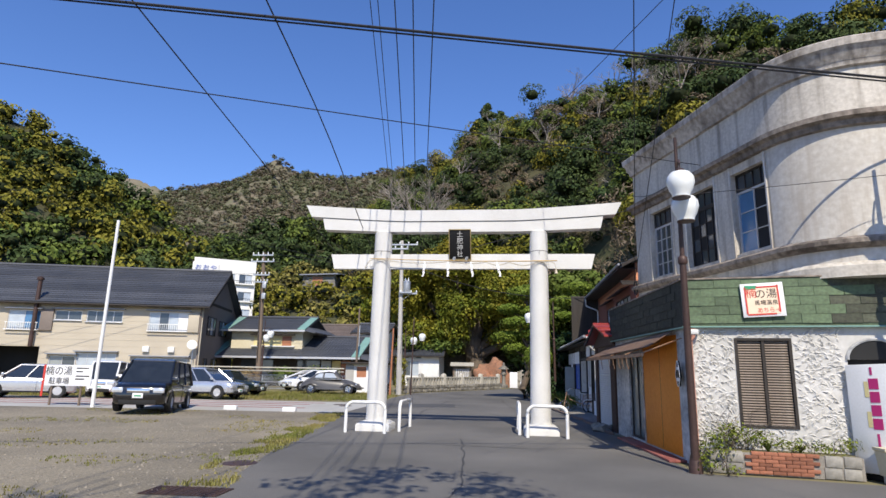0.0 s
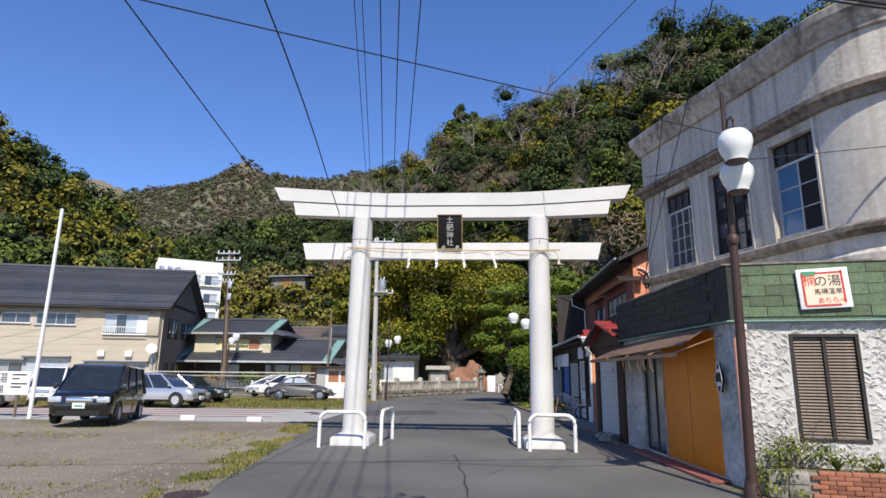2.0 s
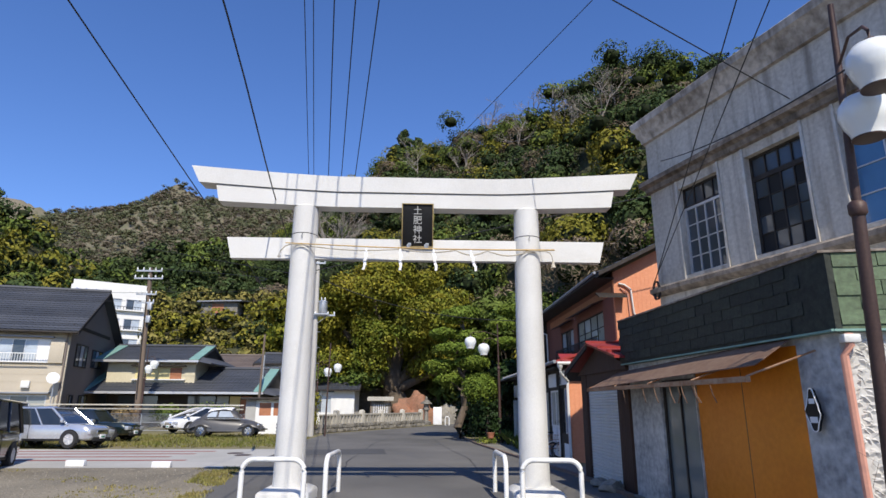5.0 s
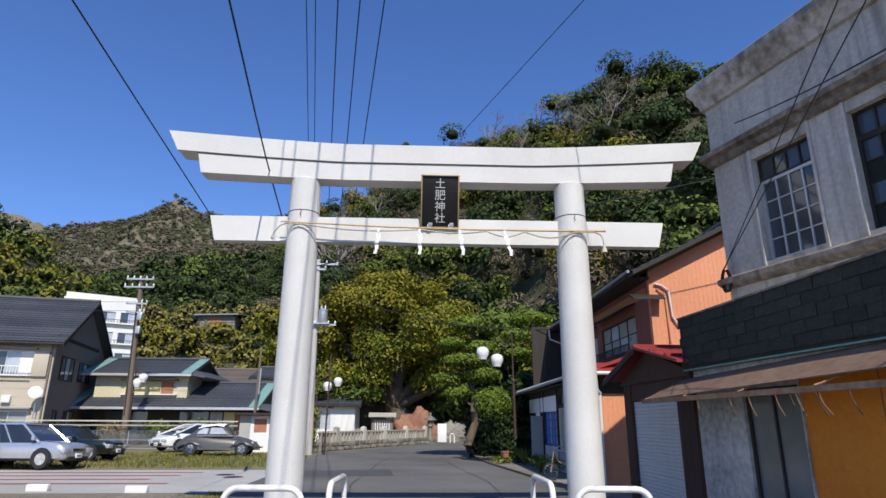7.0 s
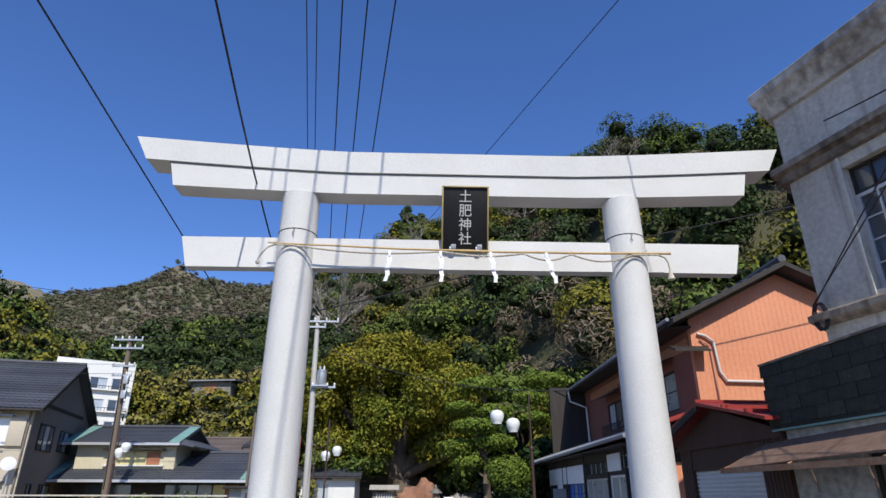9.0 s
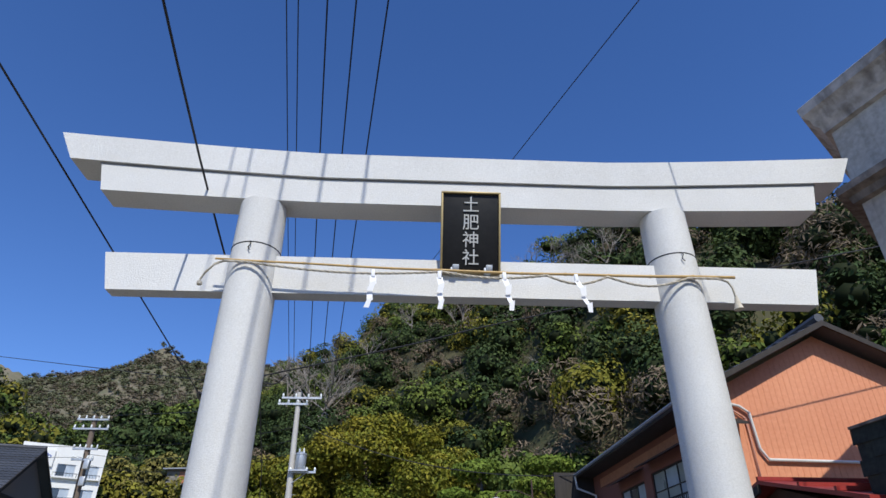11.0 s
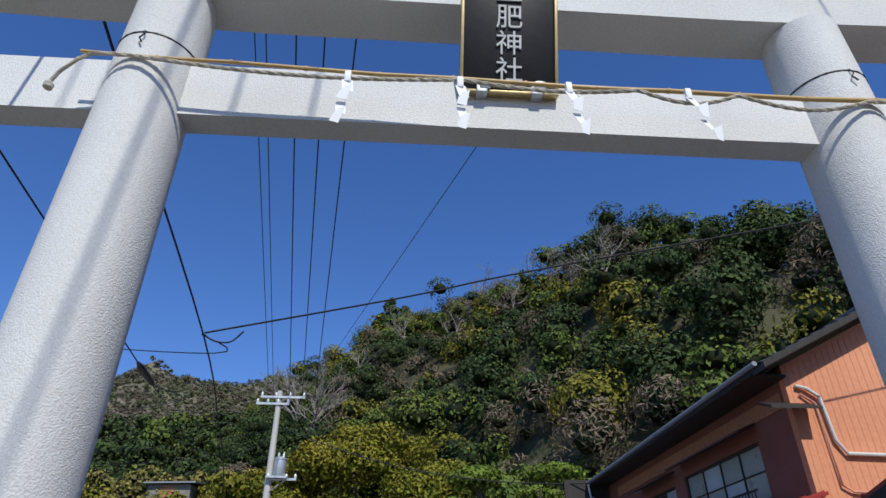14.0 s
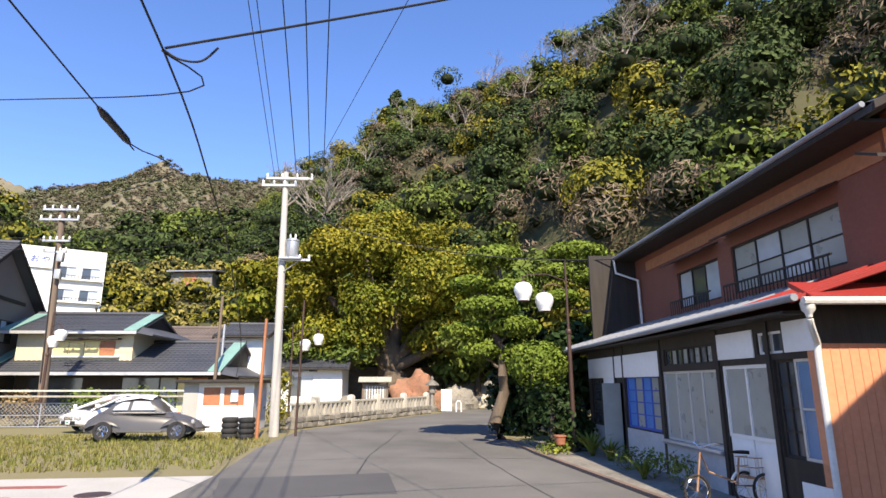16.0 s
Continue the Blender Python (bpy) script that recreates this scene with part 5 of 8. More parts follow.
def build_japanese():
    t = thing("japanese_house", (-25.9, 50.5, 0), "traditional house with dark tiled hip roofs and green copper trim", "house")
    part("lower_wall", bm_box(0.6, 0.9, 0, 12.2, 8, 2.6), M["blackwood"], t)
    for x0, x1, k in ((9.0, 9.9, "glass_frost"), (10.0, 10.8, "yellowboard"), (10.85, 11.7, "panelwood"), (6.8, 8.9, "glass"), (1.5, 4.5, "glass")):
        part("wall_panel", bm_box(x0, 0.86, 0.3, x1, 0.9, 2.3), M[k], t)

    def hip(x0, x1, y0, y1, z0, z1, inset, nm):
        """A roof with two slopes and gablet ends, its ridge along x."""
        yr = (y0 + y1) / 2
        tiled_roof(t, pose(x0, y0, 0), x1 - x0, yr - y0, z0, z1, M["tile_roof"], name=nm)
        tiled_roof(t, pose(x1, y1, 0, 0, 0, 180), x1 - x0, y1 - yr, z0, z1, M["tile_roof"], name=nm)
        part("ridge_cap", bm_tube([(x0, yr, z1 + 0.1), (x1, yr, z1 + 0.1)], 0.13, 8), M["tile_roof"], t)
        for x, w in ((x0, 0.75), (x1 - 0.75, 0.75)):
            part("copper_verge", bm_loft([[(x, y0 - 0.02, z0 + 0.07), (x + w, y0 - 0.02, z0 + 0.07), (x + w, yr, z1 + 0.09), (x, yr, z1 + 0.09)], [(x, y0 - 0.02, z0 + 0.13), (x + w, y0 - 0.02, z0 + 0.13), (x + w, yr, z1 + 0.15), (x, yr, z1 + 0.15)]]), M["copper"], t, "green copper verge strip")
        part("gablet", bm_prism([(y0 + 0.5, z0 + 0.1), (y1 - 0.5, z0 + 0.1), (yr, z1 - 0.1)], "x", x1 - 0.3, x1 - 0.2), M["blackwood"], t)
        part("hip_skirt", bm_loft([[(x1 - 0.3, y0, z0), (x1 - 0.3, y1, z0), (x1 - 0.3, y1 - 0.9, z0 + 0.5), (x1 - 0.3, y0 + 0.9, z0 + 0.5)], [(x1 + 1.0, y0 - 0.1, z0 - 0.25), (x1 + 1.0, y1 + 0.1, z0 - 0.25), (x1 + 1.0, y1 + 0.1, z0 - 0.15), (x1 + 1.0, y0 - 0.1, z0 - 0.15)]]), M["tile_roof"], t)
        part("eave_edge", bm_box(x0, y0 - 0.08, z0 - 0.12, x1, y0, z0 + 0.05), M["alu"], t)
    hip(-0.9, 12.9, -0.6, 8.8, 2.55, 4.5, 1, "lower_roof")
    part("upper_wall", bm_box(0.2, 1.2, 3.2, 7.0, 7.2, 5.1), M["cream"], t)
    for k in range(4):
        part("shoji_panel", bm_box(2.4 + k * 0.9, 1.14, 3.6, 3.26 + k * 0.9, 1.196, 4.45), M["yellowboard"] if k < 3 else M["panelwood"], t)
    part("sill_board", bm_box(2.2, 1.0, 3.5, 6.3, 1.19, 3.58), M["white_wall"], t)
    part("hood", bm_box(2.2, 0.7, 4.55, 6.3, 1.19, 4.63), M["blackwood"], t)
    hip(-0.6, 7.4, 0.6, 7.6, 4.98, 6.35, 1, "upper_roof")


build_japanese()


def plain_house(name, x0, y0, x1, y1, eave, ridge, wall, roof_mat, label, wins=()):
    t = thing(name, (x0, y0, 0), label, "house")
    gable_house(t, Matrix(), x1 - x0, y1 - y0, eave, ridge, wall, wall, roof_mat, 0.5, [w[:4] for w in wins])
    for w in wins:
        window(t, Matrix(), *w[:4], w[4], w[5], "alu", ("glass", "glass_pale"), 0.03, 0.06)
    return t


plain_house("brown_roofed_house", -24, 60, -16.5, 70, 4.2, 6.4, "cream", "brown_roof", "low house with a broad brown tiled roof")
plain_house("white_house", -15.0, 56, -12.3, 62, 5.2, 6.1, "white_wall", "tile_roof", "narrow white two-storey house with dark tiled roof", [(0.3, 3.4, 1.6, 4.9, 2, 1), (0.8, 1.4, 2.4, 2.1, 2, 1)])
plain_house("white_storehouse", -11.6, 59.5, -7.2, 64, 3.2, 4.2, "white_wall", "tile_roof", "white plastered storehouse dappled by tree shade", [(0.6, 1.0, 2.3, 2.5, 2, 1), (0.6, 2.75, 2.6, 3.1, 3, 1)])


def build_hotel():
    t = thing("hotel", (-53.1, 90.9, 0), "white five-storey hotel block with blue rooftop lettering", "building")
    m = pose(0, 0, 0, 0, 0, 30)
    holes = []
    for r in range(5):
        for x in (4.5, 7.3):
            holes.append((x, 3.6 + r * 3.05, x + 2.2, 5.2 + r * 3.05))
    part("front_wall", holed(10.0, 0, 19.8, holes, 0.3), M["white_wall"], t, m=m)
    part("side_wall", bm_box(9.7, 0.3, 0, 10.0, 10, 19.8), M["white_wall"], t, m=m)
    part("side_wall", bm_box(0, 0.3, 0, 0.3, 10, 19.8), M["white_wall"], t, m=m)
    part("roof", bm_box(0.3, 0.3, 19.4, 9.7, 10, 19.6), M["concrete"], t, m=m)
    part("rooftop_sign_wall", bm_box(-0.2, -0.3, 16.9, 3.9, -0.02, 19.0), M["white_wall"], t, m=m)
    for h in holes:
        window(t, m, *h, 2, 1, "alu", ("glass", "glass_pale"), 0.12, 0.08, bar=0.04)
        rl = part("balcony", bm_box(h[0] - 0.3, -0.5, h[1] - 0.25, h[2] + 0.3, -0.02, h[1] - 0.1), M["white_wall"], t, m=m)
        part("rail", bm_box(h[0] - 0.3, -0.5, h[1] + 0.35, h[2] + 0.3, -0.44, h[1] + 0.42), M["black"], rl)
        for k in range(9):
            part("bar", bm_box(h[0] - 0.28 + k * 0.39, -0.49, h[1] - 0.1, h[0] - 0.24 + k * 0.39, -0.45, h[1] + 0.35), M["black"], rl)
    for k, ch in enumerate("おおや"):
        lettering(ch, 1.05, M["blueink"], t, m @ pose(0.7 + k * 1.2, -0.34, 18.0, 90), depth=0.03)


build_hotel()


def build_hut():
    t = thing("hillside_hut", (-40.1, 106, 16.9), "low weathered hut on the scrub bank", "hut")
    part("wall", bm_box(0.5, 0, -3, 6.8, 4, 2.2), M["stone"], t)
    part("front_board", bm_box(2.4, -0.05, 0.2, 4.4, 0, 1.9), M["panelwood"], t)
    part("roof", bm_loft([[(0, -0.8, 2.1), (7.6, -0.8, 2.3), (7.6, -0.8, 2.5), (0, -0.8, 2.3)], [(0, 5, 2.9), (7.6, 5, 3.1), (7.6, 5, 3.3), (0, 5, 3.1)]]), M["bluegutter"], t)


build_hut()


def build_booth():
    t = thing("white_booth", (-11.7, 41.2, 0), "small white booth with brown glazed doors and flat roof", "booth")
    part("wall", holed(2.9, 0, 1.98, [(0.75, 1.0, 1.55, 1.85), (1.6, 1.0, 2.55, 1.85)], 0.1), M["white_wall"], t)
    for b in ((0.75, 1.0, 1.55, 1.85), (1.6, 1.0, 2.55, 1.85)):
        window(t, Matrix(), *b, 1, 1, "metalwhite", ("panelwood",), 0.02, 0.05)
    part("grey_side", bm_box(0.0, -0.03, 0, 0.6, -0.002, 1.95), M["concrete"], t)
    part("notice", bm_box(1.95, -0.012, 1.2, 2.25, -0.004, 1.7), M["paper"], t)
    part("box", bm_box(0, 0.1, 0, 2.9, 2.2, 1.98), M["white_wall"], t)
    part("roof", bm_box(-0.25, -0.4, 1.98, 3.2, 2.5, 2.12, bev=0.02), M["blackwood"], t)


build_booth()


# ---- poles, lamps and wires ----
def build_pole():
    t = thing("utility_pole", (-7.3, 38.6, 0), "tall grey concrete utility pole with transformer", "utility pole")
    part("shaft", bm_tube([(0, 0, 0), (-0.13, 0, 10.5)], [0.19, 0.11], 16), M["concrete_pole"], t)
    for z, w, o in ((10.15, 0.95, 0.15), (9.85, 0.7, -0.25), (6.72, 0.6, 0.55)):
        arm = part("crossarm", bm_box(o - w - 0.1, -0.16, z, o + w - 0.1, -0.08, z + 0.09), M["galv"], t)
        for k in range(4):
            x = o - w - 0.05 + k * (2 * w - 0.1) / 3
            part("insulator", bm_turn([(0.035, 0), (0.06, 0.03), (0.04, 0.06), (0.06, 0.09), (0.03, 0.16), (0.01, 0.18)], 10, at=(x, -0.12, z + 0.09)), M["globe"], arm)
    tr = part("transformer", bm_turn([(0.22, 6.85), (0.25, 6.9), (0.25, 7.5), (0.27, 7.52), (0.27, 7.58), (0.1, 7.66)], 16, at=(0.32, -0.1, 0)), M["galv"], t, "pale grey transformer can")
    for x in (0.22, 0.42):
        part("bushing", bm_turn([(0.03, 7.62), (0.045, 7.66), (0.03, 7.7), (0.045, 7.74), (0.02, 7.84)], 8, at=(x, -0.1, 0)), M["globe"], tr)
    part("platform", bm_box(-0.15, -0.35, 6.78, 0.7, 0.15, 6.85), M["galv"], t)
    for k in range(14):
        part("step_bolt", bm_tube([(0, -0.02, 2.2 + k * 0.45), (0.24 * (-1) ** k, -0.04, 2.2 + k * 0.45)], 0.011, 5), M["galv"], t)
    part("brace", bm_tube([(-0.1, -0.1, 6.2), (0.6, -0.12, 6.72)], 0.02, 6), M["galv"], t)


build_pole()


def build_pole_b():
    t = thing("utility_pole", (-20.3, 46, 0), "old brown utility pole thick with wires and insulators", "utility pole")
    part("shaft", bm_tube([(0, 0, 0), (-0.4, 0, 11.2)], [0.22, 0.14], 14), M["brownpole"], t)
    for z, w in ((10.9, 0.9), (10.35, 1.0), (9.2, 0.7), (8.6, 0.6)):
        arm = part("crossarm", bm_box(-0.4 - w, -0.22, z, -0.4 + w, -0.12, z + 0.1), M["galv"], t)
        for k in range(5):
            part("insulator", bm_turn([(0.04, 0), (0.07, 0.04), (0.04, 0.08), (0.06, 0.12), (0.02, 0.2)], 8, at=(-0.4 - w + 0.05 + k * (2 * w - 0.1) / 4, -0.17, z + 0.1)), M["globe"], arm)
    for z in (7.2, 8.1):
        part("junction_box", bm_box(-0.15, -0.4, z, 0.15, -0.15, z + 0.5, bev=0.03), M["galv"], t)
    part("cable_bundle", bm_tube([(-0.1, -0.22, 2), (-0.25, -0.22, 6), (-0.35, -0.2, 9)], 0.035, 6), M["cable"], t)


build_pole_b()
for x, y, h, r, k, lab in ((-13.2, 49.5, 6.9, 0.1, "brownpole", "slim grey-brown service pole"), (-13.9, 52.5, 5.6, 0.09, "galv", "slim galvanised service pole"), (-7.75, 37.9, 4.35, 0.07, "panelwood", "orange-brown wooden post beside stacked tyres"), (-6.55, 38.9, 5.2, 0.05, "iron", "dark slim lamp standard")):
    single("service_pole", bm_tube([(x, y, 0), (x + 0.08, y, h)], [r, r * 0.8], 10), M[k], lab, "pole")
single("flagpole", bm_tube([(-16.4, 22.05, 0), (-16.35, 22.0, 7.65)], [0.075, 0.06], 12), M["metalwhite"], "tall plain white flagpole beside the parking sign", "pole")


def globe_profile(r):
    return [(0.3 * r, -1.05 * r), (0.62 * r, -1.0 * r), (0.66 * r, -0.78 * r), (0.84 * r, -0.45 * r), (1.0 * r, 0.1 * r), (0.96 * r, 0.5 * r), (0.72 * r, 0.86 * r), (0.3 * r, 1.0 * r), (0.28 * r, 1.12 * r)]


def street_lamp(base, top, globes, r, label, arm_mat="iron"):
    t = thing("street_lamp", (base[0], base[1], 0), label, "street lamp", "twin globe street lamps")
    inv = t.matrix_world.inverted()
    mid = Vector((*base, 0)).lerp(Vector(top), 0.62)
    part("post", bm_tube([(*base, 0), tuple(mid)], [0.075, 0.06], 12), M[arm_mat], t, m=inv)
    part("upper_post", bm_tube([tuple(mid), top], [0.045, 0.03], 10), M[arm_mat], t, m=inv)
    part("base_collar", bm_turn([(0.12, 0), (0.12, 0.1), (0.09, 0.25), (0.08, 0.3)], 14), M[arm_mat], t)
    part("joint", bm_turn([(0.062, -0.08), (0.085, -0.05), (0.085, 0.05), (0.062, 0.08)], 12), M[arm_mat], t, m=inv @ Matrix.Translation(mid))
    for g in globes:
        g = Vector(g)
        root = Vector((*base, 0)).lerp(Vector(top), min(0.97, (g.z + 0.35) / top[2]))
        hook = g + Vector((0, 0, r * 1.12))
        part("arm", bm_tube([tuple(root), tuple(root.lerp(hook, 0.45) + Vector((0, 0, 0.22))), tuple(hook + Vector((0, 0, 0.2)) + (root - hook) * 0.12), tuple(hook + Vector((0, 0, 0.12))), tuple(hook)], 0.017, 6), M[arm_mat], t, m=inv)
        gl = part("globe", bm_turn(globe_profile(r), 24), M["globe"], t, "white onion-shaped glass globe", inv @ Matrix.Translation(g))
        part("cap", bm_turn([(0.3 * r, 1.0 * r), (0.32 * r, 1.12 * r), (0.12 * r, 1.25 * r)], 14), M[arm_mat], gl)
        part("rim", bm_turn([(0.6 * r, -1.0 * r), (0.66 * r, -1.02 * r), (0.64 * r, -1.08 * r), (0.3 * r, -1.1 * r)], 16), M[arm_mat], gl)
    return t


street_lamp((3.27, 10.95), (3.1, 10.35, 6.0), [(3.0, 9.85, 4.93), (3.18, 10.28, 4.62)], 0.235, "brown iron street lamp with two white onion-shaped globes")
street_lamp((2.55, 33.2), (2.48, 33.0, 5.6), [(1.14, 32.9, 4.66), (1.79, 33.0, 4.36)], 0.28, "slim iron street lamp with two white globes beside pruned trees")
street_lamp((-8.6, 47.6), (-8.6, 47.6, 5.2), [(-7.9, 47.6, 4.0), (-7.2, 47.6, 4.3)], 0.3, "slim street lamp with two white globes by the shrine wall")
street_lamp((-19.3, 44.2), (-19.3, 44.2, 5.3), [(-19.0, 44.0, 3.9), (-18.7, 44.0, 4.2)], 0.27, "slim street lamp with two white globes by a utility pole")
street_lamp((6.75, 10.0), (6.78, 10.0, 6.1), [(6.75, 9.65, 5.2)], 0.2, "dark iron lamp post before the rounded wall")


def wire(a, b, sag=0.2, r=0.012, name="overhead_wire", label="thin black overhead wire", n=14):
    a, b = Vector(a), Vector(b)
    pts = [a.lerp(b, k / n) - Vector((0, 0, sag * 4 * (k / n) * (1 - k / n))) for k in range(n + 1)]
    return single(name, bm_tube([tuple(p) for p in pts], r, 6), M["cable"], label, "wire", "overhead wires")


for x16, x38, z16 in ((-3.3, -7.0, 10.1), (-2.85, -6.45, 10.05), (-2.35, -5.9, 10.0), (-3.75, -7.7, 10.2), (-3.95, -7.9, 10.5)):
    k = (x38 - x16) / 22.6
    wire((x16 - 41 * k, -25, z16 - 0.1), (x38, 38.6, 10.35), 0.1, 0.014 if x16 > -3.5 else 0.01)
    wire((x38, 38.6, 10.35), (x38 + 2.0, 95, 16), 0.5, 0.012)


def poly_wire(pts, r=0.012, label="thin black overhead wire"):
    fine = []
    for i in range(len(pts) - 1):
        p0, p1, p2, p3 = (Vector(pts[max(i - 1, 0)]), Vector(pts[i]), Vector(pts[i + 1]), Vector(pts[min(i + 2, len(pts) - 1)]))
        for k in range(5):
            s = k / 5
            fine.append(0.5 * (2 * p1 + (p2 - p0) * s + (2 * p0 - 5 * p1 + 4 * p2 - p3) * s * s + (3 * p1 - p0 - 3 * p2 + p3) * s ** 3))
    fine.append(Vector(pts[-1]))
    return single("overhead_wire", bm_tube([tuple(p) for p in fine], r, 6), M["cable"], label, "wire", "overhead wires")


poly_wire([(-2.4, -8, 8.6), (-3.05, 0, 7.75), (-3.7, 10, 6.72), (-4.3, 16, 5.9), (-4.85, 21.45, 5.33), (-5.45, 24.7, 5.08), (-6.17, 28.3, 4.6), (-8.0, 36, 3.2), (-10.5, 44, 1.7)], 0.013, "heavy black sagging service cable")
poly_wire([(-4.0, -8, 8.2), (-4.8, 0, 7.4), (-5.68, 10, 6.74), (-6.62, 23.5, 5.71), (-7.12, 25.4, 6.0), (-9.0, 31, 7.4), (-20.7, 46, 11.2)], 0.012)
single("cable_splice", bm_tube([(-6.62, 23.5, 5.71), (-6.7, 23.8, 5.75), (-7.05, 25.15, 5.96), (-7.12, 25.4, 6.0)], [0.03, 0.06, 0.06, 0.03], 10), M["cable"], "black cylindrical cable splice hung on a wire", "cable splice")
poly_wire([(-4.85, 21.45, 5.38), (-2, 21.6, 6.15), (0, 21.6, 6.7), (6, 21.5, 8.1), (14, 21.5, 10)], 0.014)
poly_wire([(-4.9, 21.5, 5.38), (-5.2, 23, 5.72), (-9.9, 26, 7.07), (-20, 32, 9.9)], 0.01)
poly_wire([(-4.86, 21.46, 5.36), (-4.7, 21.5, 5.28), (-4.5, 21.55, 5.3), (-4.35, 21.58, 5.48)], 0.012)
wire((6.3, 0, 8.35), (-6.8, 38.6, 9.5), 0.05, 0.008)
wire((12, -17, 7.9), (6.3, 0, 8.35), 0.05, 0.008)
wire((-37, 0, 7.5), (36, 16, 6.3), 0.15, 0.022, label="thick black overhead cable")
wire((-37, 0.03, 7.47), (36, 16.03, 6.26), 0.16, 0.014, label="thick black overhead cable")
wire((-14, -0.4, 4.1), (4.4, 13, 6.42), 0.03, 0.008)
wire((-7.1, 38.5, 8.9), (4.9, 33.9, 5.95), 0.75, 0.02, label="grey sagging service cable to the orange house")
wire((-7.4, 38.5, 8.2), (-20.6, 46, 9.0), 0.5, 0.012)
wire((-7.4, 38.5, 7.6), (-20.5, 46, 8.4), 0.6, 0.012)
wire((-7.4, 38.5, 8.8), (-20.6, 46, 9.6), 0.4, 0.012)
wire((-20.6, 46, 9.4), (-45, 34, 9), 0.6, 0.012)
wire((-20.6, 46, 8.8), (-45, 33, 8.3), 0.6, 0.012)
wire((-20.6, 46, 10.4), (-13.2, 49.5, 6.8), 0.3, 0.01)
wire((3.0, 10.2, 5.1), (3.45, 15.6, 6.5), 0.12, 0.01)
wire((3.66, 16.9, 4.3), (1.2, 4, 9.5), -0.02, 0.009)
wire((3.66, 16.95, 4.3), (2.3, 4.5, 9.5), -0.02, 0.009)
wire((3.1, 10.4, 4.9), (8.5, 9.9, 5.3), 0.03, 0.006)


# ---- parking lot ----
def build_sign():
    t = thing("parking_sign", (-18.0, 22.6, 0), "white parking sign board with black brush lettering on two posts", "sign")
    for x in (-0.75, 0.55):
        part("post", bm_tube([(x, 0.05, 0), (x, 0.05, 0.95)], 0.045, 8), M["brownpole"], t)
    part("board", bm_box(-1.05, -0.03, 0.78, 1.0, 0.01, 1.62, bev=0.006), M["white_board"], t)
    lettering("楠の湯", 0.4, M["ink"], t, pose(-0.45, -0.036, 1.36, 90), depth=0.003)
    lettering("駐車場", 0.3, M["ink"], t, pose(-0.4, -0.036, 0.96, 90), depth=0.003)
    for z, w in ((1.5, 0.55), (1.36, 0.3), (1.18, 0.6), (1.06, 0.4)):
        part("text_bar", bm_box(0.3, -0.036, z - 0.025, 0.3 + w, -0.031, z + 0.025), M["ink"], t)
    part("red_stripe", bm_box(-1.16, -0.02, 0.35, -1.07, 0.0, 1.62), M["redink"], t, "red side board")


build_sign()
for x, y in ((-10.98, 22.63), (-8.46, 22.33), (-13.5, 22.75), (-22.5, 22.0)):
    single("wheel_stop", bm_box(x - 0.26, y - 0.08, -0.01, x + 0.26, y + 0.08, 0.16, bev=0.02), M["white_board"], "white concrete bay marker block on the gravel edge", "wheel stop", "bay marker blocks")
for k, (y0, x1) in enumerate(((27.9, -8.9), (26.7, -9.2), (25.5, -9.6), (24.3, -8.6))):
    sheet("bay_line", [(-40, y0 - 1.6), (x1, y0), (x1, y0 + 0.3), (-40, y0 - 1.3)], 0.004, M["redpaint"], "faded red painted bay line on the concrete", "road marking", 0.004)
for x, y in ((-7.9, 27.2), (-7.4, 26.4), (-4.74, 10.4)):
    single("manhole_cover", bm_turn([(0.3, -0.01), (0.3, 0.006), (0.27, 0.01), (0.05, 0.01)], 20, at=(x, y, 0)), M["iron"], "round dark iron manhole cover set in the pavement", "manhole cover", "manhole covers")


def seam(pts, w=0.02):
    rng = np.random.default_rng(len(pts) + int(pts[0][1] * 10))
    fine = []
    for (xa, ya), (xb, yb) in zip(pts, pts[1:]):
        for k in range(8):
            fine.append((xa + (xb - xa) * k / 8 + rng.normal() * 0.025, ya + (yb - ya) * k / 8 + rng.normal() * 0.02))
    fine.append(pts[-1])
    verts, faces = [], []
    for i, (x, y) in enumerate(fine):
        q = fine[min(i + 1, len(fine) - 1)] if i < len(fine) - 1 else fine[i]
        o = fine[i - 1] if i else fine[0]
        dx, dy = q[0] - o[0], q[1] - o[1]
        L = math.hypot(dx, dy) or 1
        ww = w * rng.uniform(0.4, 1.2)
        verts += [(x - dy / L * ww, y + dx / L * ww, 0.003), (x + dy / L * ww, y - dx / L * ww, 0.003)]
        if i:
            faces.append((2 * i - 2, 2 * i - 1, 2 * i + 1, 2 * i))
    tagged(new("road_seam", raw("road_seam", verts, faces, M["tar"])), "dark tar-sealed crack in the asphalt", "road marking", kind="structure")


M["tar"] = mat("tar", (0.035, 0.035, 0.036), (0.06, 0.06, 0.06), 40, 3, 0.8, 0.7, 0.2)
for pts in ([(-1.0, 6.5), (-0.7, 9.0), (-0.9, 12.5), (-1.2, 15.0)], [(-4.2, 13.2), (-2.0, 13.8), (0.5, 13.5), (2.6, 14.0)], [(-3.2, 18.5), (-3.5, 24), (-3.3, 33), (-2.6, 41)], [(-6.5, 31.5), (-3, 32.2), (1.0, 31.8)], [(0.2, 19), (0.4, 25), (-0.2, 31), (-0.6, 38)], [(2.9, 7.5), (1.0, 8.2), (-0.6, 8.0)], [(-6.8, 40.5), (-2, 41.5), (1.2, 40.8)]):
    seam(pts)


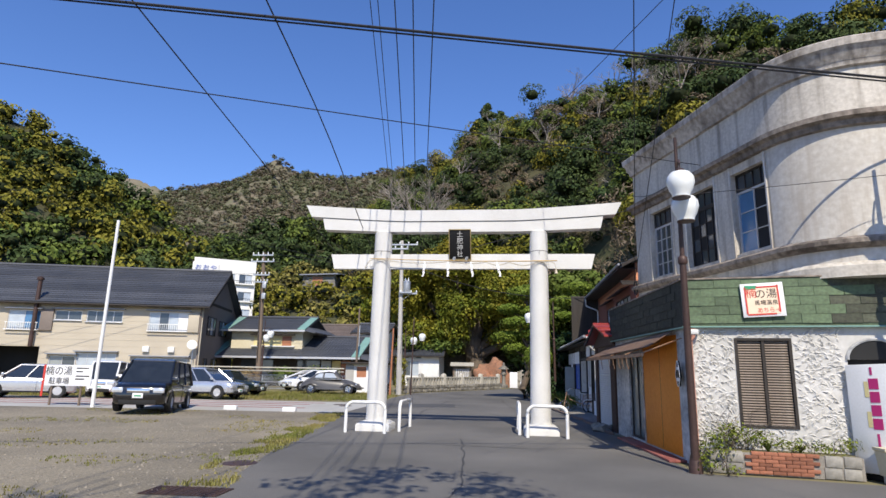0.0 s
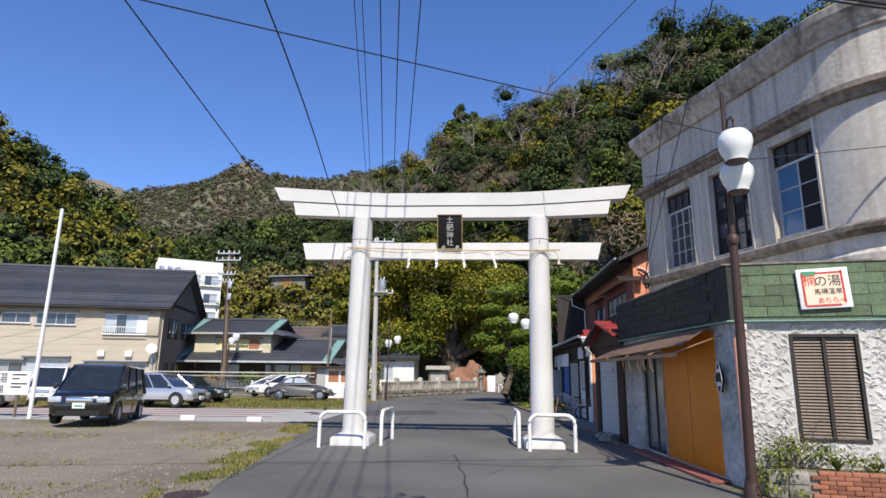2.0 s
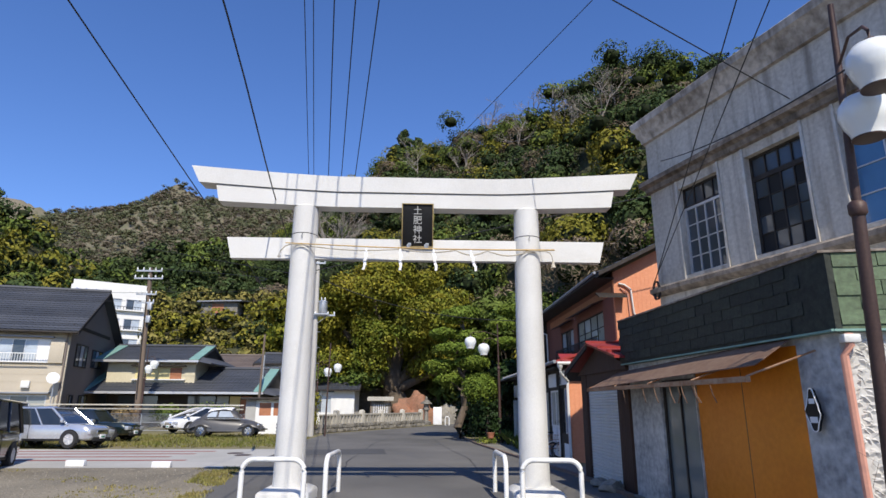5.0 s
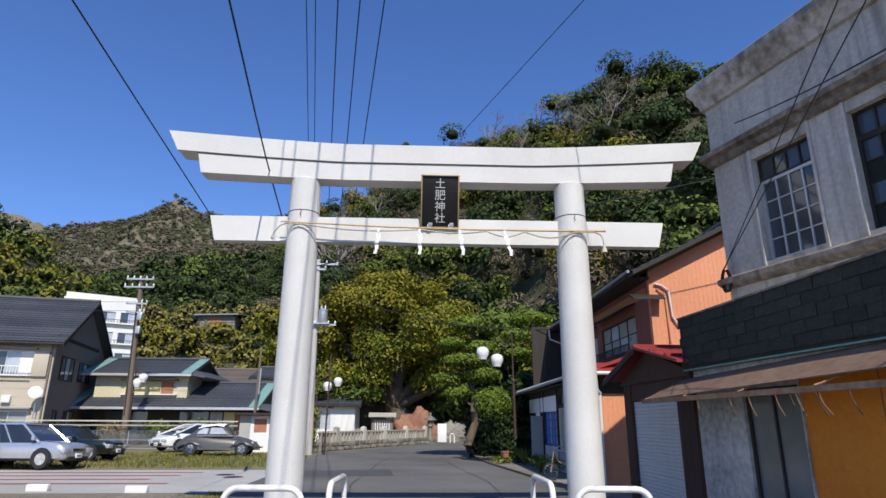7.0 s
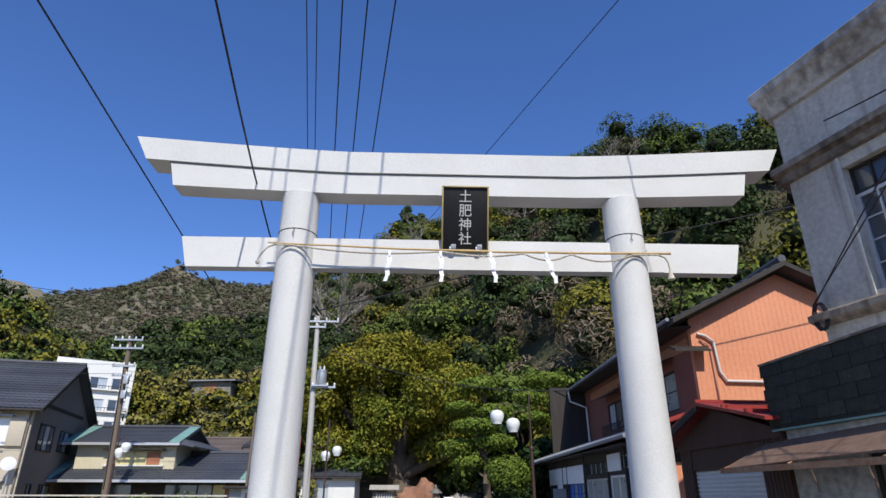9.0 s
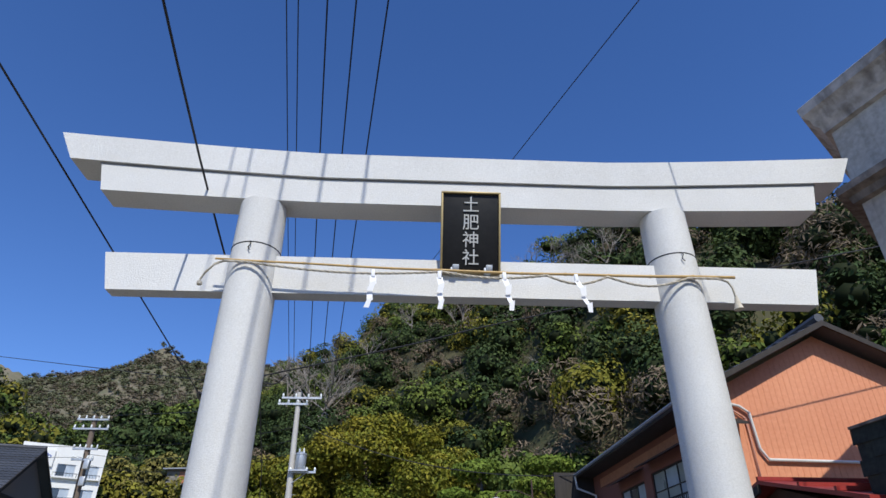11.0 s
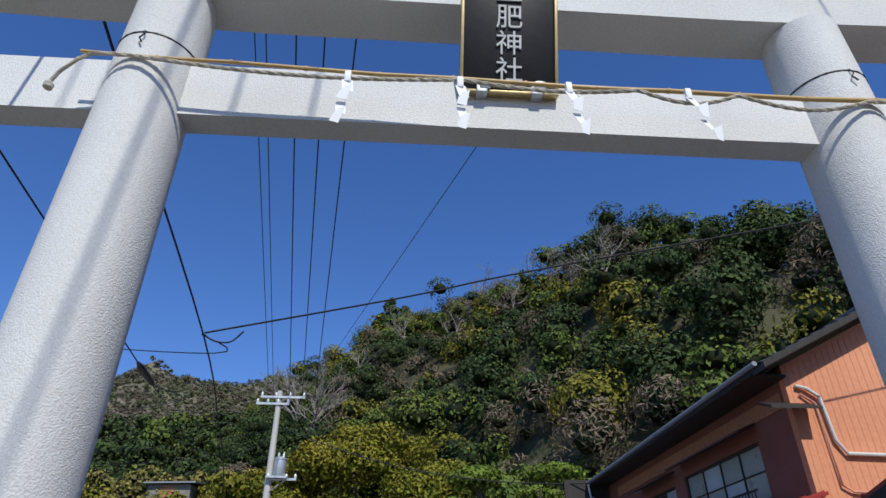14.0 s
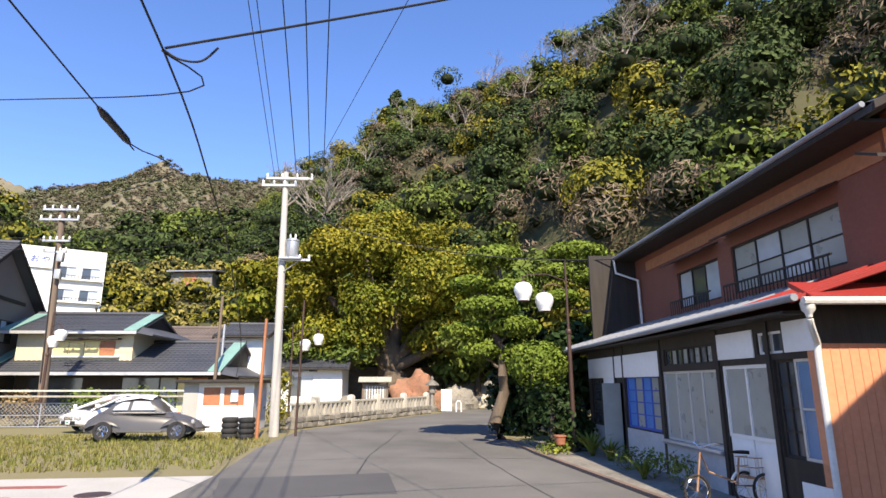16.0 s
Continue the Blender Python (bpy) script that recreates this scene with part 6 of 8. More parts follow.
def build_drain():
    t = thing("drain_grate", (-4.35, 8.0, 0), "rectangular iron drain grate at the road edge", "drain grate")
    part("frame", bm_box(-0.55, -0.26, -0.02, 0.55, 0.26, 0.003), M["gap"], t)
    bar = mesh_of("bar", bm_box(-0.55, -0.008, 0, 0.55, 0.008, 0.012), M["iron"])
    for k in range(9):
        part("bar", bar, None, t, m=pose(0, -0.24 + k * 0.06, 0.003))
    cross = mesh_of("crossbar", bm_box(-0.008, -0.26, 0, 0.008, 0.26, 0.013), M["iron"])
    for k in range(14):
        part("crossbar", cross, None, t, m=pose(-0.53 + k * 0.0815, 0, 0.003))


build_drain()


def inside(p, poly):
    c = False
    for (x0, y0), (x1, y1) in zip(poly, poly[1:] + poly[:1]):
        if (y0 > p[1]) != (y1 > p[1]) and p[0] < (x1 - x0) * (p[1] - y0) / (y1 - y0) + x0:
            c = not c
    return c


def scatter(poly, count, seed, keep=lambda x, y: True):
    rng = np.random.default_rng(seed)
    xs, ys = [p[0] for p in poly], [p[1] for p in poly]
    out = []
    while len(out) < count:
        x, y = rng.uniform(min(xs), max(xs)), rng.uniform(min(ys), max(ys))
        if inside((x, y), poly) and keep(x, y):
            out.append((x, y))
    return np.array(out)


def tufts(name, poly, count, h, material, seed, label, keep=lambda x, y: True, z=0.0):
    """Many upright blades, three to a tuft."""
    rng = np.random.default_rng(seed)
    p = scatter(poly, count, seed, keep)
    verts, faces = [], []
    for x, y in p:
        for _ in range(4):
            a, l = rng.uniform(0, 6.28), h * rng.uniform(0.4, 1.2)
            dx, dy, w = math.cos(a), math.sin(a), 0.012 + 0.006 * rng.random()
            lean = rng.uniform(0.1, 0.7) * l
            b = len(verts)
            ox, oy = x + rng.normal() * 0.04, y + rng.normal() * 0.04
            verts += [(ox - dy * w, oy + dx * w, z - 0.01), (ox + dy * w, oy - dx * w, z - 0.01), (ox + dx * lean, oy + dy * lean, z + l)]
            faces.append((b, b + 1, b + 2))
    ob = new(name, raw(name, verts, faces, material))
    return tagged(ob, label, "grass", kind="stuff")


grass_poly = [(-7.0, 36.6), (-6.9, 30.2), (-40, 28.0), (-40, 38), (-22, 38.5), (-14, 40), (-8.6, 40)]
tufts("verge_grass", grass_poly, 9000, 0.13, M["grass"], 21, "green and straw-coloured grass verge before the parked cars")
lot_poly = [(-4.1, 8.6), (-4.95, 12.5), (-5.95, 19.8), (-6.4, 22.2), (-16, 21.8), (-14, 8), (-8, 4.5)]
tufts("lot_weeds", lot_poly, 1500, 0.04, M["grass"], 22, "sparse dry weeds in the gravel", lambda x, y: noise.noise(Vector((x * 0.35, y * 0.5, 3))) > 0.12 or x > -5.2 - (y - 12) * 0.12 + 0.1 * math.sin(y * 3))
edge = [(-4.1, 8.4), (-4.9, 12.5), (-5.9, 19.8), (-6.4, 22.3)]
edge_poly = [(x + 0.12, y) for x, y in edge] + [(x - 0.75, y) for x, y in edge[::-1]]
tufts("edge_weeds", edge_poly, 1500, 0.06, M["grass"], 23, "straw and green weeds along the asphalt edge", lambda x, y: noise.noise(Vector((x * 1.2, y * 0.7, 7))) > -0.05)
rngs = np.random.default_rng(31)
chips = scatter([(-4.1, 8.6), (-4.9, 12.5), (-5.9, 19.8), (-6.4, 22.2), (-34, 20.5), (-30, 3), (-9, 3.6)], 14000, 31)
cv, cf = [], []
for x, y in chips:
    s = rngs.uniform(0.01, 0.03)
    b = len(cv)
    a = rngs.uniform(0, 6.28)
    for k in range(4):
        cv.append((x + s * math.cos(a + k * 1.57) * rngs.uniform(0.7, 1.2), y + s * math.sin(a + k * 1.57), -0.004))
    cv.append((x, y, s * 0.7))
    cf += [(b, b + 1, b + 4), (b + 1, b + 2, b + 4), (b + 2, b + 3, b + 4), (b + 3, b, b + 4)]
tagged(new("gravel_stones", raw("gravel_stones", cv, cf, M["stonechip"])), "loose grey and tan gravel stones", "gravel", kind="stuff")


# ---- vehicles ----
VEHICLES = ("black_minivan", "silver_estate_car", "dark_vintage_saloon", "white_hatchback", "silver_compact_car", "white_kei_van", "white_kei_truck", "grey_vintage_beetle", "bicycle", "tyre_stack", "vending_machine")
def wheel(parent, x, y, r, w=0.2, rim="alu"):
    s = 1 if y > 0 else -1
    ty = part("wheel", bm_loft([[(rr * math.cos(2 * math.pi * k / 24), yy * s, rr * math.sin(2 * math.pi * k / 24)) for k in range(24)] for rr, yy in ((0.62 * r, -w / 2), (0.95 * r, -w / 2), (r, -w / 3), (r, w / 3), (0.95 * r, w / 2), (0.62 * r, w / 2))], closed=True), M["tyre"], parent, m=pose(x, y, r))
    rm = bm_loft([[(rr * math.cos(2 * math.pi * k / 20), yy * s, rr * math.sin(2 * math.pi * k / 20)) for k in range(20)] for rr, yy in ((0.63 * r, w * 0.42), (0.58 * r, w * 0.46), (0.52 * r, w * 0.3), (0.2 * r, w * 0.34), (0.05 * r, w * 0.4))])
    for k in range(5):
        a = 2 * math.pi * k / 5
        bm_tube([(0.12 * r * math.cos(a), w * 0.4 * s, 0.12 * r * math.sin(a)), (0.55 * r * math.cos(a), w * 0.44 * s, 0.55 * r * math.sin(a))], 0.06 * r, 5, rm)
    part("rim", rm, M[rim], ty)


def car(name, m, label, col, L, W, stations, cabin, wheels, r, extra=(), metal=0.3, category="car"):
    """stations: (x, half width, z low, z high) along the body; cabin: (x rear low, x front low, x rear top, x front top, z low, z top, half low, half top)."""
    t = thing(name, m, label, category, "parked vehicles")
    pm = paint(name + "_paint", col, metal)
    rings = []
    for x, hw, z0, z1 in stations:
        c = min(0.12, (z1 - z0) * 0.3)
        rings.append([(x, -hw * 0.86, z0), (x, hw * 0.86, z0), (x, hw * 0.97, z0 + c * 0.6), (x, hw, (z0 + z1) * 0.55), (x, hw * 0.97, z1 - c), (x, hw * 0.88, z1 - 0.02), (x, hw * 0.4, z1), (x, -hw * 0.4, z1), (x, -hw * 0.88, z1 - 0.02), (x, -hw * 0.97, z1 - c), (x, -hw, (z0 + z1) * 0.55), (x, -hw * 0.97, z0 + c * 0.6)])
    part("body", bm_loft(rings), pm, t)
    xr, xf, tr, tf, z0, z1, w0, w1 = cabin
    zb = z0 - 0.1
    part("glazing", bm_loft([[(xr, -w0, zb), (xf, -w0, zb), (xf, w0, zb), (xr, w0, zb)], [(tr, -w1, z1 - 0.04), (tf, -w1, z1 - 0.04), (tf, w1, z1 - 0.04), (tr, w1, z1 - 0.04)]]), M["carglass"], t, "dark tinted windows")
    part("roof", bm_loft([[(x, y, z) for x, y in ((tr - o, -w1 - o), (tf + o, -w1 - o), (tf + o, w1 + o), (tr - o, w1 + o))] for o, z in ((0.03, z1 - 0.06), (0.02, z1 - 0.02), (-0.08, z1 + 0.02), (-0.35, z1 + 0.035))]), pm, t)
    for s in (-1, 1):
        for k, f in enumerate((0.0, 0.34, 0.66, 1.0)):
            a = Vector((xr + (xf - xr) * f, s * (w0 + 0.012), zb))
            b = Vector((tr + (tf - tr) * f, s * (w1 + 0.012), z1 - 0.04))
            part("pillar", bm_tube([tuple(a), tuple(b)], 0.045 if k in (0, 3) else 0.03, 6), pm, t)
        part("mirror", bm_box(xf - 0.25, s * (w0 + 0.04) - 0.03, z0 + 0.0, xf - 0.12, s * (w0 + 0.2) + 0.03, z0 + 0.16, bev=0.03), pm, t)
        part("sill_trim", bm_box(stations[2][0], s * W / 2 * 0.95 - 0.02, stations[2][2] - 0.01, stations[-3][0], s * W / 2 * 0.95 + 0.02, stations[2][2] + 0.07, bev=0.01), M["black"], t)
        part("door_seam", bm_box((xr + xf) / 2 - 0.006, s * W / 2 * 0.995 - 0.008, 0.35, (xr + xf) / 2 + 0.006, s * W / 2 * 0.995 + 0.008, z0), M["black"], t)
        part("door_handle", bm_box((xr + xf) / 2 - 0.35, s * (W / 2 + 0.005) - 0.012, z0 - 0.2, (xr + xf) / 2 - 0.17, s * (W / 2 + 0.005) + 0.012, z0 - 0.165, bev=0.008), M["chrome"], t)
        for x in wheels:
            part("wheel_arch", bm_loft([[(x + rr * math.cos(math.pi * k / 12), s * yy, r + rr * math.sin(math.pi * k / 12)) for k in range(13)] + [(x - rr, s * yy, r * 0.6), (x + rr, s * yy, r * 0.6)] for rr, yy in ((r * 1.14, W / 2 * 0.8), (r * 1.14, W / 2 * 1.005))]), M["gap"], t)
            wheel(t, x, s * (W / 2 - 0.07), r)
    x0, x1 = stations[0][0], stations[-1][0]
    zf = stations[-2][3]
    for s in (-1, 1):
        part("headlight", bm_box(x1 - 0.14, s * W * 0.36 - 0.2, zf - 0.25, x1 + 0.015, s * W * 0.36 + 0.17, zf - 0.07, bev=0.04), M["headlamp"], t, "clear headlight")
        part("tail_light", bm_box(x0 - 0.01, s * W * 0.4 - 0.1, zf - 0.2, x0 + 0.08, s * W * 0.4 + 0.1, zf + 0.05, bev=0.03), M["redink"], t)
    part("grille", bm_box(x1 - 0.06, -W * 0.2, zf - 0.26, x1 + 0.02, W * 0.2, zf - 0.1, bev=0.015), M["chrome"], t)
    part("air_intake", bm_box(x1 - 0.05, -W * 0.33, 0.26, x1 + 0.012, W * 0.33, 0.42, bev=0.02), M["gap"], t)
    part("number_plate", bm_box(x1 - 0.01, -0.17, zf - 0.42, x1 + 0.035, 0.17, zf - 0.26, bev=0.004), M["white_board"], t)
    part("plate_bar", bm_box(x1 + 0.0352, -0.11, zf - 0.37, x1 + 0.038, 0.11, zf - 0.32), M["greenink"], t)
    return t


def box_stations(L, W, z0, zhood, zbelt, hood, tail=0.12):
    h = L / 2
    return [(-h, W * 0.43, z0 + 0.08, zbelt - 0.15), (-h + tail, W * 0.485, z0, zbelt - 0.02), (-h + 0.5, W / 2, z0, zbelt), (0, W / 2, z0, zbelt), (h - hood, W / 2, z0, zbelt), (h - hood + 0.15, W / 2, z0, zbelt - 0.02), (h - 0.35, W * 0.48, z0, zhood), (h - 0.08, W * 0.45, z0 + 0.04, zhood - 0.1), (h, W * 0.4, z0 + 0.1, zhood - 0.2)]


car("black_minivan", pose(-13.3, 21.2, 0, 0, 0, -73), "glossy black minivan parked nose outward on gravel", (0.006, 0.006, 0.008), 4.85, 1.83, box_stations(4.85, 1.83, 0.25, 1.0, 1.08, 1.0), (-2.32, 1.72, -2.15, 0.75, 1.05, 1.85, 0.86, 0.72), (-1.5, 1.5), 0.34, category="minivan", metal=0.1)
car("silver_estate_car", pose(-15.9, 29.6, 0, 0, 0, -8), "silver estate car parked on the grass verge", (0.55, 0.57, 0.6), 4.2, 1.7, box_stations(4.2, 1.7, 0.28, 0.88, 0.95, 1.05), (-1.98, 1.15, -1.85, 0.3, 0.95, 1.55, 0.8, 0.66), (-1.3, 1.3), 0.33, metal=0.6)
car("dark_vintage_saloon", pose(-16.6, 33.6, 0, 0, 0, -4), "dark green vintage saloon with chrome trim on the grass", (0.01, 0.018, 0.014), 4.3, 1.65, box_stations(4.3, 1.65, 0.28, 0.86, 0.88, 1.35), (-1.5, 0.85, -1.05, 0.3, 0.88, 1.42, 0.74, 0.6), (-1.3, 1.35), 0.32)
car("white_hatchback", pose(-14.6, 42.2, 0, 0, 0, -128), "white aerodynamic hatchback parked before the fence", (0.8, 0.8, 0.8), 4.4, 1.74, box_stations(4.4, 1.74, 0.2, 0.8, 0.95, 0.95), (-2.0, 1.75, -1.1, 0.25, 0.92, 1.49, 0.8, 0.62), (-1.35, 1.35), 0.31, metal=0.0)
car("silver_compact_car", pose(-23.7, 27.2, 0, 0, 0, -152), "silver compact crossover parked by the concrete apron", (0.5, 0.5, 0.5), 4.3, 1.77, box_stations(4.3, 1.77, 0.25, 0.92, 1.0, 1.1), (-2.05, 1.2, -1.8, 0.35, 1.0, 1.6, 0.82, 0.66), (-1.35, 1.35), 0.34, metal=0.6)
car("white_kei_van", pose(-20.6, 29.0, 0, 0, 0, -78), "small white van parked behind the parking sign", (0.8, 0.8, 0.8), 3.4, 1.48, box_stations(3.4, 1.48, 0.25, 0.95, 1.0, 0.35), (-1.62, 1.6, -1.55, 1.1, 0.98, 1.8, 0.7, 0.62), (-1.1, 1.1), 0.28, metal=0.0, category="van")
car("white_kei_truck", pose(-18.2, 29.4, 0, 0, 0, -78), "small white van parked behind the parking sign", (0.8, 0.8, 0.8), 3.4, 1.48, box_stations(3.4, 1.48, 0.25, 0.95, 1.0, 0.35), (-1.62, 1.6, -1.55, 1.1, 0.98, 1.8, 0.7, 0.62), (-1.1, 1.1), 0.28, metal=0.0, category="van")


def build_beetle():
    t = thing("grey_vintage_beetle", pose(-11.6, 37.75, 0, 0, 0, 4), "matt grey rounded vintage compact car on the grass", "car", "parked vehicles")
    pm = mat("grey_primer_paint", (0.085, 0.082, 0.08), (0.065, 0.062, 0.06), 30, 1.2, 0.8, 0.4, 0.02, coat=0.2)
    prof = [(-1.98, 0.42, 0.55), (-1.9, 0.52, 0.72), (-1.6, 0.62, 0.95), (-1.2, 0.68, 1.12), (-0.8, 0.7, 1.2), (-0.2, 0.71, 1.05), (0.55, 0.7, 1.0), (1.0, 0.64, 0.92), (1.4, 0.55, 0.82), (1.75, 0.44, 0.68), (1.95, 0.3, 0.5)]
    rings = []
    for x, hw, zt in prof:
        rings.append([(x, hw * math.cos(a) ** 1 if True else 0, 0.28 + (zt - 0.28) * max(0, math.sin(a)) ** 0.6) for a in (math.pi * k / 14 for k in range(15))])
    part("body", bm_loft(rings), pm, t)
    cab = []
    for x, hw, z0, z1 in ((-1.35, 0.5, 0.9, 1.05), (-1.0, 0.6, 0.9, 1.32), (-0.6, 0.63, 0.9, 1.45), (-0.15, 0.64, 0.9, 1.5), (0.25, 0.63, 0.9, 1.46), (0.5, 0.6, 0.9, 1.28), (0.72, 0.55, 0.9, 0.98)):
        cab.append([(x, hw * math.cos(a), z0 + (z1 - z0) * math.sin(a) ** 0.55) for a in (math.pi * k / 14 for k in range(15))])
    part("cabin", bm_loft(cab), pm, t)
    for s in (-1, 1):
        for poly in ([(-0.98, 1.02), (-0.5, 1.02), (-0.46, 1.3), (-0.7, 1.3), (-0.92, 1.15)], [(-0.38, 1.02), (0.42, 1.02), (0.2, 1.32), (-0.34, 1.33)]):
            bm = bmesh.new()
            bm_loft([[(x, s * (0.665 - 0.28 * max(0, z - 1.02)), z) for x, z in poly], [(x, s * (0.60 - 0.28 * max(0, z - 1.02)), z) for x, z in poly]], bm)
            part("side_window", bm, M["glass_pale"], t)
        for x, l, hgt in ((-1.22, 0.62, 0.46), (1.22, 0.6, 0.46)):
            fen = []
            for k in range(13):
                a = math.pi * k / 12
                fen.append([(x + l * math.cos(a), s * (0.5 + 0.27 * math.sin(b) * math.sin(a) ** 0.3), 0.3 + hgt * math.sin(a) * (0.55 + 0.45 * math.cos(b)) + 0.0) for b in (math.pi / 2 * j / 5 for j in range(6))])
            bmf = bmesh.new()
            vs = [[bmf.verts.new(p) for p in r] for r in fen]
            for a_, b_ in zip(vs, vs[1:]):
                for j in range(5):
                    bmf.faces.new((a_[j], a_[j + 1], b_[j + 1], b_[j]))
            part("fender", bmf, pm, t)
            wheel(t, x, s * 0.7, 0.32, 0.16, "chrome")
        part("running_board", bm_box(-0.75, s * 0.72 - 0.1, 0.27, 0.75, s * 0.72 + 0.06, 0.32, bev=0.015), pm, t)
        part("trim_strip", bm_box(-0.95, s * 0.70 - 0.01, 0.93, 1.1, s * 0.70 + 0.012, 0.945), M["chrome"], t)
        part("headlight", bm_turn([(0.02, 0.05), (0.09, 0.02), (0.1, 0), (0.07, -0.06)], 14), M["headlamp"], t, m=pose(1.72, s * 0.52, 0.62, 0, 75, 0))
    for x in (-2.0, 2.0):
        part("bumper", bm_tube([(x * 0.94, -0.72, 0.42), (x * 1.01, -0.55, 0.42), (x * 1.02, 0, 0.42), (x * 1.01, 0.55, 0.42), (x * 0.94, 0.72, 0.42)], 0.04, 8), pm, t)
    cover = bmesh.new()
    rr = []
    for x, hw, z in ((-0.95, 0.5, 1.4), (-0.6, 0.6, 1.48), (-0.1, 0.6, 1.53), (0.3, 0.55, 1.5)):
        rr.append([(x + 0.05 * math.sin(5 * k), hw * math.cos(a) * 1.05, z - 0.28 + 0.3 * math.sin(a) ** 0.6 + 0.02 * math.sin(7 * k + x * 9)) for k, a in enumerate(math.pi * (0.12 + 0.76 * j / 12) for j in range(13))])
    vs = [[cover.verts.new(p) for p in r] for r in rr]
    for a_, b_ in zip(vs, vs[1:]):
        for j in range(12):
            cover.faces.new((a_[j], a_[j + 1], b_[j + 1], b_[j]))
    part("roof_cover", cover, M["paper"], t, "pale cloth thrown over the roof")


build_beetle()


def tyre_stack(x, y, n):
    for k in range(n):
        single("stacked_tyre", bm_loft([[(x + rr * math.cos(2 * math.pi * i / 20), y + rr * math.sin(2 * math.pi * i / 20), z + k * 0.19) for i in range(20)] for rr, z in ((0.17, 0.03), (0.26, 0.0), (0.3, 0.05), (0.3, 0.13), (0.26, 0.18), (0.17, 0.15))], closed=True), M["tyre"], "worn black tyre in a stack beside a wooden post", "tyre", "stacked tyres")


tyre_stack(-8.75, 38.0, 4)
tyre_stack(-8.1, 37.8, 4)


def build_fence():
    t = thing("mesh_fence", (-40, 43.8, 0), "grey chain-link fence with wooden rails behind the cars", "fence")
    for k in range(14):
        part("post", bm_tube([(k * 2.1, 0, 0), (k * 2.1, 0, 1.1)], 0.03, 6), M["galv"], t)
    for z in (0.05, 0.55, 1.08):
        part("rail", bm_tube([(0, 0, z), (27.5, 0, z)], 0.018, 5), M["galv"], t)
    bm = bmesh.new()
    for k in range(150):
        x = k * 0.18
        for d in (1.05, -1.05):
            a, b = (x, -0.01, 0.05 if d > 0 else 1.08), (x + 1.05, -0.01, 1.08 if d > 0 else 0.05)
            bm_loft([[(a[0] - 0.008, 0, a[2]), (a[0] + 0.008, 0, a[2]), (a[0], 0.006, a[2])], [(b[0] - 0.008, 0, b[2]), (b[0] + 0.008, 0, b[2]), (b[0], 0.006, b[2])]], bm, caps=False)
    tagged(part("wire_mesh", bm, M["galv"], t), kind="stuff")
    for z, x0 in ((1.35, 8), (1.6, 10)):
        part("wooden_rail", bm_box(x0, -0.3, z, 27.5, -0.22, z + 0.08), M["palestone"], t)


build_fence()


# ---- trees ----
def limb(a, b, r0, r1, seed, n=7, wob=0.12):
    rng = np.random.default_rng(seed)
    a, b = Vector(a), Vector(b)
    L = (b - a).length
    pts = [a.lerp(b, k / n) + Vector(rng.normal(size=3) * wob * L / n * (0 if k in (0, n) else 1)) for k in range(n + 1)]
    return [tuple(p) for p in pts], [r0 + (r1 - r0) * k / n for k in range(n + 1)]


def crown_mesh(name, blobs, per_area, leaf, material, seed, inner=0.8, flat=1.0):
    """Leaf clumps on and in a set of ellipsoids (x, y, z, rx, ry, rz)."""
    rng = np.random.default_rng(seed)
    C, N, S = [], [], []
    for x, y, z, rx, ry, rz in blobs:
        m = int(per_area * (rx * ry + rx * rz + ry * rz))
        d = rng.normal(size=(m, 3))
        d /= np.linalg.norm(d, axis=1, keepdims=True)
        d[:, 2] = np.where((d[:, 2] < -0.35) & (rng.random(m) < 0.6), -d[:, 2], d[:, 2])
        rad = rng.uniform(inner, 1.08, (m, 1)) + 0.1 * np.sin(d[:, :1] * 7 + x) * np.cos(d[:, 1:2] * 6 + z)
        C.append(np.array([x, y, z]) + d * (rx, ry, rz) * rad)
        N.append(d * (1, 1, flat) + rng.normal(size=d.shape) * 0.45)
        S.append(rng.uniform(0.6, 1.35, m) * leaf)
    return quads(name, np.concatenate(C), np.concatenate(N), np.concatenate(S), material, seed)


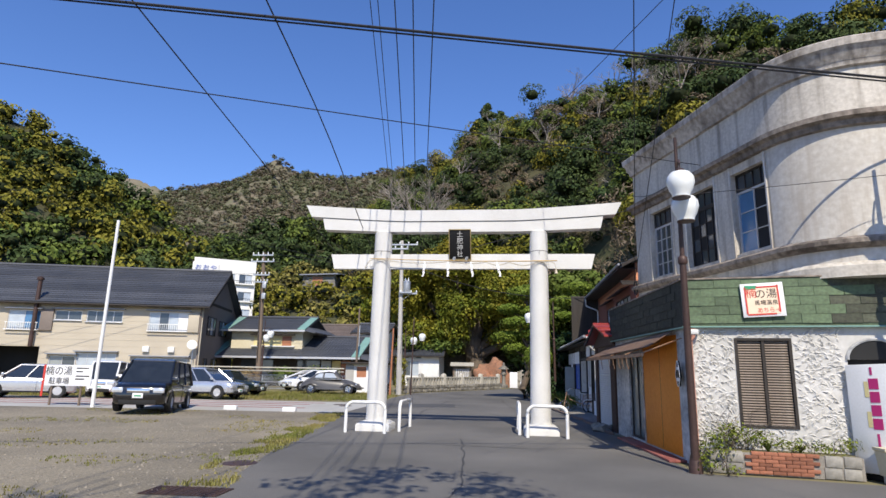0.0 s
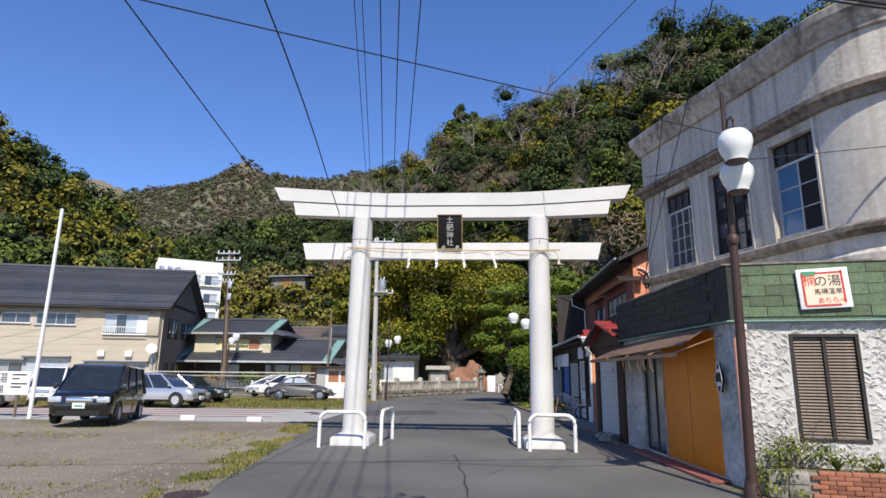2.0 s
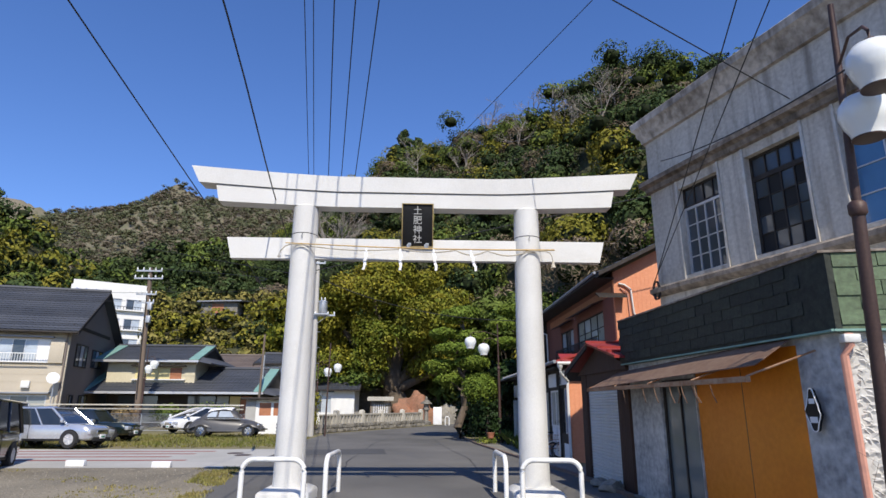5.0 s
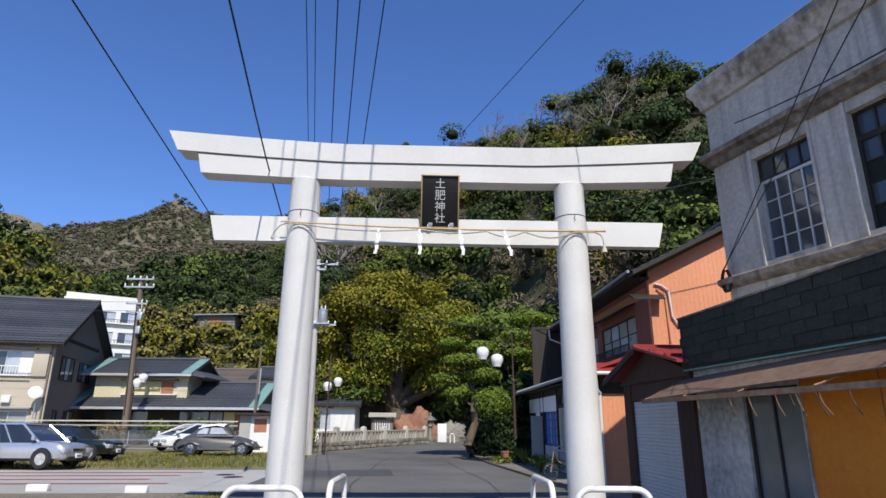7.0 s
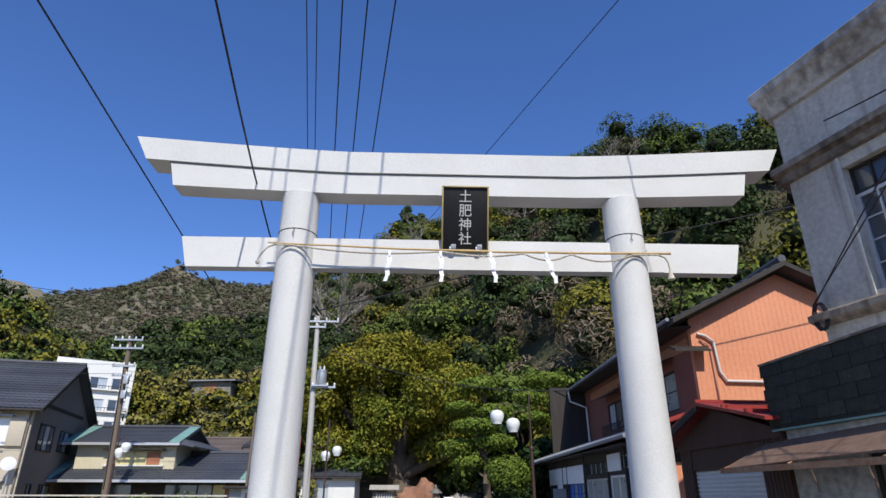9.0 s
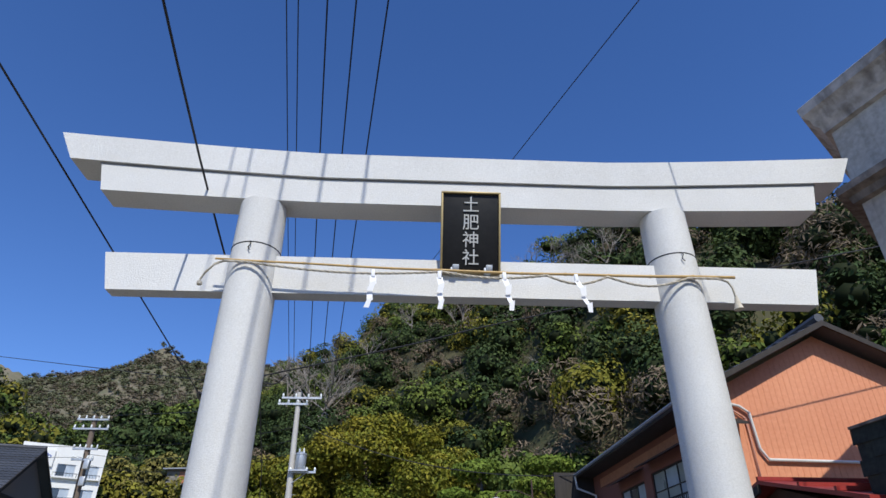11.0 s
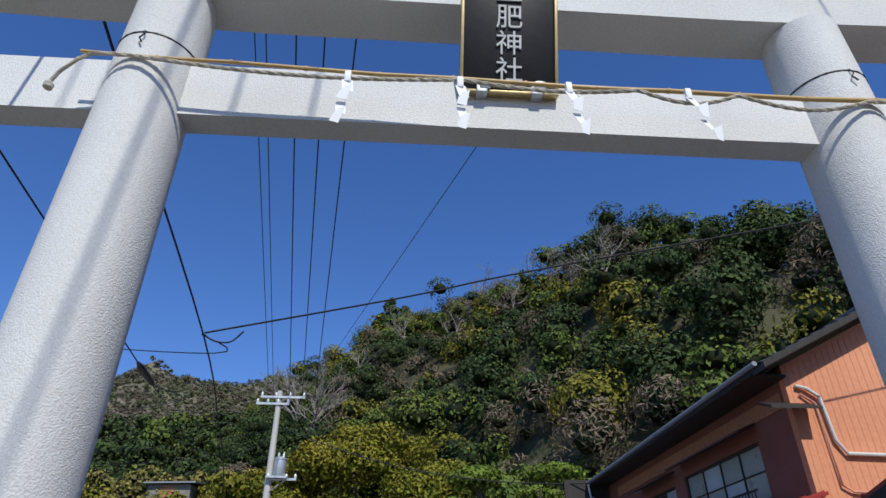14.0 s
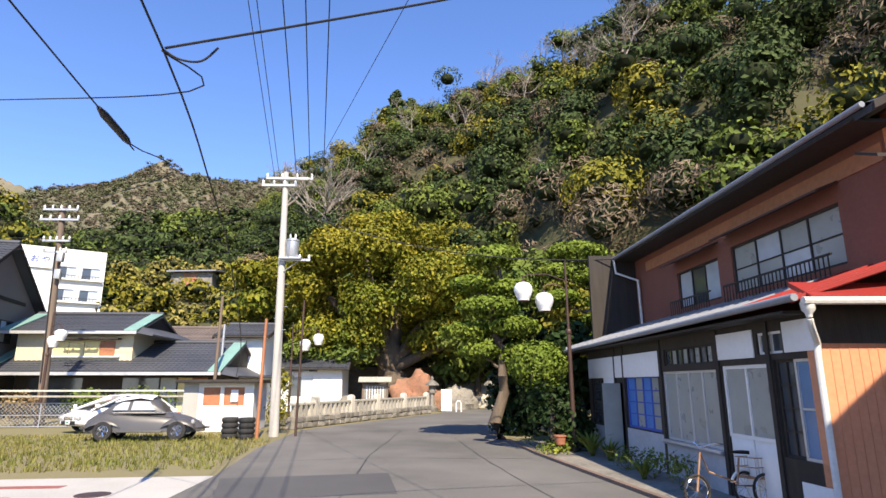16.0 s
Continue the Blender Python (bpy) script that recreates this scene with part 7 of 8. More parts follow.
def build_camphor():
    t = thing("camphor_tree", (-3.4, 64, 0), "huge old camphor tree with yellow-green leaves and massive trunk", "tree")
    bm = bmesh.new()
    for k, (b, r0, r1) in enumerate((((-0.5, 0, 5), 1.5, 0.9), ((-5.5, -1, 9), 0.6, 0.25), ((4, -1, 9), 0.65, 0.25), ((0, 1, 13), 0.8, 0.25), ((-8, 1, 7), 0.45, 0.2), ((5.5, -2, 5.5), 0.5, 0.2), ((-2.5, -2, 12), 0.5, 0.2))):
        a = (0, 0, -0.1) if k == 0 else (-0.4, 0, 3.2)
        p, r = limb(a, b, r0, r1, 50 + k)
        bm_tube(p, r, 12, bm)
    part("trunk", bm, M["bark"], t)
    rng = np.random.default_rng(8)
    blobs = []
    for _ in range(62):
        a, u = rng.uniform(0, 6.28), rng.uniform(0, 1)
        zz = 4.5 + 10.5 * u
        rr = 9.5 * math.sqrt(max(0.05, 1 - ((zz - 7) / 9.0) ** 2)) * rng.uniform(0.45, 1.0)
        s = rng.uniform(1.5, 2.7)
        blobs.append((-1.6 + rr * math.cos(a), rr * 0.55 * math.sin(a), zz, s, s, s * 0.75))
    part("crown", crown_mesh("crown", blobs, 115, 0.17, L_CAMPHOR, 9, 0.6), None, t, kind="stuff")
    low = [(-8.5 + 1.5 * k + rng.normal() * 0.4, -3 + rng.normal() * 0.5, 4.2 + rng.normal() * 0.5, 1.3, 1.2, 0.9) for k in range(5)] + [(4.5 + 1.2 * k, -3, 5.0 + rng.normal() * 0.4, 1.3, 1.2, 1.0) for k in range(3)]
    part("lower_crown", crown_mesh("lower_crown", low, 70, 0.22, L_MID, 10, 0.6), None, t, kind="stuff")


build_camphor()


def leafy_tree(name, x, y, h, r, seed, leaf_mat, label, leaf=0.25, per=55, low=0.35, bark="bark", n=16):
    rng = np.random.default_rng(seed)
    t = thing(name, (x, y, 0), label, "tree")
    bm = bmesh.new()
    p, rr = limb((0, 0, -0.1), (rng.normal() * 0.3, 0, h * 0.75), 0.05 * h ** 0.8, 0.05, seed)
    bm_tube(p, rr, 10, bm)
    blobs = []
    for k in range(n):
        a, u = rng.uniform(0, 6.28), rng.uniform(low, 1.0)
        q = r * math.sqrt(max(0.08, 1 - (2 * (u - low) / (1 - low) - 0.8) ** 2 / 1.6)) * rng.uniform(0.2, 0.85)
        s = r * rng.uniform(0.32, 0.5)
        b = (q * math.cos(a), q * math.sin(a), h * u - s * 0.4)
        blobs.append((*b, s, s, s * 0.75))
        if k % 3 == 0:
            p, rr = limb((0, 0, h * low * 0.8), b, 0.07, 0.02, seed + k)
            bm_tube(p, rr, 6, bm)
    part("trunk", bm, M[bark], t)
    part("crown", crown_mesh("crown", blobs, per, leaf, leaf_mat, seed + 1, 0.55), None, t, kind="stuff")


for k, (x, y, h, r, lm) in enumerate(((-16, 70, 13, 4.5, L_CAMPHOR), (-12.5, 68, 11, 4, L_MID), (3.6, 66, 10.5, 4.0, L_MID), (9.5, 58, 9.5, 3.8, L_OLIVE), (13.5, 50, 9.5, 4.0, L_MID), (14, 42, 9, 4, L_DARK), (7.6, 62, 12, 4.2, L_MID), (-1.5, 73, 17, 4.6, L_CAMPHOR), (-9.0, 74, 15.5, 4.6, L_OLIVE), (17, 36, 9, 4, L_MID))):
    leafy_tree("broadleaf_tree", x, y, h, r, 60 + k * 7, lm, "leafy evergreen tree at the foot of the hillside", 0.3, 42)


def pruned_tree(x, y, pads, seed, label, trunk_top, trunk_r=0.16, lean=(0, 0)):
    t = thing("pruned_tree", (x, y, 0), label, "tree")
    bm = bmesh.new()
    p, rr = limb((0, 0, -0.1), (lean[0], lean[1], trunk_top), trunk_r, 0.07, seed, 8, 0.2)
    bm_tube(p, rr, 10, bm)
    for k, b in enumerate(pads):
        q, r2 = limb((lean[0] * b[2] / trunk_top * 0.8, lean[1] * b[2] / trunk_top, max(0.8, b[2] - 0.6)), (b[0], b[1], b[2] - b[5] * 0.3), 0.06, 0.025, seed + k, 5)
        bm_tube(q, r2, 6, bm)
    part("trunk", bm, M["bark"], t)
    for k, b in enumerate(pads):
        # pads below 1.6 take the leaves with shade painted in
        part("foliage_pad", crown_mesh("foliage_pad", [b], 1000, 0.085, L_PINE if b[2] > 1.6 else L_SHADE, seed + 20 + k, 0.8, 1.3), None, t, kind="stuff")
    return t


pruned_tree(5.0, 38.3, [(-0.6, 0, 7.1, 1.15, 1.0, 0.42), (0.35, -0.4, 6.0, 1.2, 1.0, 0.42), (-1.4, -0.3, 5.2, 0.8, 0.8, 0.35), (0.3, -0.6, 5.0, 0.75, 0.7, 0.28), (0.3, -0.6, 4.35, 0.95, 0.8, 0.32), (-1.6, -0.4, 6.2, 0.7, 0.7, 0.35), (0.1, -0.5, 3.6, 0.9, 0.8, 0.3)], 71, "cloud-pruned evergreen with flat layered foliage pads", 6.8)
pruned_tree(1.05, 37.2, [(-0.3, 0, 6.6, 0.9, 0.9, 0.4), (-1.0, 0.2, 5.6, 0.8, 0.8, 0.35), (0.5, 0.1, 5.4, 0.9, 0.8, 0.4), (-0.4, -0.2, 4.7, 1.1, 0.9, 0.4), (-1.2, 0.3, 3.8, 0.9, 0.8, 0.4), (0.5, 0, 4.0, 1.0, 0.8, 0.4), (-0.7, 0.2, 3.1, 0.8, 0.7, 0.35), (0.9, 0.3, 2.9, 0.9, 0.8, 0.6), (0.2, 0.6, 6.9, 0.8, 0.8, 0.35)], 72, "tall layered garden tree with bare lower trunk at the road edge", 6.6, 0.24)
leafy_tree("shade_tree", 3.3, 36.2, 4.2, 1.3, 73, L_SHADE, "dense evergreen behind the street lamp, shade put into its leaf colour", 0.16, 150, 0.05, n=22)
leafy_tree("shade_tree", 2.6, 39.5, 5.0, 1.6, 74, L_SHADE, "dense evergreen at the road edge, shade put into its leaf colour", 0.18, 120, 0.12, n=20)


def topiary():
    t = thing("round_topiary", (2.0, 33.6, 0), "clipped round evergreen topiary over a leafy base with painted shade", "shrub")
    part("trunk", bm_tube([(0, 0, -0.1), (0.05, 0, 1.8)], [0.09, 0.06], 8), M["bark"], t)
    part("ball", crown_mesh("ball", [(-0.3, 0, 2.45, 0.85, 0.85, 0.72)], 1500, 0.065, L_PINE, 80, 0.85), None, t, kind="stuff")
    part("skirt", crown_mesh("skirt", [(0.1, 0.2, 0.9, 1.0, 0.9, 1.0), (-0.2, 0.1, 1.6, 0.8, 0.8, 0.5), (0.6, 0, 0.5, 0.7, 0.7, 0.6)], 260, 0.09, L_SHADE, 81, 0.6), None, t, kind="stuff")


topiary()


def bare_tree(x, y, z, h, seed, label, spread=0.5, mat_key="palebark", depth=4, r=None):
    rng = np.random.default_rng(seed)
    bm = bmesh.new()

    def grow(p, d, l, rad, lev):
        q = p + d * l
        n = 3
        bend = Vector(rng.normal(size=3) * 0.12 * l)
        bm_tube([tuple(p), tuple(p.lerp(q, 0.5) + bend * 0.5), tuple(q)], [rad, rad * 0.8, rad * 0.6], 5 if lev > 1 else 7, bm)
        if lev >= depth:
            return
        for _ in range(3 if lev else 4):
            v = (d + Vector(rng.normal(size=3)) * spread).normalized()
            v.z = abs(v.z) * 0.7 + 0.25
            grow(p.lerp(q, rng.uniform(0.55, 1.0)), v.normalized(), l * rng.uniform(0.6, 0.8), rad * 0.55, lev + 1)
    grow(Vector((0, 0, -0.3)), Vector((rng.normal() * 0.08, rng.normal() * 0.08, 1)).normalized(), h * 0.36, r or h * 0.018, 0)
    t = thing("bare_tree", (x, y, z), label, "tree", "bare trees")
    part("trunk", bm, M[mat_key], t)
    return t


bare_tree(3.9, 76, 6.5, 9.5, 90, "pale bare tree fanned out on the hillside", 0.42)
bare_tree(11.5, 92, 22, 12, 91, "grey leafless tree on the wooded slope", 0.5)
bare_tree(-16.5, 112, 22, 22, 92, "large leafless tree on the ridge shoulder", 0.55, depth=5)
bare_tree(-22, 122, 28, 20, 93, "large leafless tree on the ridge shoulder", 0.55)
bare_tree(-12, 128, 40, 16, 94, "grey leafless tree on the wooded slope", 0.5)
bare_tree(8, 120, 45, 14, 95, "grey leafless tree on the wooded slope", 0.5)
bare_tree(28, 75, 30, 11, 96, "grey leafless tree on the wooded slope", 0.5)
bare_tree(40, 72, 33, 11, 97, "grey leafless tree on the wooded slope", 0.5)
bare_tree(18, 85, 25, 11, 98, "grey leafless tree on the wooded slope", 0.5)
bare_tree(-30, 140, 36, 18, 99, "large leafless tree on the ridge shoulder", 0.55)
for k, (u, v) in enumerate(((0.36, 0.8), (0.4, 0.93), (0.44, 0.62), (0.47, 0.75), (0.5, 0.9), (0.52, 0.5), (0.55, 0.82), (0.58, 0.66), (0.62, 0.86), (0.66, 0.6), (0.33, 0.9), (0.3, 0.7), (0.28, 0.95), (0.7, 0.75))):
    p = right_hill[int(v * (right_hill.shape[0] - 3)), int(u * (right_hill.shape[1] - 1))]
    bare_tree(p[0], p[1], p[2] + 2.0, 9.5 + 3.5 * math.sin(k * 2.3), 200 + k, "grey leafless tree on the wooded slope", 0.6, depth=5 if k % 2 else 4)
# tree added out of view, behind the start, only to shadow the road
shadow_tree = bare_tree(-1.7, -1.6, 0, 14.0, 120, "unseen tree with tufted crown, added to cast shadows on the road", 0.45, "bark", 4, 0.3)
# leaf tufts hang unseen overhead where their shadows reach the road
tuft_rng = np.random.default_rng(44)
part("crown", crown_mesh("crown", [(1.9 + tuft_rng.normal() * 1.1, 2.3 + tuft_rng.normal() * 1.3, 8.6 + tuft_rng.normal() * 0.7, 0.55, 0.55, 0.35) for _ in range(14)], 60, 0.12, L_MID, 45, 0.3), None, shadow_tree, kind="stuff")


def cedar(x, y, z, h, r, seed):
    rng = np.random.default_rng(seed)
    t = thing("cedar_tree", (x, y, z), "tall dark conical cedar on the ridge", "tree")
    part("trunk", bm_tube([(0, 0, -1), (0, 0, h * 0.9)], [0.4, 0.08], 8), M["bark"], t)
    blobs = []
    for k in range(26):
        u = k / 26
        q = r * (1 - u) ** 0.8
        a = rng.uniform(0, 6.28)
        blobs.append((q * 0.6 * math.cos(a), q * 0.6 * math.sin(a), h * (0.12 + 0.88 * u), 0.45 * q + 0.5, 0.45 * q + 0.5, 0.9))
    part("crown", crown_mesh("crown", blobs, 26, 0.5, L_DARK, seed, 0.5), None, t, kind="stuff")


cedar(-6.3, 153, 60, 17, 6.5, 130)
cedar(-2.5, 150, 60, 13, 5.5, 131)
cedar(-9.5, 150, 52, 14, 5.5, 132)


# ---- shrine precinct ----
def build_tamagaki():
    pts = [Vector((-7.2, 42.2, 0)), Vector((-4.7, 47.8, 0)), Vector((-0.7, 55.9, 0))]
    t = thing("stone_fence", (-7.2, 42.2, 0), "low stone shrine fence with pale posts on a rubble wall", "fence")
    inv = t.matrix_world.inverted()
    post = mesh_of("post", bm_loft([[(-w, -w, z), (w, -w, z), (w, w, z), (-w, w, z)] for w, z in ((0.09, 0.5), (0.09, 1.0), (0.0, 1.02))]), M["palestone"])
    big = mesh_of("main_post", bm_loft([[(-w, -w, z), (w, -w, z), (w, w, z), (-w, w, z)] for w, z in ((0.15, 0.45), (0.15, 1.3), (0.1, 1.36), (0.0, 1.4))]), M["palestone"])
    rng = np.random.default_rng(3)
    for a, b in zip(pts, pts[1:]):
        d = (b - a).normalized()
        L = (b - a).length
        mm = inv @ along(a, b)
        part("rubble_wall", bm_box(0, 0.04, 0, L, 0.5, 0.5), M["mortar"], t, m=mm)
        part("rail", bm_box(0, 0.17, 1.0, L, 0.37, 1.12, bev=0.02), M["palestone"], t, m=mm)
        k = 0.25
        i = 0
        while k < L:
            part("main_post" if i % 8 == 4 else "post", big if i % 8 == 4 else post, None, t, m=mm @ pose(k, 0.27, 0, 0, 0, rng.uniform(-3, 3)))
            k += 0.42
            i += 1
        x = 0.0
        while x < L - 0.1:
            for z in (0.0, 0.26):
                w = rng.uniform(0.35, 0.6)
                w = min(w, L - x)
                st = bm_box(0.01, 0, z + 0.01, w - 0.012, 0.2, z + 0.24, bev=0.035)
                for v in st.verts:
                    v.co += Vector(rng.normal(size=3) * 0.012)
                part("stone", st, M["stone"], t, m=mm @ pose(x, rng.uniform(-0.03, 0.02), 0))
            x += w
    return t


build_tamagaki()


def rock(name, x, y, z, sx, sy, sz, seed, material, label, sub=4):
    bm = bmesh.new()
    bmesh.ops.create_icosphere(bm, subdivisions=sub, radius=1)
    off = Vector((seed * 3.1, seed * 1.7, 0))
    for v in bm.verts:
        n = noise.noise(v.co * 1.4 + off) * 0.5 + abs(noise.noise(v.co * 3.5 + off)) * 0.3 + noise.noise(v.co * 8 + off) * 0.1
        v.co *= 1 + n
        v.co = Vector((v.co.x * sx, v.co.y * sy, max(-0.3, v.co.z) * sz))
    return single(name, bm, M[material], label, "rock", m=pose(x, y, z))


rock("red_boulder", -1.6, 61.5, 0.2, 1.7, 1.3, 2.1, 1, "redrock", "large red-brown boulder beneath the camphor tree")
rock("boulder", 1.6, 62.5, 0.2, 1.3, 1.0, 1.2, 2, "stone", "grey mossy boulder beside the shrine entrance")
rock("boulder", -6.6, 58.5, 0.2, 0.7, 0.6, 0.8, 3, "stone", "grey mossy boulder beside the shrine entrance", 3)
rock("boulder", -2.9, 57.4, 0.1, 0.6, 0.5, 0.7, 4, "stone", "grey mossy boulder beside the shrine entrance", 3)


def build_notice():
    t = thing("notice_board", (-5.6, 57.5, 0), "old roofed wooden notice board behind the stone fence", "notice board")
    for x in (0.1, 1.8):
        part("post", bm_box(x - 0.06, -0.06, 0, x + 0.06, 0.06, 2.1), M["brownpole"], t)
    part("panel", bm_box(0.15, -0.03, 0.7, 1.75, 0.03, 1.9), M["stone"], t)
    part("roof", bm_loft([[(-0.2, -0.45, 2.05), (2.1, -0.45, 2.05), (2.1, 0, 2.35), (-0.2, 0, 2.35)], [(-0.2, -0.45, 2.12), (2.1, -0.45, 2.12), (2.1, 0, 2.42), (-0.2, 0, 2.42)]]), M["palestone"], t)
    for k in range(7):
        part("text_bar", bm_box(0.35 + k * 0.19, -0.036, 0.85 + 0.1 * (k % 2), 0.4 + k * 0.19, -0.031, 1.75), M["paper"], t)


build_notice()
single("white_notice", bm_box(0.0, 57.6, 0.05, 0.75, 57.66, 1.55, bev=0.01), M["white_board"], "white standing notice panel by the shrine entrance", "sign")
single("hoop_bollard", bm_tube([(1.05, 57.5, -0.02), (1.05, 57.5, 0.6), (1.15, 57.5, 0.75), (1.3, 57.5, 0.75), (1.4, 57.5, 0.6), (1.4, 57.5, -0.02)], 0.05, 8), M["metalwhite"], "white hoop bollard by the shrine entrance", "bollard")


def build_stone_lantern(x, y):
    t = thing("stone_lantern", (x, y, 0), "weathered grey stone lantern on a pedestal", "stone lantern", "stone lanterns")
    for nm, pr in (("base", [(0.45, 0), (0.45, 0.25), (0.3, 0.35)]), ("shaft", [(0.2, 0.35), (0.17, 1.1), (0.2, 1.3)]), ("firebox", [(0.32, 1.3), (0.34, 1.42), (0.24, 1.45), (0.24, 1.8), (0.26, 1.82)]), ("cap", [(0.52, 1.82), (0.5, 1.9), (0.2, 2.15), (0.1, 2.2), (0.12, 2.35), (0.02, 2.5)])):
        part(nm, bm_turn(pr, 6), M["stone"], t)


build_stone_lantern(-0.6, 58.6)
build_stone_lantern(3.9, 60.5)


def build_steps():
    t = thing("stone_steps", (1.5, 64, 0), "broad stone steps climbing to the shrine between walls", "steps")
    for k in range(12):
        part("step", bm_box(0, k * 0.38, 0, 4.2, k * 0.38 + 0.42, 0.18 * (k + 1), bev=0.015), M["palestone"], t)
    for x in (-0.5, 4.2):
        part("side_wall", bm_loft([[(x, 0, 0), (x + 0.5, 0, 0), (x + 0.5, 0, 0.9), (x, 0, 0.9)], [(x, 5, 0), (x + 0.5, 5, 0), (x + 0.5, 5, 2.9), (x, 5, 2.9)]]), M["stone"], t)
    part("handrail", bm_tube([(3.9, 0, 1.0), (3.9, 4.6, 3.1)], 0.03, 8), M["galv"], t)
    for k in range(4):
        part("rail_post", bm_tube([(3.9, 0.2 + k * 1.4, 0.2 + k * 0.66), (3.9, 0.2 + k * 1.4, 1.1 + k * 0.64)], 0.025, 6), M["galv"], t)


build_steps()
single("retaining_wall", bm_box(-12, 68.8, 0, 9, 69.6, 3.4, bev=0.05), M["stone"], "mossy stone retaining wall behind the shrine yard", "wall", kind="structure")
M["kerbstone"] = mat("worn_red_kerb", (0.2, 0.13, 0.1), (0.13, 0.1, 0.08), 12, 1.5, 1.0, 0.9, 0.3)
single("kerb", sweep([(2.9, 17.0), (2.72, 21.0), (2.05, 26.5), (1.4, 32.7), (1.25, 36.6)], [(0.0, -0.02), (0.0, 0.07), (-0.12, 0.07), (-0.12, -0.02)]), M["kerbstone"], "worn red-brown kerb edging along the house fronts", "kerb", kind="structure")
sheet("forecourt", [(2.95, 17.0), (2.78, 21.0), (2.13, 26.5), (1.5, 32.7), (1.35, 36.6), (3.5, 36.6), (3.5, 17.0)], 0.012, M["stone"], "stained paving strip before the house fronts", "pavement")


# ---- planter, plants and vending machine at the corner ----
def build_planter():
    t = thing("brick_planter", shop.matrix_world @ shop_front @ pose(0.15, -0.48, 0), "low planter of red bricks and grey stone blocks", "planter")
    brick = mesh_of("brick", bm_box(0.004, 0, 0.004, 0.206, 0.09, 0.061, bev=0.005), M["brick"])
    block = mesh_of("stone_block", bm_box(0.006, -0.01, 0.004, 0.265, 0.12, 0.185, bev=0.018), M["stone"])
    part("core", bm_box(0.02, 0.02, 0, 2.38, 0.44, 0.36), M["mortar"], t)
    for r in range(6):
        for k in range(5):
            part("brick", brick, None, t, m=pose(0.58 + k * 0.21 + (0.1 if r % 2 else 0), random.uniform(-0.006, 0.006) - 0.02, 0.02 + r * 0.062, 0, random.uniform(-1, 1)))
    for r in range(2):
        for x in (0.0, 0.27, 1.78, 2.06):
            part("stone_block", block, None, t, m=pose(x + 0.02 * r, random.uniform(-0.02, 0.01), 0.0 + r * 0.19, 0, random.uniform(-1.5, 1.5)))
    for x in (-0.02, 2.3):
        part("end_wall", bm_box(x, 0.09, 0, x + 0.1, 0.46, 0.36, bev=0.02), M["stone"], t)
    part("soil", bm_box(0.1, 0.1, 0.3, 2.3, 0.45, 0.375), M["earth"], t)
    return t


planter = build_planter()
PM = planter.matrix_world
L_BUSH = leafy("planter_leaves", (0.09, 0.14, 0.02), (0.2, 0.2, 0.04), 0.45)
L_DRY = leafy("dry_leaves", (0.3, 0.24, 0.12), (0.22, 0.12, 0.06), 0.4)


def bush(name, m, blobs, leaf, material, seed, label, per=900, twigs=10):
    rng = np.random.default_rng(seed)
    t = thing(name, m, label, "plant", "planter plants")
    bm = bmesh.new()
    for k in range(twigs):
        b = blobs[k % len(blobs)]
        p, rr = limb((b[0] * 0.7, b[1], 0), (b[0] + rng.normal() * b[3] * 0.7, b[1] + rng.normal() * b[4] * 0.6, b[2] + b[5] * rng.uniform(0.2, 1.2)), 0.008, 0.003, seed + k, 5, 0.3)
        bm_tube(p, rr, 4, bm)
    part("stem", bm, M["bark"], t)
    part("foliage", crown_mesh("foliage", blobs, per, leaf, material, seed, 0.3), None, t, kind="stuff")


bush("leafy_shrub", PM @ pose(0.15, 0.15, 0.1), [(0, 0, 0.4, 0.3, 0.22, 0.3), (0.3, 0.05, 0.52, 0.34, 0.22, 0.26), (0.7, 0.05, 0.46, 0.3, 0.2, 0.22), (-0.2, -0.15, 0.16, 0.24, 0.18, 0.24), (0.1, -0.2, 0.25, 0.2, 0.1, 0.2)], 0.03, L_BUSH, 200, "straggly green and yellow shrub in the brick planter")
bush("leafy_shrub", PM @ pose(1.3, 0.2, 0.3), [(0, 0, 0.18, 0.34, 0.2, 0.17), (0.55, 0, 0.16, 0.34, 0.18, 0.15), (0.95, 0, 0.22, 0.2, 0.17, 0.18)], 0.028, L_BUSH, 201, "low green shrub in the brick planter")
bush("leafy_shrub", pose(3.45, 10.75, 0), [(0, 0, 0.15, 0.22, 0.15, 0.16), (0.35, -0.05, 0.1, 0.2, 0.12, 0.1)], 0.03, L_BUSH, 202, "weeds sprawling at the foot of the lamp post")


def dead_branches():
    rng = np.random.default_rng(9)
    t = thing("dead_vine", PM @ pose(0.35, 0.3, 0.35), "tangled bare brown vine against the white wall", "plant")
    bm = bmesh.new()
    for k in range(34):
        a = (rng.uniform(-0.2, 0.35), 0, 0)
        b = (a[0] + rng.normal() * 0.4 + 0.1, rng.uniform(0.0, 0.1), rng.uniform(0.35, 0.95))
        p, rr = limb(a, b, 0.006, 0.002, 300 + k, 6, 0.35)
        bm_tube(p, rr, 4, bm)
    part("stem", bm, M["bark"], t)
    part("foliage", crown_mesh("foliage", [(0.1, 0, 0.3, 0.45, 0.12, 0.3)], 420, 0.018, L_DRY, 310, 0.2), None, t, kind="stuff")


dead_branches()


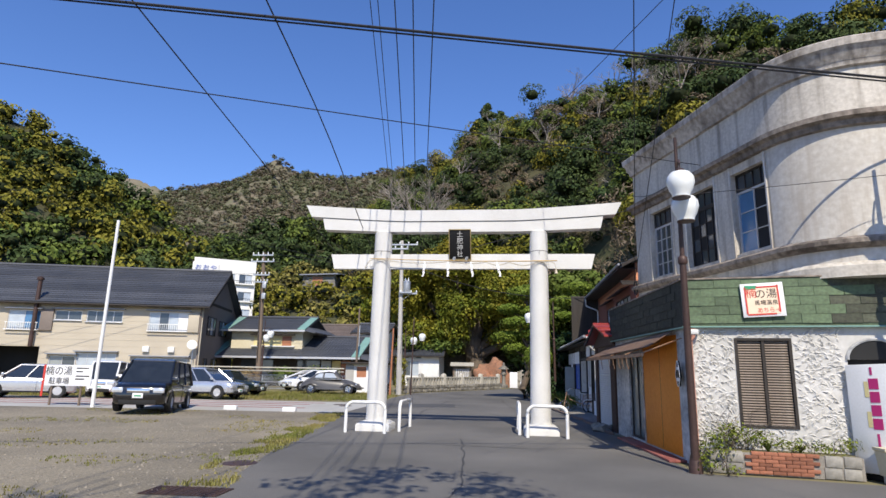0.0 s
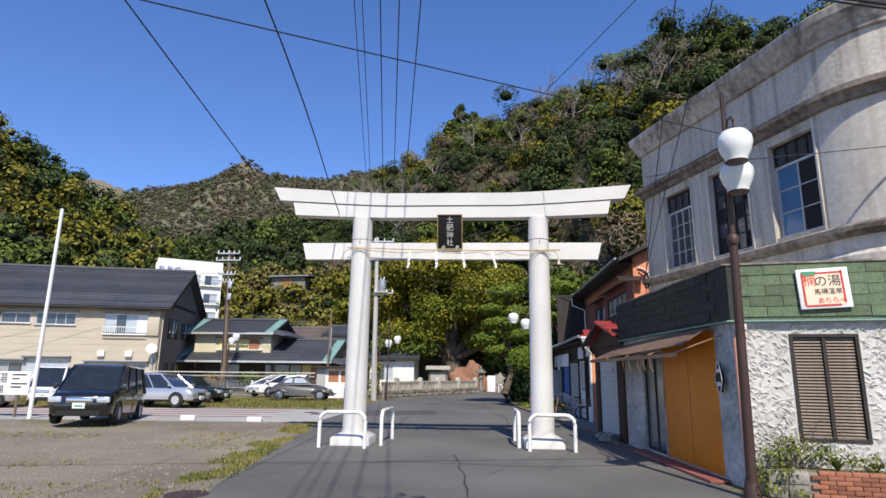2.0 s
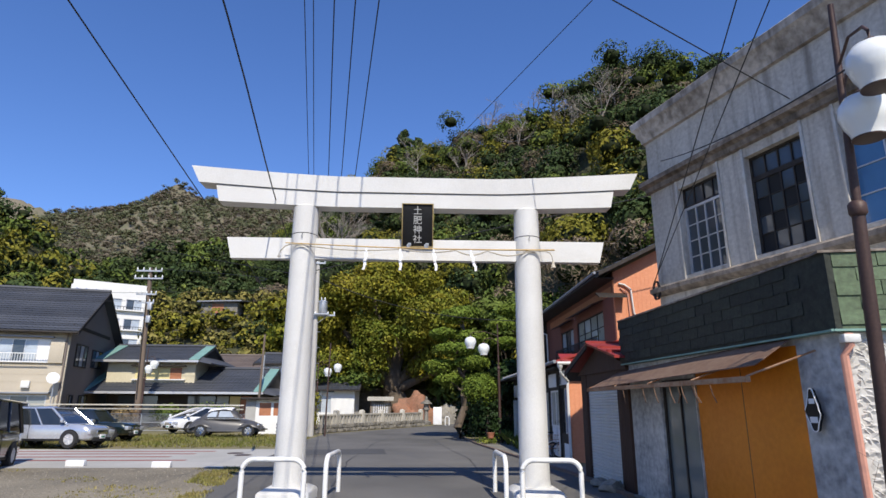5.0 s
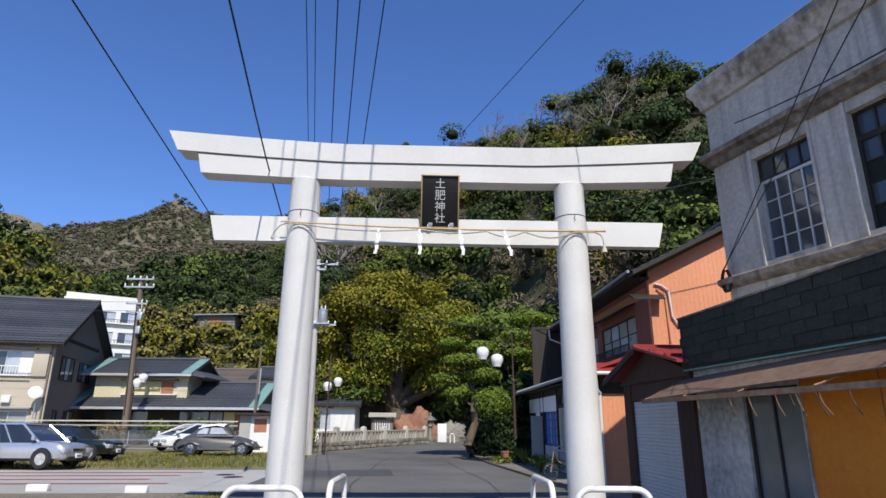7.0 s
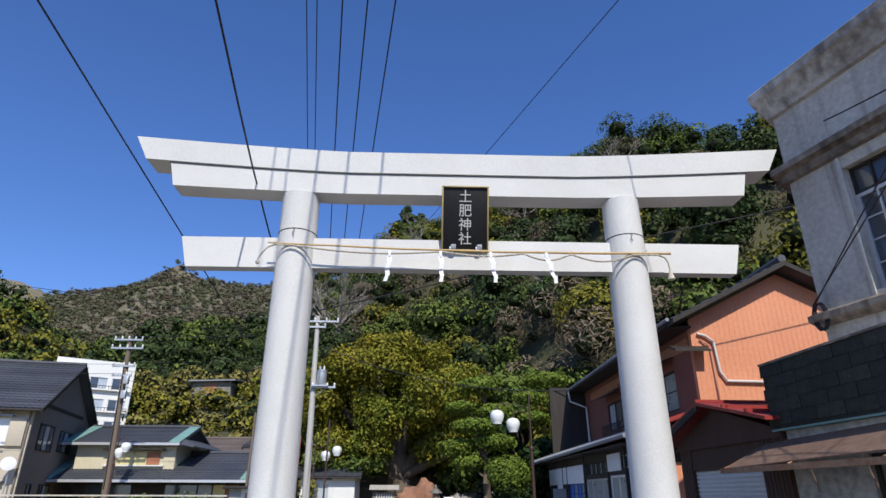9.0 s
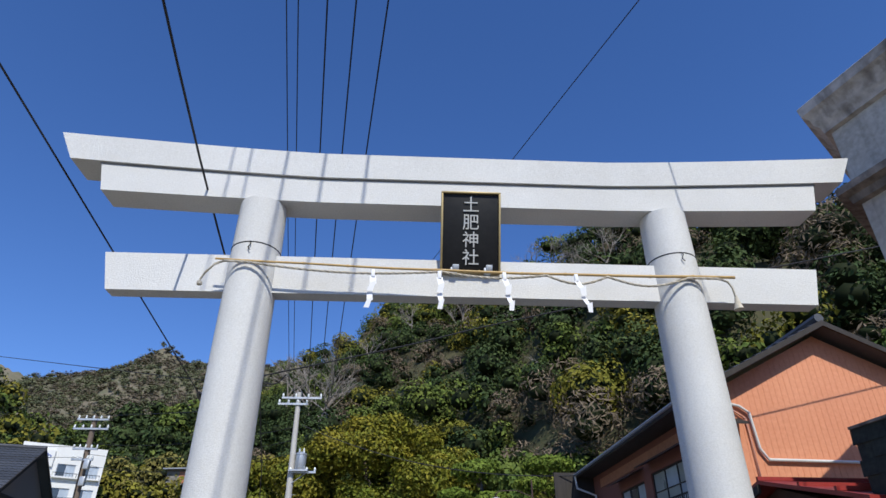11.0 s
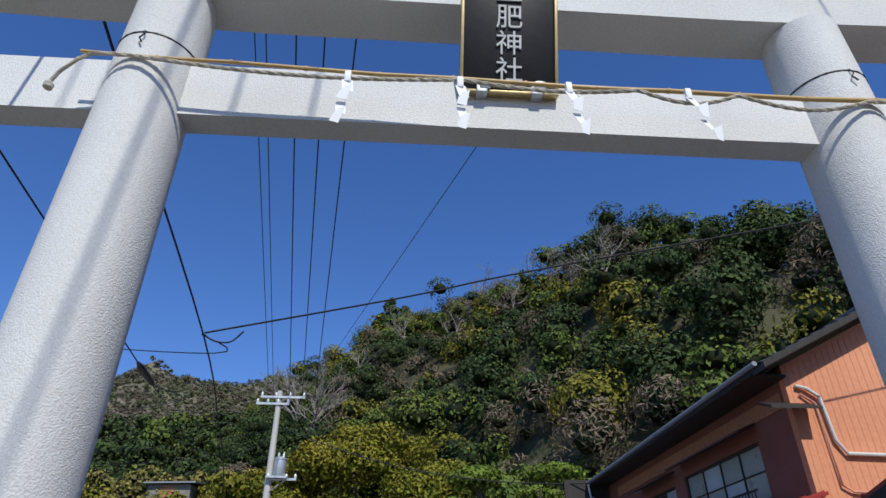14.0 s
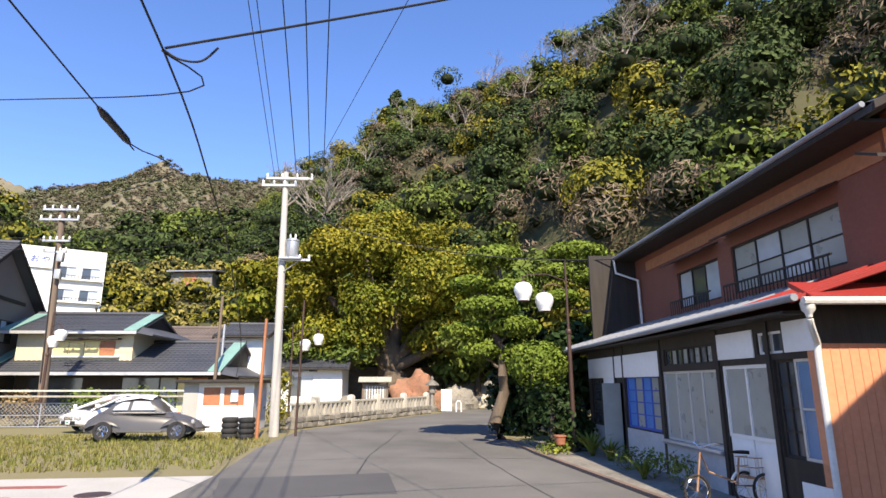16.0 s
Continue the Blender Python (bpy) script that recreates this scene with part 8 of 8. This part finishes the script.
def blade_plant(m, n, h, label, seed, material=None, w=0.016):
    rng = np.random.default_rng(seed)
    t = thing("blade_plant", m, label, "plant", "blade-leaved plants")
    bm = bmesh.new()
    for _ in range(n):
        a, l = rng.uniform(0, 6.28), h * rng.uniform(0.6, 1.1)
        dx, dy = math.cos(a), math.sin(a)
        out = rng.uniform(0.3, 0.9) * l
        prev = None
        for k in range(5):
            s = k / 4
            c = Vector((dx * out * s ** 1.3, dy * out * s ** 1.3, l * s * (1 - 0.35 * s)))
            ww = w * (1 - s) + 0.002
            cur = (bm.verts.new(c + Vector((-dy, dx, 0)) * ww), bm.verts.new(c + Vector((dy, -dx, 0)) * ww))
            if prev:
                bm.faces.new((prev[0], prev[1], cur[1], cur[0]))
            prev = cur
    part("leaves", bm, material or L_MID, t)


blade_plant(PM @ pose(1.0, 0.22, 0.36), 40, 0.34, "clump of dark green narrow leaves in the planter", 400)
blade_plant(PM @ pose(1.5, 0.24, 0.36), 34, 0.28, "clump of dark green narrow leaves in the planter", 401)
blade_plant(pose(2.75, 32.2, 0), 40, 1.0, "broad green leafy clump by the house front", 402, L_MID, 0.06)
blade_plant(pose(2.9, 31.2, 0), 36, 0.8, "broad green leafy clump by the house front", 403, L_MID, 0.06)
blade_plant(pose(2.6, 28.3, 0), 40, 0.6, "broad green leafy clump by the house front", 404, L_MID, 0.045)
bush("leafy_shrub", pose(2.75, 29.6, 0), [(0, 0, 0.25, 0.4, 0.5, 0.28), (0.1, -1.2, 0.3, 0.35, 0.6, 0.3), (0.2, -2.3, 0.3, 0.3, 0.5, 0.35)], 0.04, L_MID, 203, "green weeds along the foot of the house wall", 500)
bush("leafy_shrub", pose(1.75, 32.6, 0), [(0, 0, 0.12, 0.5, 0.5, 0.2), (0.4, 0.6, 0.15, 0.4, 0.5, 0.2)], 0.045, L_BUSH, 204, "low yellow-green ground cover at the kerb", 500)
bush("leafy_shrub", pose(3.1, 18.2, 0), [(-0.15, 0, 0.08, 0.15, 0.3, 0.1)], 0.03, L_BUSH, 205, "small weeds growing from the kerb", 700)
bush("clipped_hedge", pose(-18.5, 46.5, 0), [(0, 0, 1.0, 1.3, 0.8, 0.7), (2.9, 0, 1.1, 1.6, 0.8, 0.7)], 0.1, L_MID, 206, "rounded green shrubs before the traditional house", 260)
bush("red_brown_shrub", pose(-20.6, 44.8, 0), [(0, 0, 0.8, 1.0, 0.7, 0.8)], 0.08, L_DRY, 207, "red-brown leafless shrub at the foot of a pole", 300)
bush("golden_shrub", pose(-7.6, 40.3, 0), [(0, 0, 0.8, 0.5, 0.6, 0.9), (0.1, 0.2, 1.9, 0.45, 0.5, 0.7)], 0.08, L_OLIVE, 208, "golden-green shrub beside the utility pole", 300)


def build_vending():
    t = thing("vending_machine", pose(5.93, 10.98, 0, 0, 0, -58), "white drinks vending machine with magenta and yellow side marks", "vending machine")
    part("cabinet", bm_box(0, 0, 0.1, 0.75, 1.0, 1.9, bev=0.02), M["metalwhite"], t)
    part("plinth", bm_box(0.05, 0.05, 0, 0.7, 0.95, 0.1), M["black"], t)
    mag = M["magenta"]
    part("side_stripe", bm_box(0.42, -0.006, 0.35, 0.46, -0.001, 0.75), mag, t)
    part("side_stripe", bm_box(0.42, -0.006, 1.72, 0.46, -0.001, 1.85), mag, t)
    for k in range(4):
        part("mark", bm_box(0.38, -0.006, 0.82 + k * 0.22, 0.54, -0.001, 1.0 + k * 0.22, bev=0.0), mag, t)
    for z in (0.85, 1.35):
        part("mark", bm_box(0.3, -0.006, z, 0.37, -0.001, z + 0.26), M["yellowboard"], t)
    part("display", bm_box(0.752, 0.1, 1.05, 0.756, 0.9, 1.8), M["glass"], t)


M["magenta"] = mat("magenta_mark", (0.5, 0.02, 0.16), (0.42, 0.02, 0.13), 20, 3, 0.5, 0.4, 0)
build_vending()
single("bin", bm_loft([[(6.05 + o, 10.32 + o, z), (6.42 - o, 10.25 + o, z), (6.42 - o, 10.58 - o, z), (6.05 + o, 10.62 - o, z)] for o, z in ((0.03, 0.12), (0.0, 0.5), (-0.02, 0.52), (-0.02, 0.56))]), M["cream"], "cream plastic crate bin beside the vending machine", "bin")
single("concrete_block", bm_box(6.1, 10.3, 0, 6.5, 10.55, 0.12, bev=0.01), M["concrete"], "hollow concrete block under the bin", "block")


def build_bicycle():
    t = thing("bicycle", pose(2.9, 25.6, 0, 0, 0, 195), "rusty old delivery tricycle with wire basket leaning by the door", "bicycle")
    for x, y in ((-0.55, -0.22), (-0.55, 0.22), (0.6, 0)):
        w = part("wheel", bm_tube([(x + 0.24 * math.cos(2 * math.pi * k / 24), y, 0.26 + 0.24 * math.sin(2 * math.pi * k / 24)) for k in range(25)], 0.022, 6), M["tyre"], t)
        part("rim", bm_tube([(x + 0.2 * math.cos(2 * math.pi * k / 24), y, 0.26 + 0.21 * math.sin(2 * math.pi * k / 24)) for k in range(25)], 0.01, 5), M["chrome"], w)
        for k in range(6):
            a = math.pi * k / 6
            part("spoke", bm_tube([(x - 0.2 * math.cos(a), y, 0.26 - 0.2 * math.sin(a)), (x + 0.2 * math.cos(a), y, 0.26 + 0.2 * math.sin(a))], 0.003, 4), M["chrome"], w)
    part("frame", bm_tube([(-0.55, 0, 0.3), (-0.2, 0, 0.32), (-0.28, 0, 0.75), (-0.2, 0, 0.36), (0.35, 0, 0.55), (0.48, 0, 0.85), (0.6, 0, 0.26)], 0.018, 6), M["rust"], t)
    part("handlebar", bm_tube([(0.25, -0.28, 0.98), (0.38, -0.25, 1.0), (0.46, 0, 0.92), (0.38, 0.25, 1.0), (0.25, 0.28, 0.98)], 0.012, 6), M["chrome"], t)
    part("saddle", bm_loft([[(-0.42, -0.1, 0.8), (-0.42, 0.1, 0.8), (-0.42, 0.1, 0.86), (-0.42, -0.1, 0.86)], [(-0.15, -0.03, 0.82), (-0.15, 0.03, 0.82), (-0.15, 0.03, 0.86), (-0.15, -0.03, 0.86)]]), M["black"], t)
    for z in (0.45, 0.6, 0.75):
        part("basket_hoop", bm_tube([(-0.9, -0.22, z), (-0.4, -0.22, z), (-0.4, 0.22, z), (-0.9, 0.22, z), (-0.9, -0.22, z)], 0.008, 5), M["rust"], t)
    for k in range(9):
        for y in (-0.22, 0.22):
            part("basket_wire", bm_tube([(-0.9 + k * 0.0625, y, 0.42), (-0.9 + k * 0.0625, y, 0.76)], 0.004, 4), M["rust"], t)
    part("basket_floor", bm_box(-0.9, -0.22, 0.42, -0.4, 0.22, 0.435), M["rust"], t)
    part("mudguard", bm_tube([(-0.55 + 0.28 * math.cos(a), -0.22, 0.26 + 0.28 * math.sin(a)) for a in (0.3 + 2.4 * k / 10 for k in range(11))], 0.025, 6), M["metalwhite"], t)


build_bicycle()
rock("kerb_stone", 2.75, 17.8, 0.05, 0.28, 0.2, 0.16, 7, "stone", "loose grey stone at the kerb", 2)
rock("kerb_stone", 2.72, 18.5, 0.05, 0.24, 0.2, 0.14, 8, "stone", "loose grey stone at the kerb", 2)
single("flower_pot", bm_turn([(0.14, 0.25), (0.17, 0.45), (0.19, 0.46), (0.19, 0.5), (0.15, 0.5)], 14, at=(2.05, 32.9, 0)), M["brick"], "terracotta pot standing on ground cover", "flower pot")

# ---- plan fitted to the camera ----
# the plan above is drawn level; depth is sheared and stretched to fit the camera's view
def fit_to_lens():
    """Shears and stretches the plan in depth to fit the camera's view, and scales it towards true size."""
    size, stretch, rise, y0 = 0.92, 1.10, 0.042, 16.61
    lens_fit = Matrix(((size, 0, 0, 0), (0, size * stretch, 0, size * y0 * (1 - stretch)), (0, size * rise, size, -size * rise * y0), (0, 0, 0, 1)))
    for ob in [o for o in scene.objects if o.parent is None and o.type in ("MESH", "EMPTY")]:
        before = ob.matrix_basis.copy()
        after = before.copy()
        after.translation = lens_fit @ before.translation
        shape = lens_fit.copy()
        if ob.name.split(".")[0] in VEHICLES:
            shape = Matrix.Translation(lens_fit @ before.translation) @ Matrix.Scale(size, 4) @ Matrix.Translation(-before.translation)
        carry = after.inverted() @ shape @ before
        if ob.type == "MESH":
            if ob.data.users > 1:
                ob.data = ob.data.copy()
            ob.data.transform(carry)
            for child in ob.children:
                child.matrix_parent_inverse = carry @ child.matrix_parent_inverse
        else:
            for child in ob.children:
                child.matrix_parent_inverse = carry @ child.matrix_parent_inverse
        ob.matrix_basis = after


fit_to_lens()
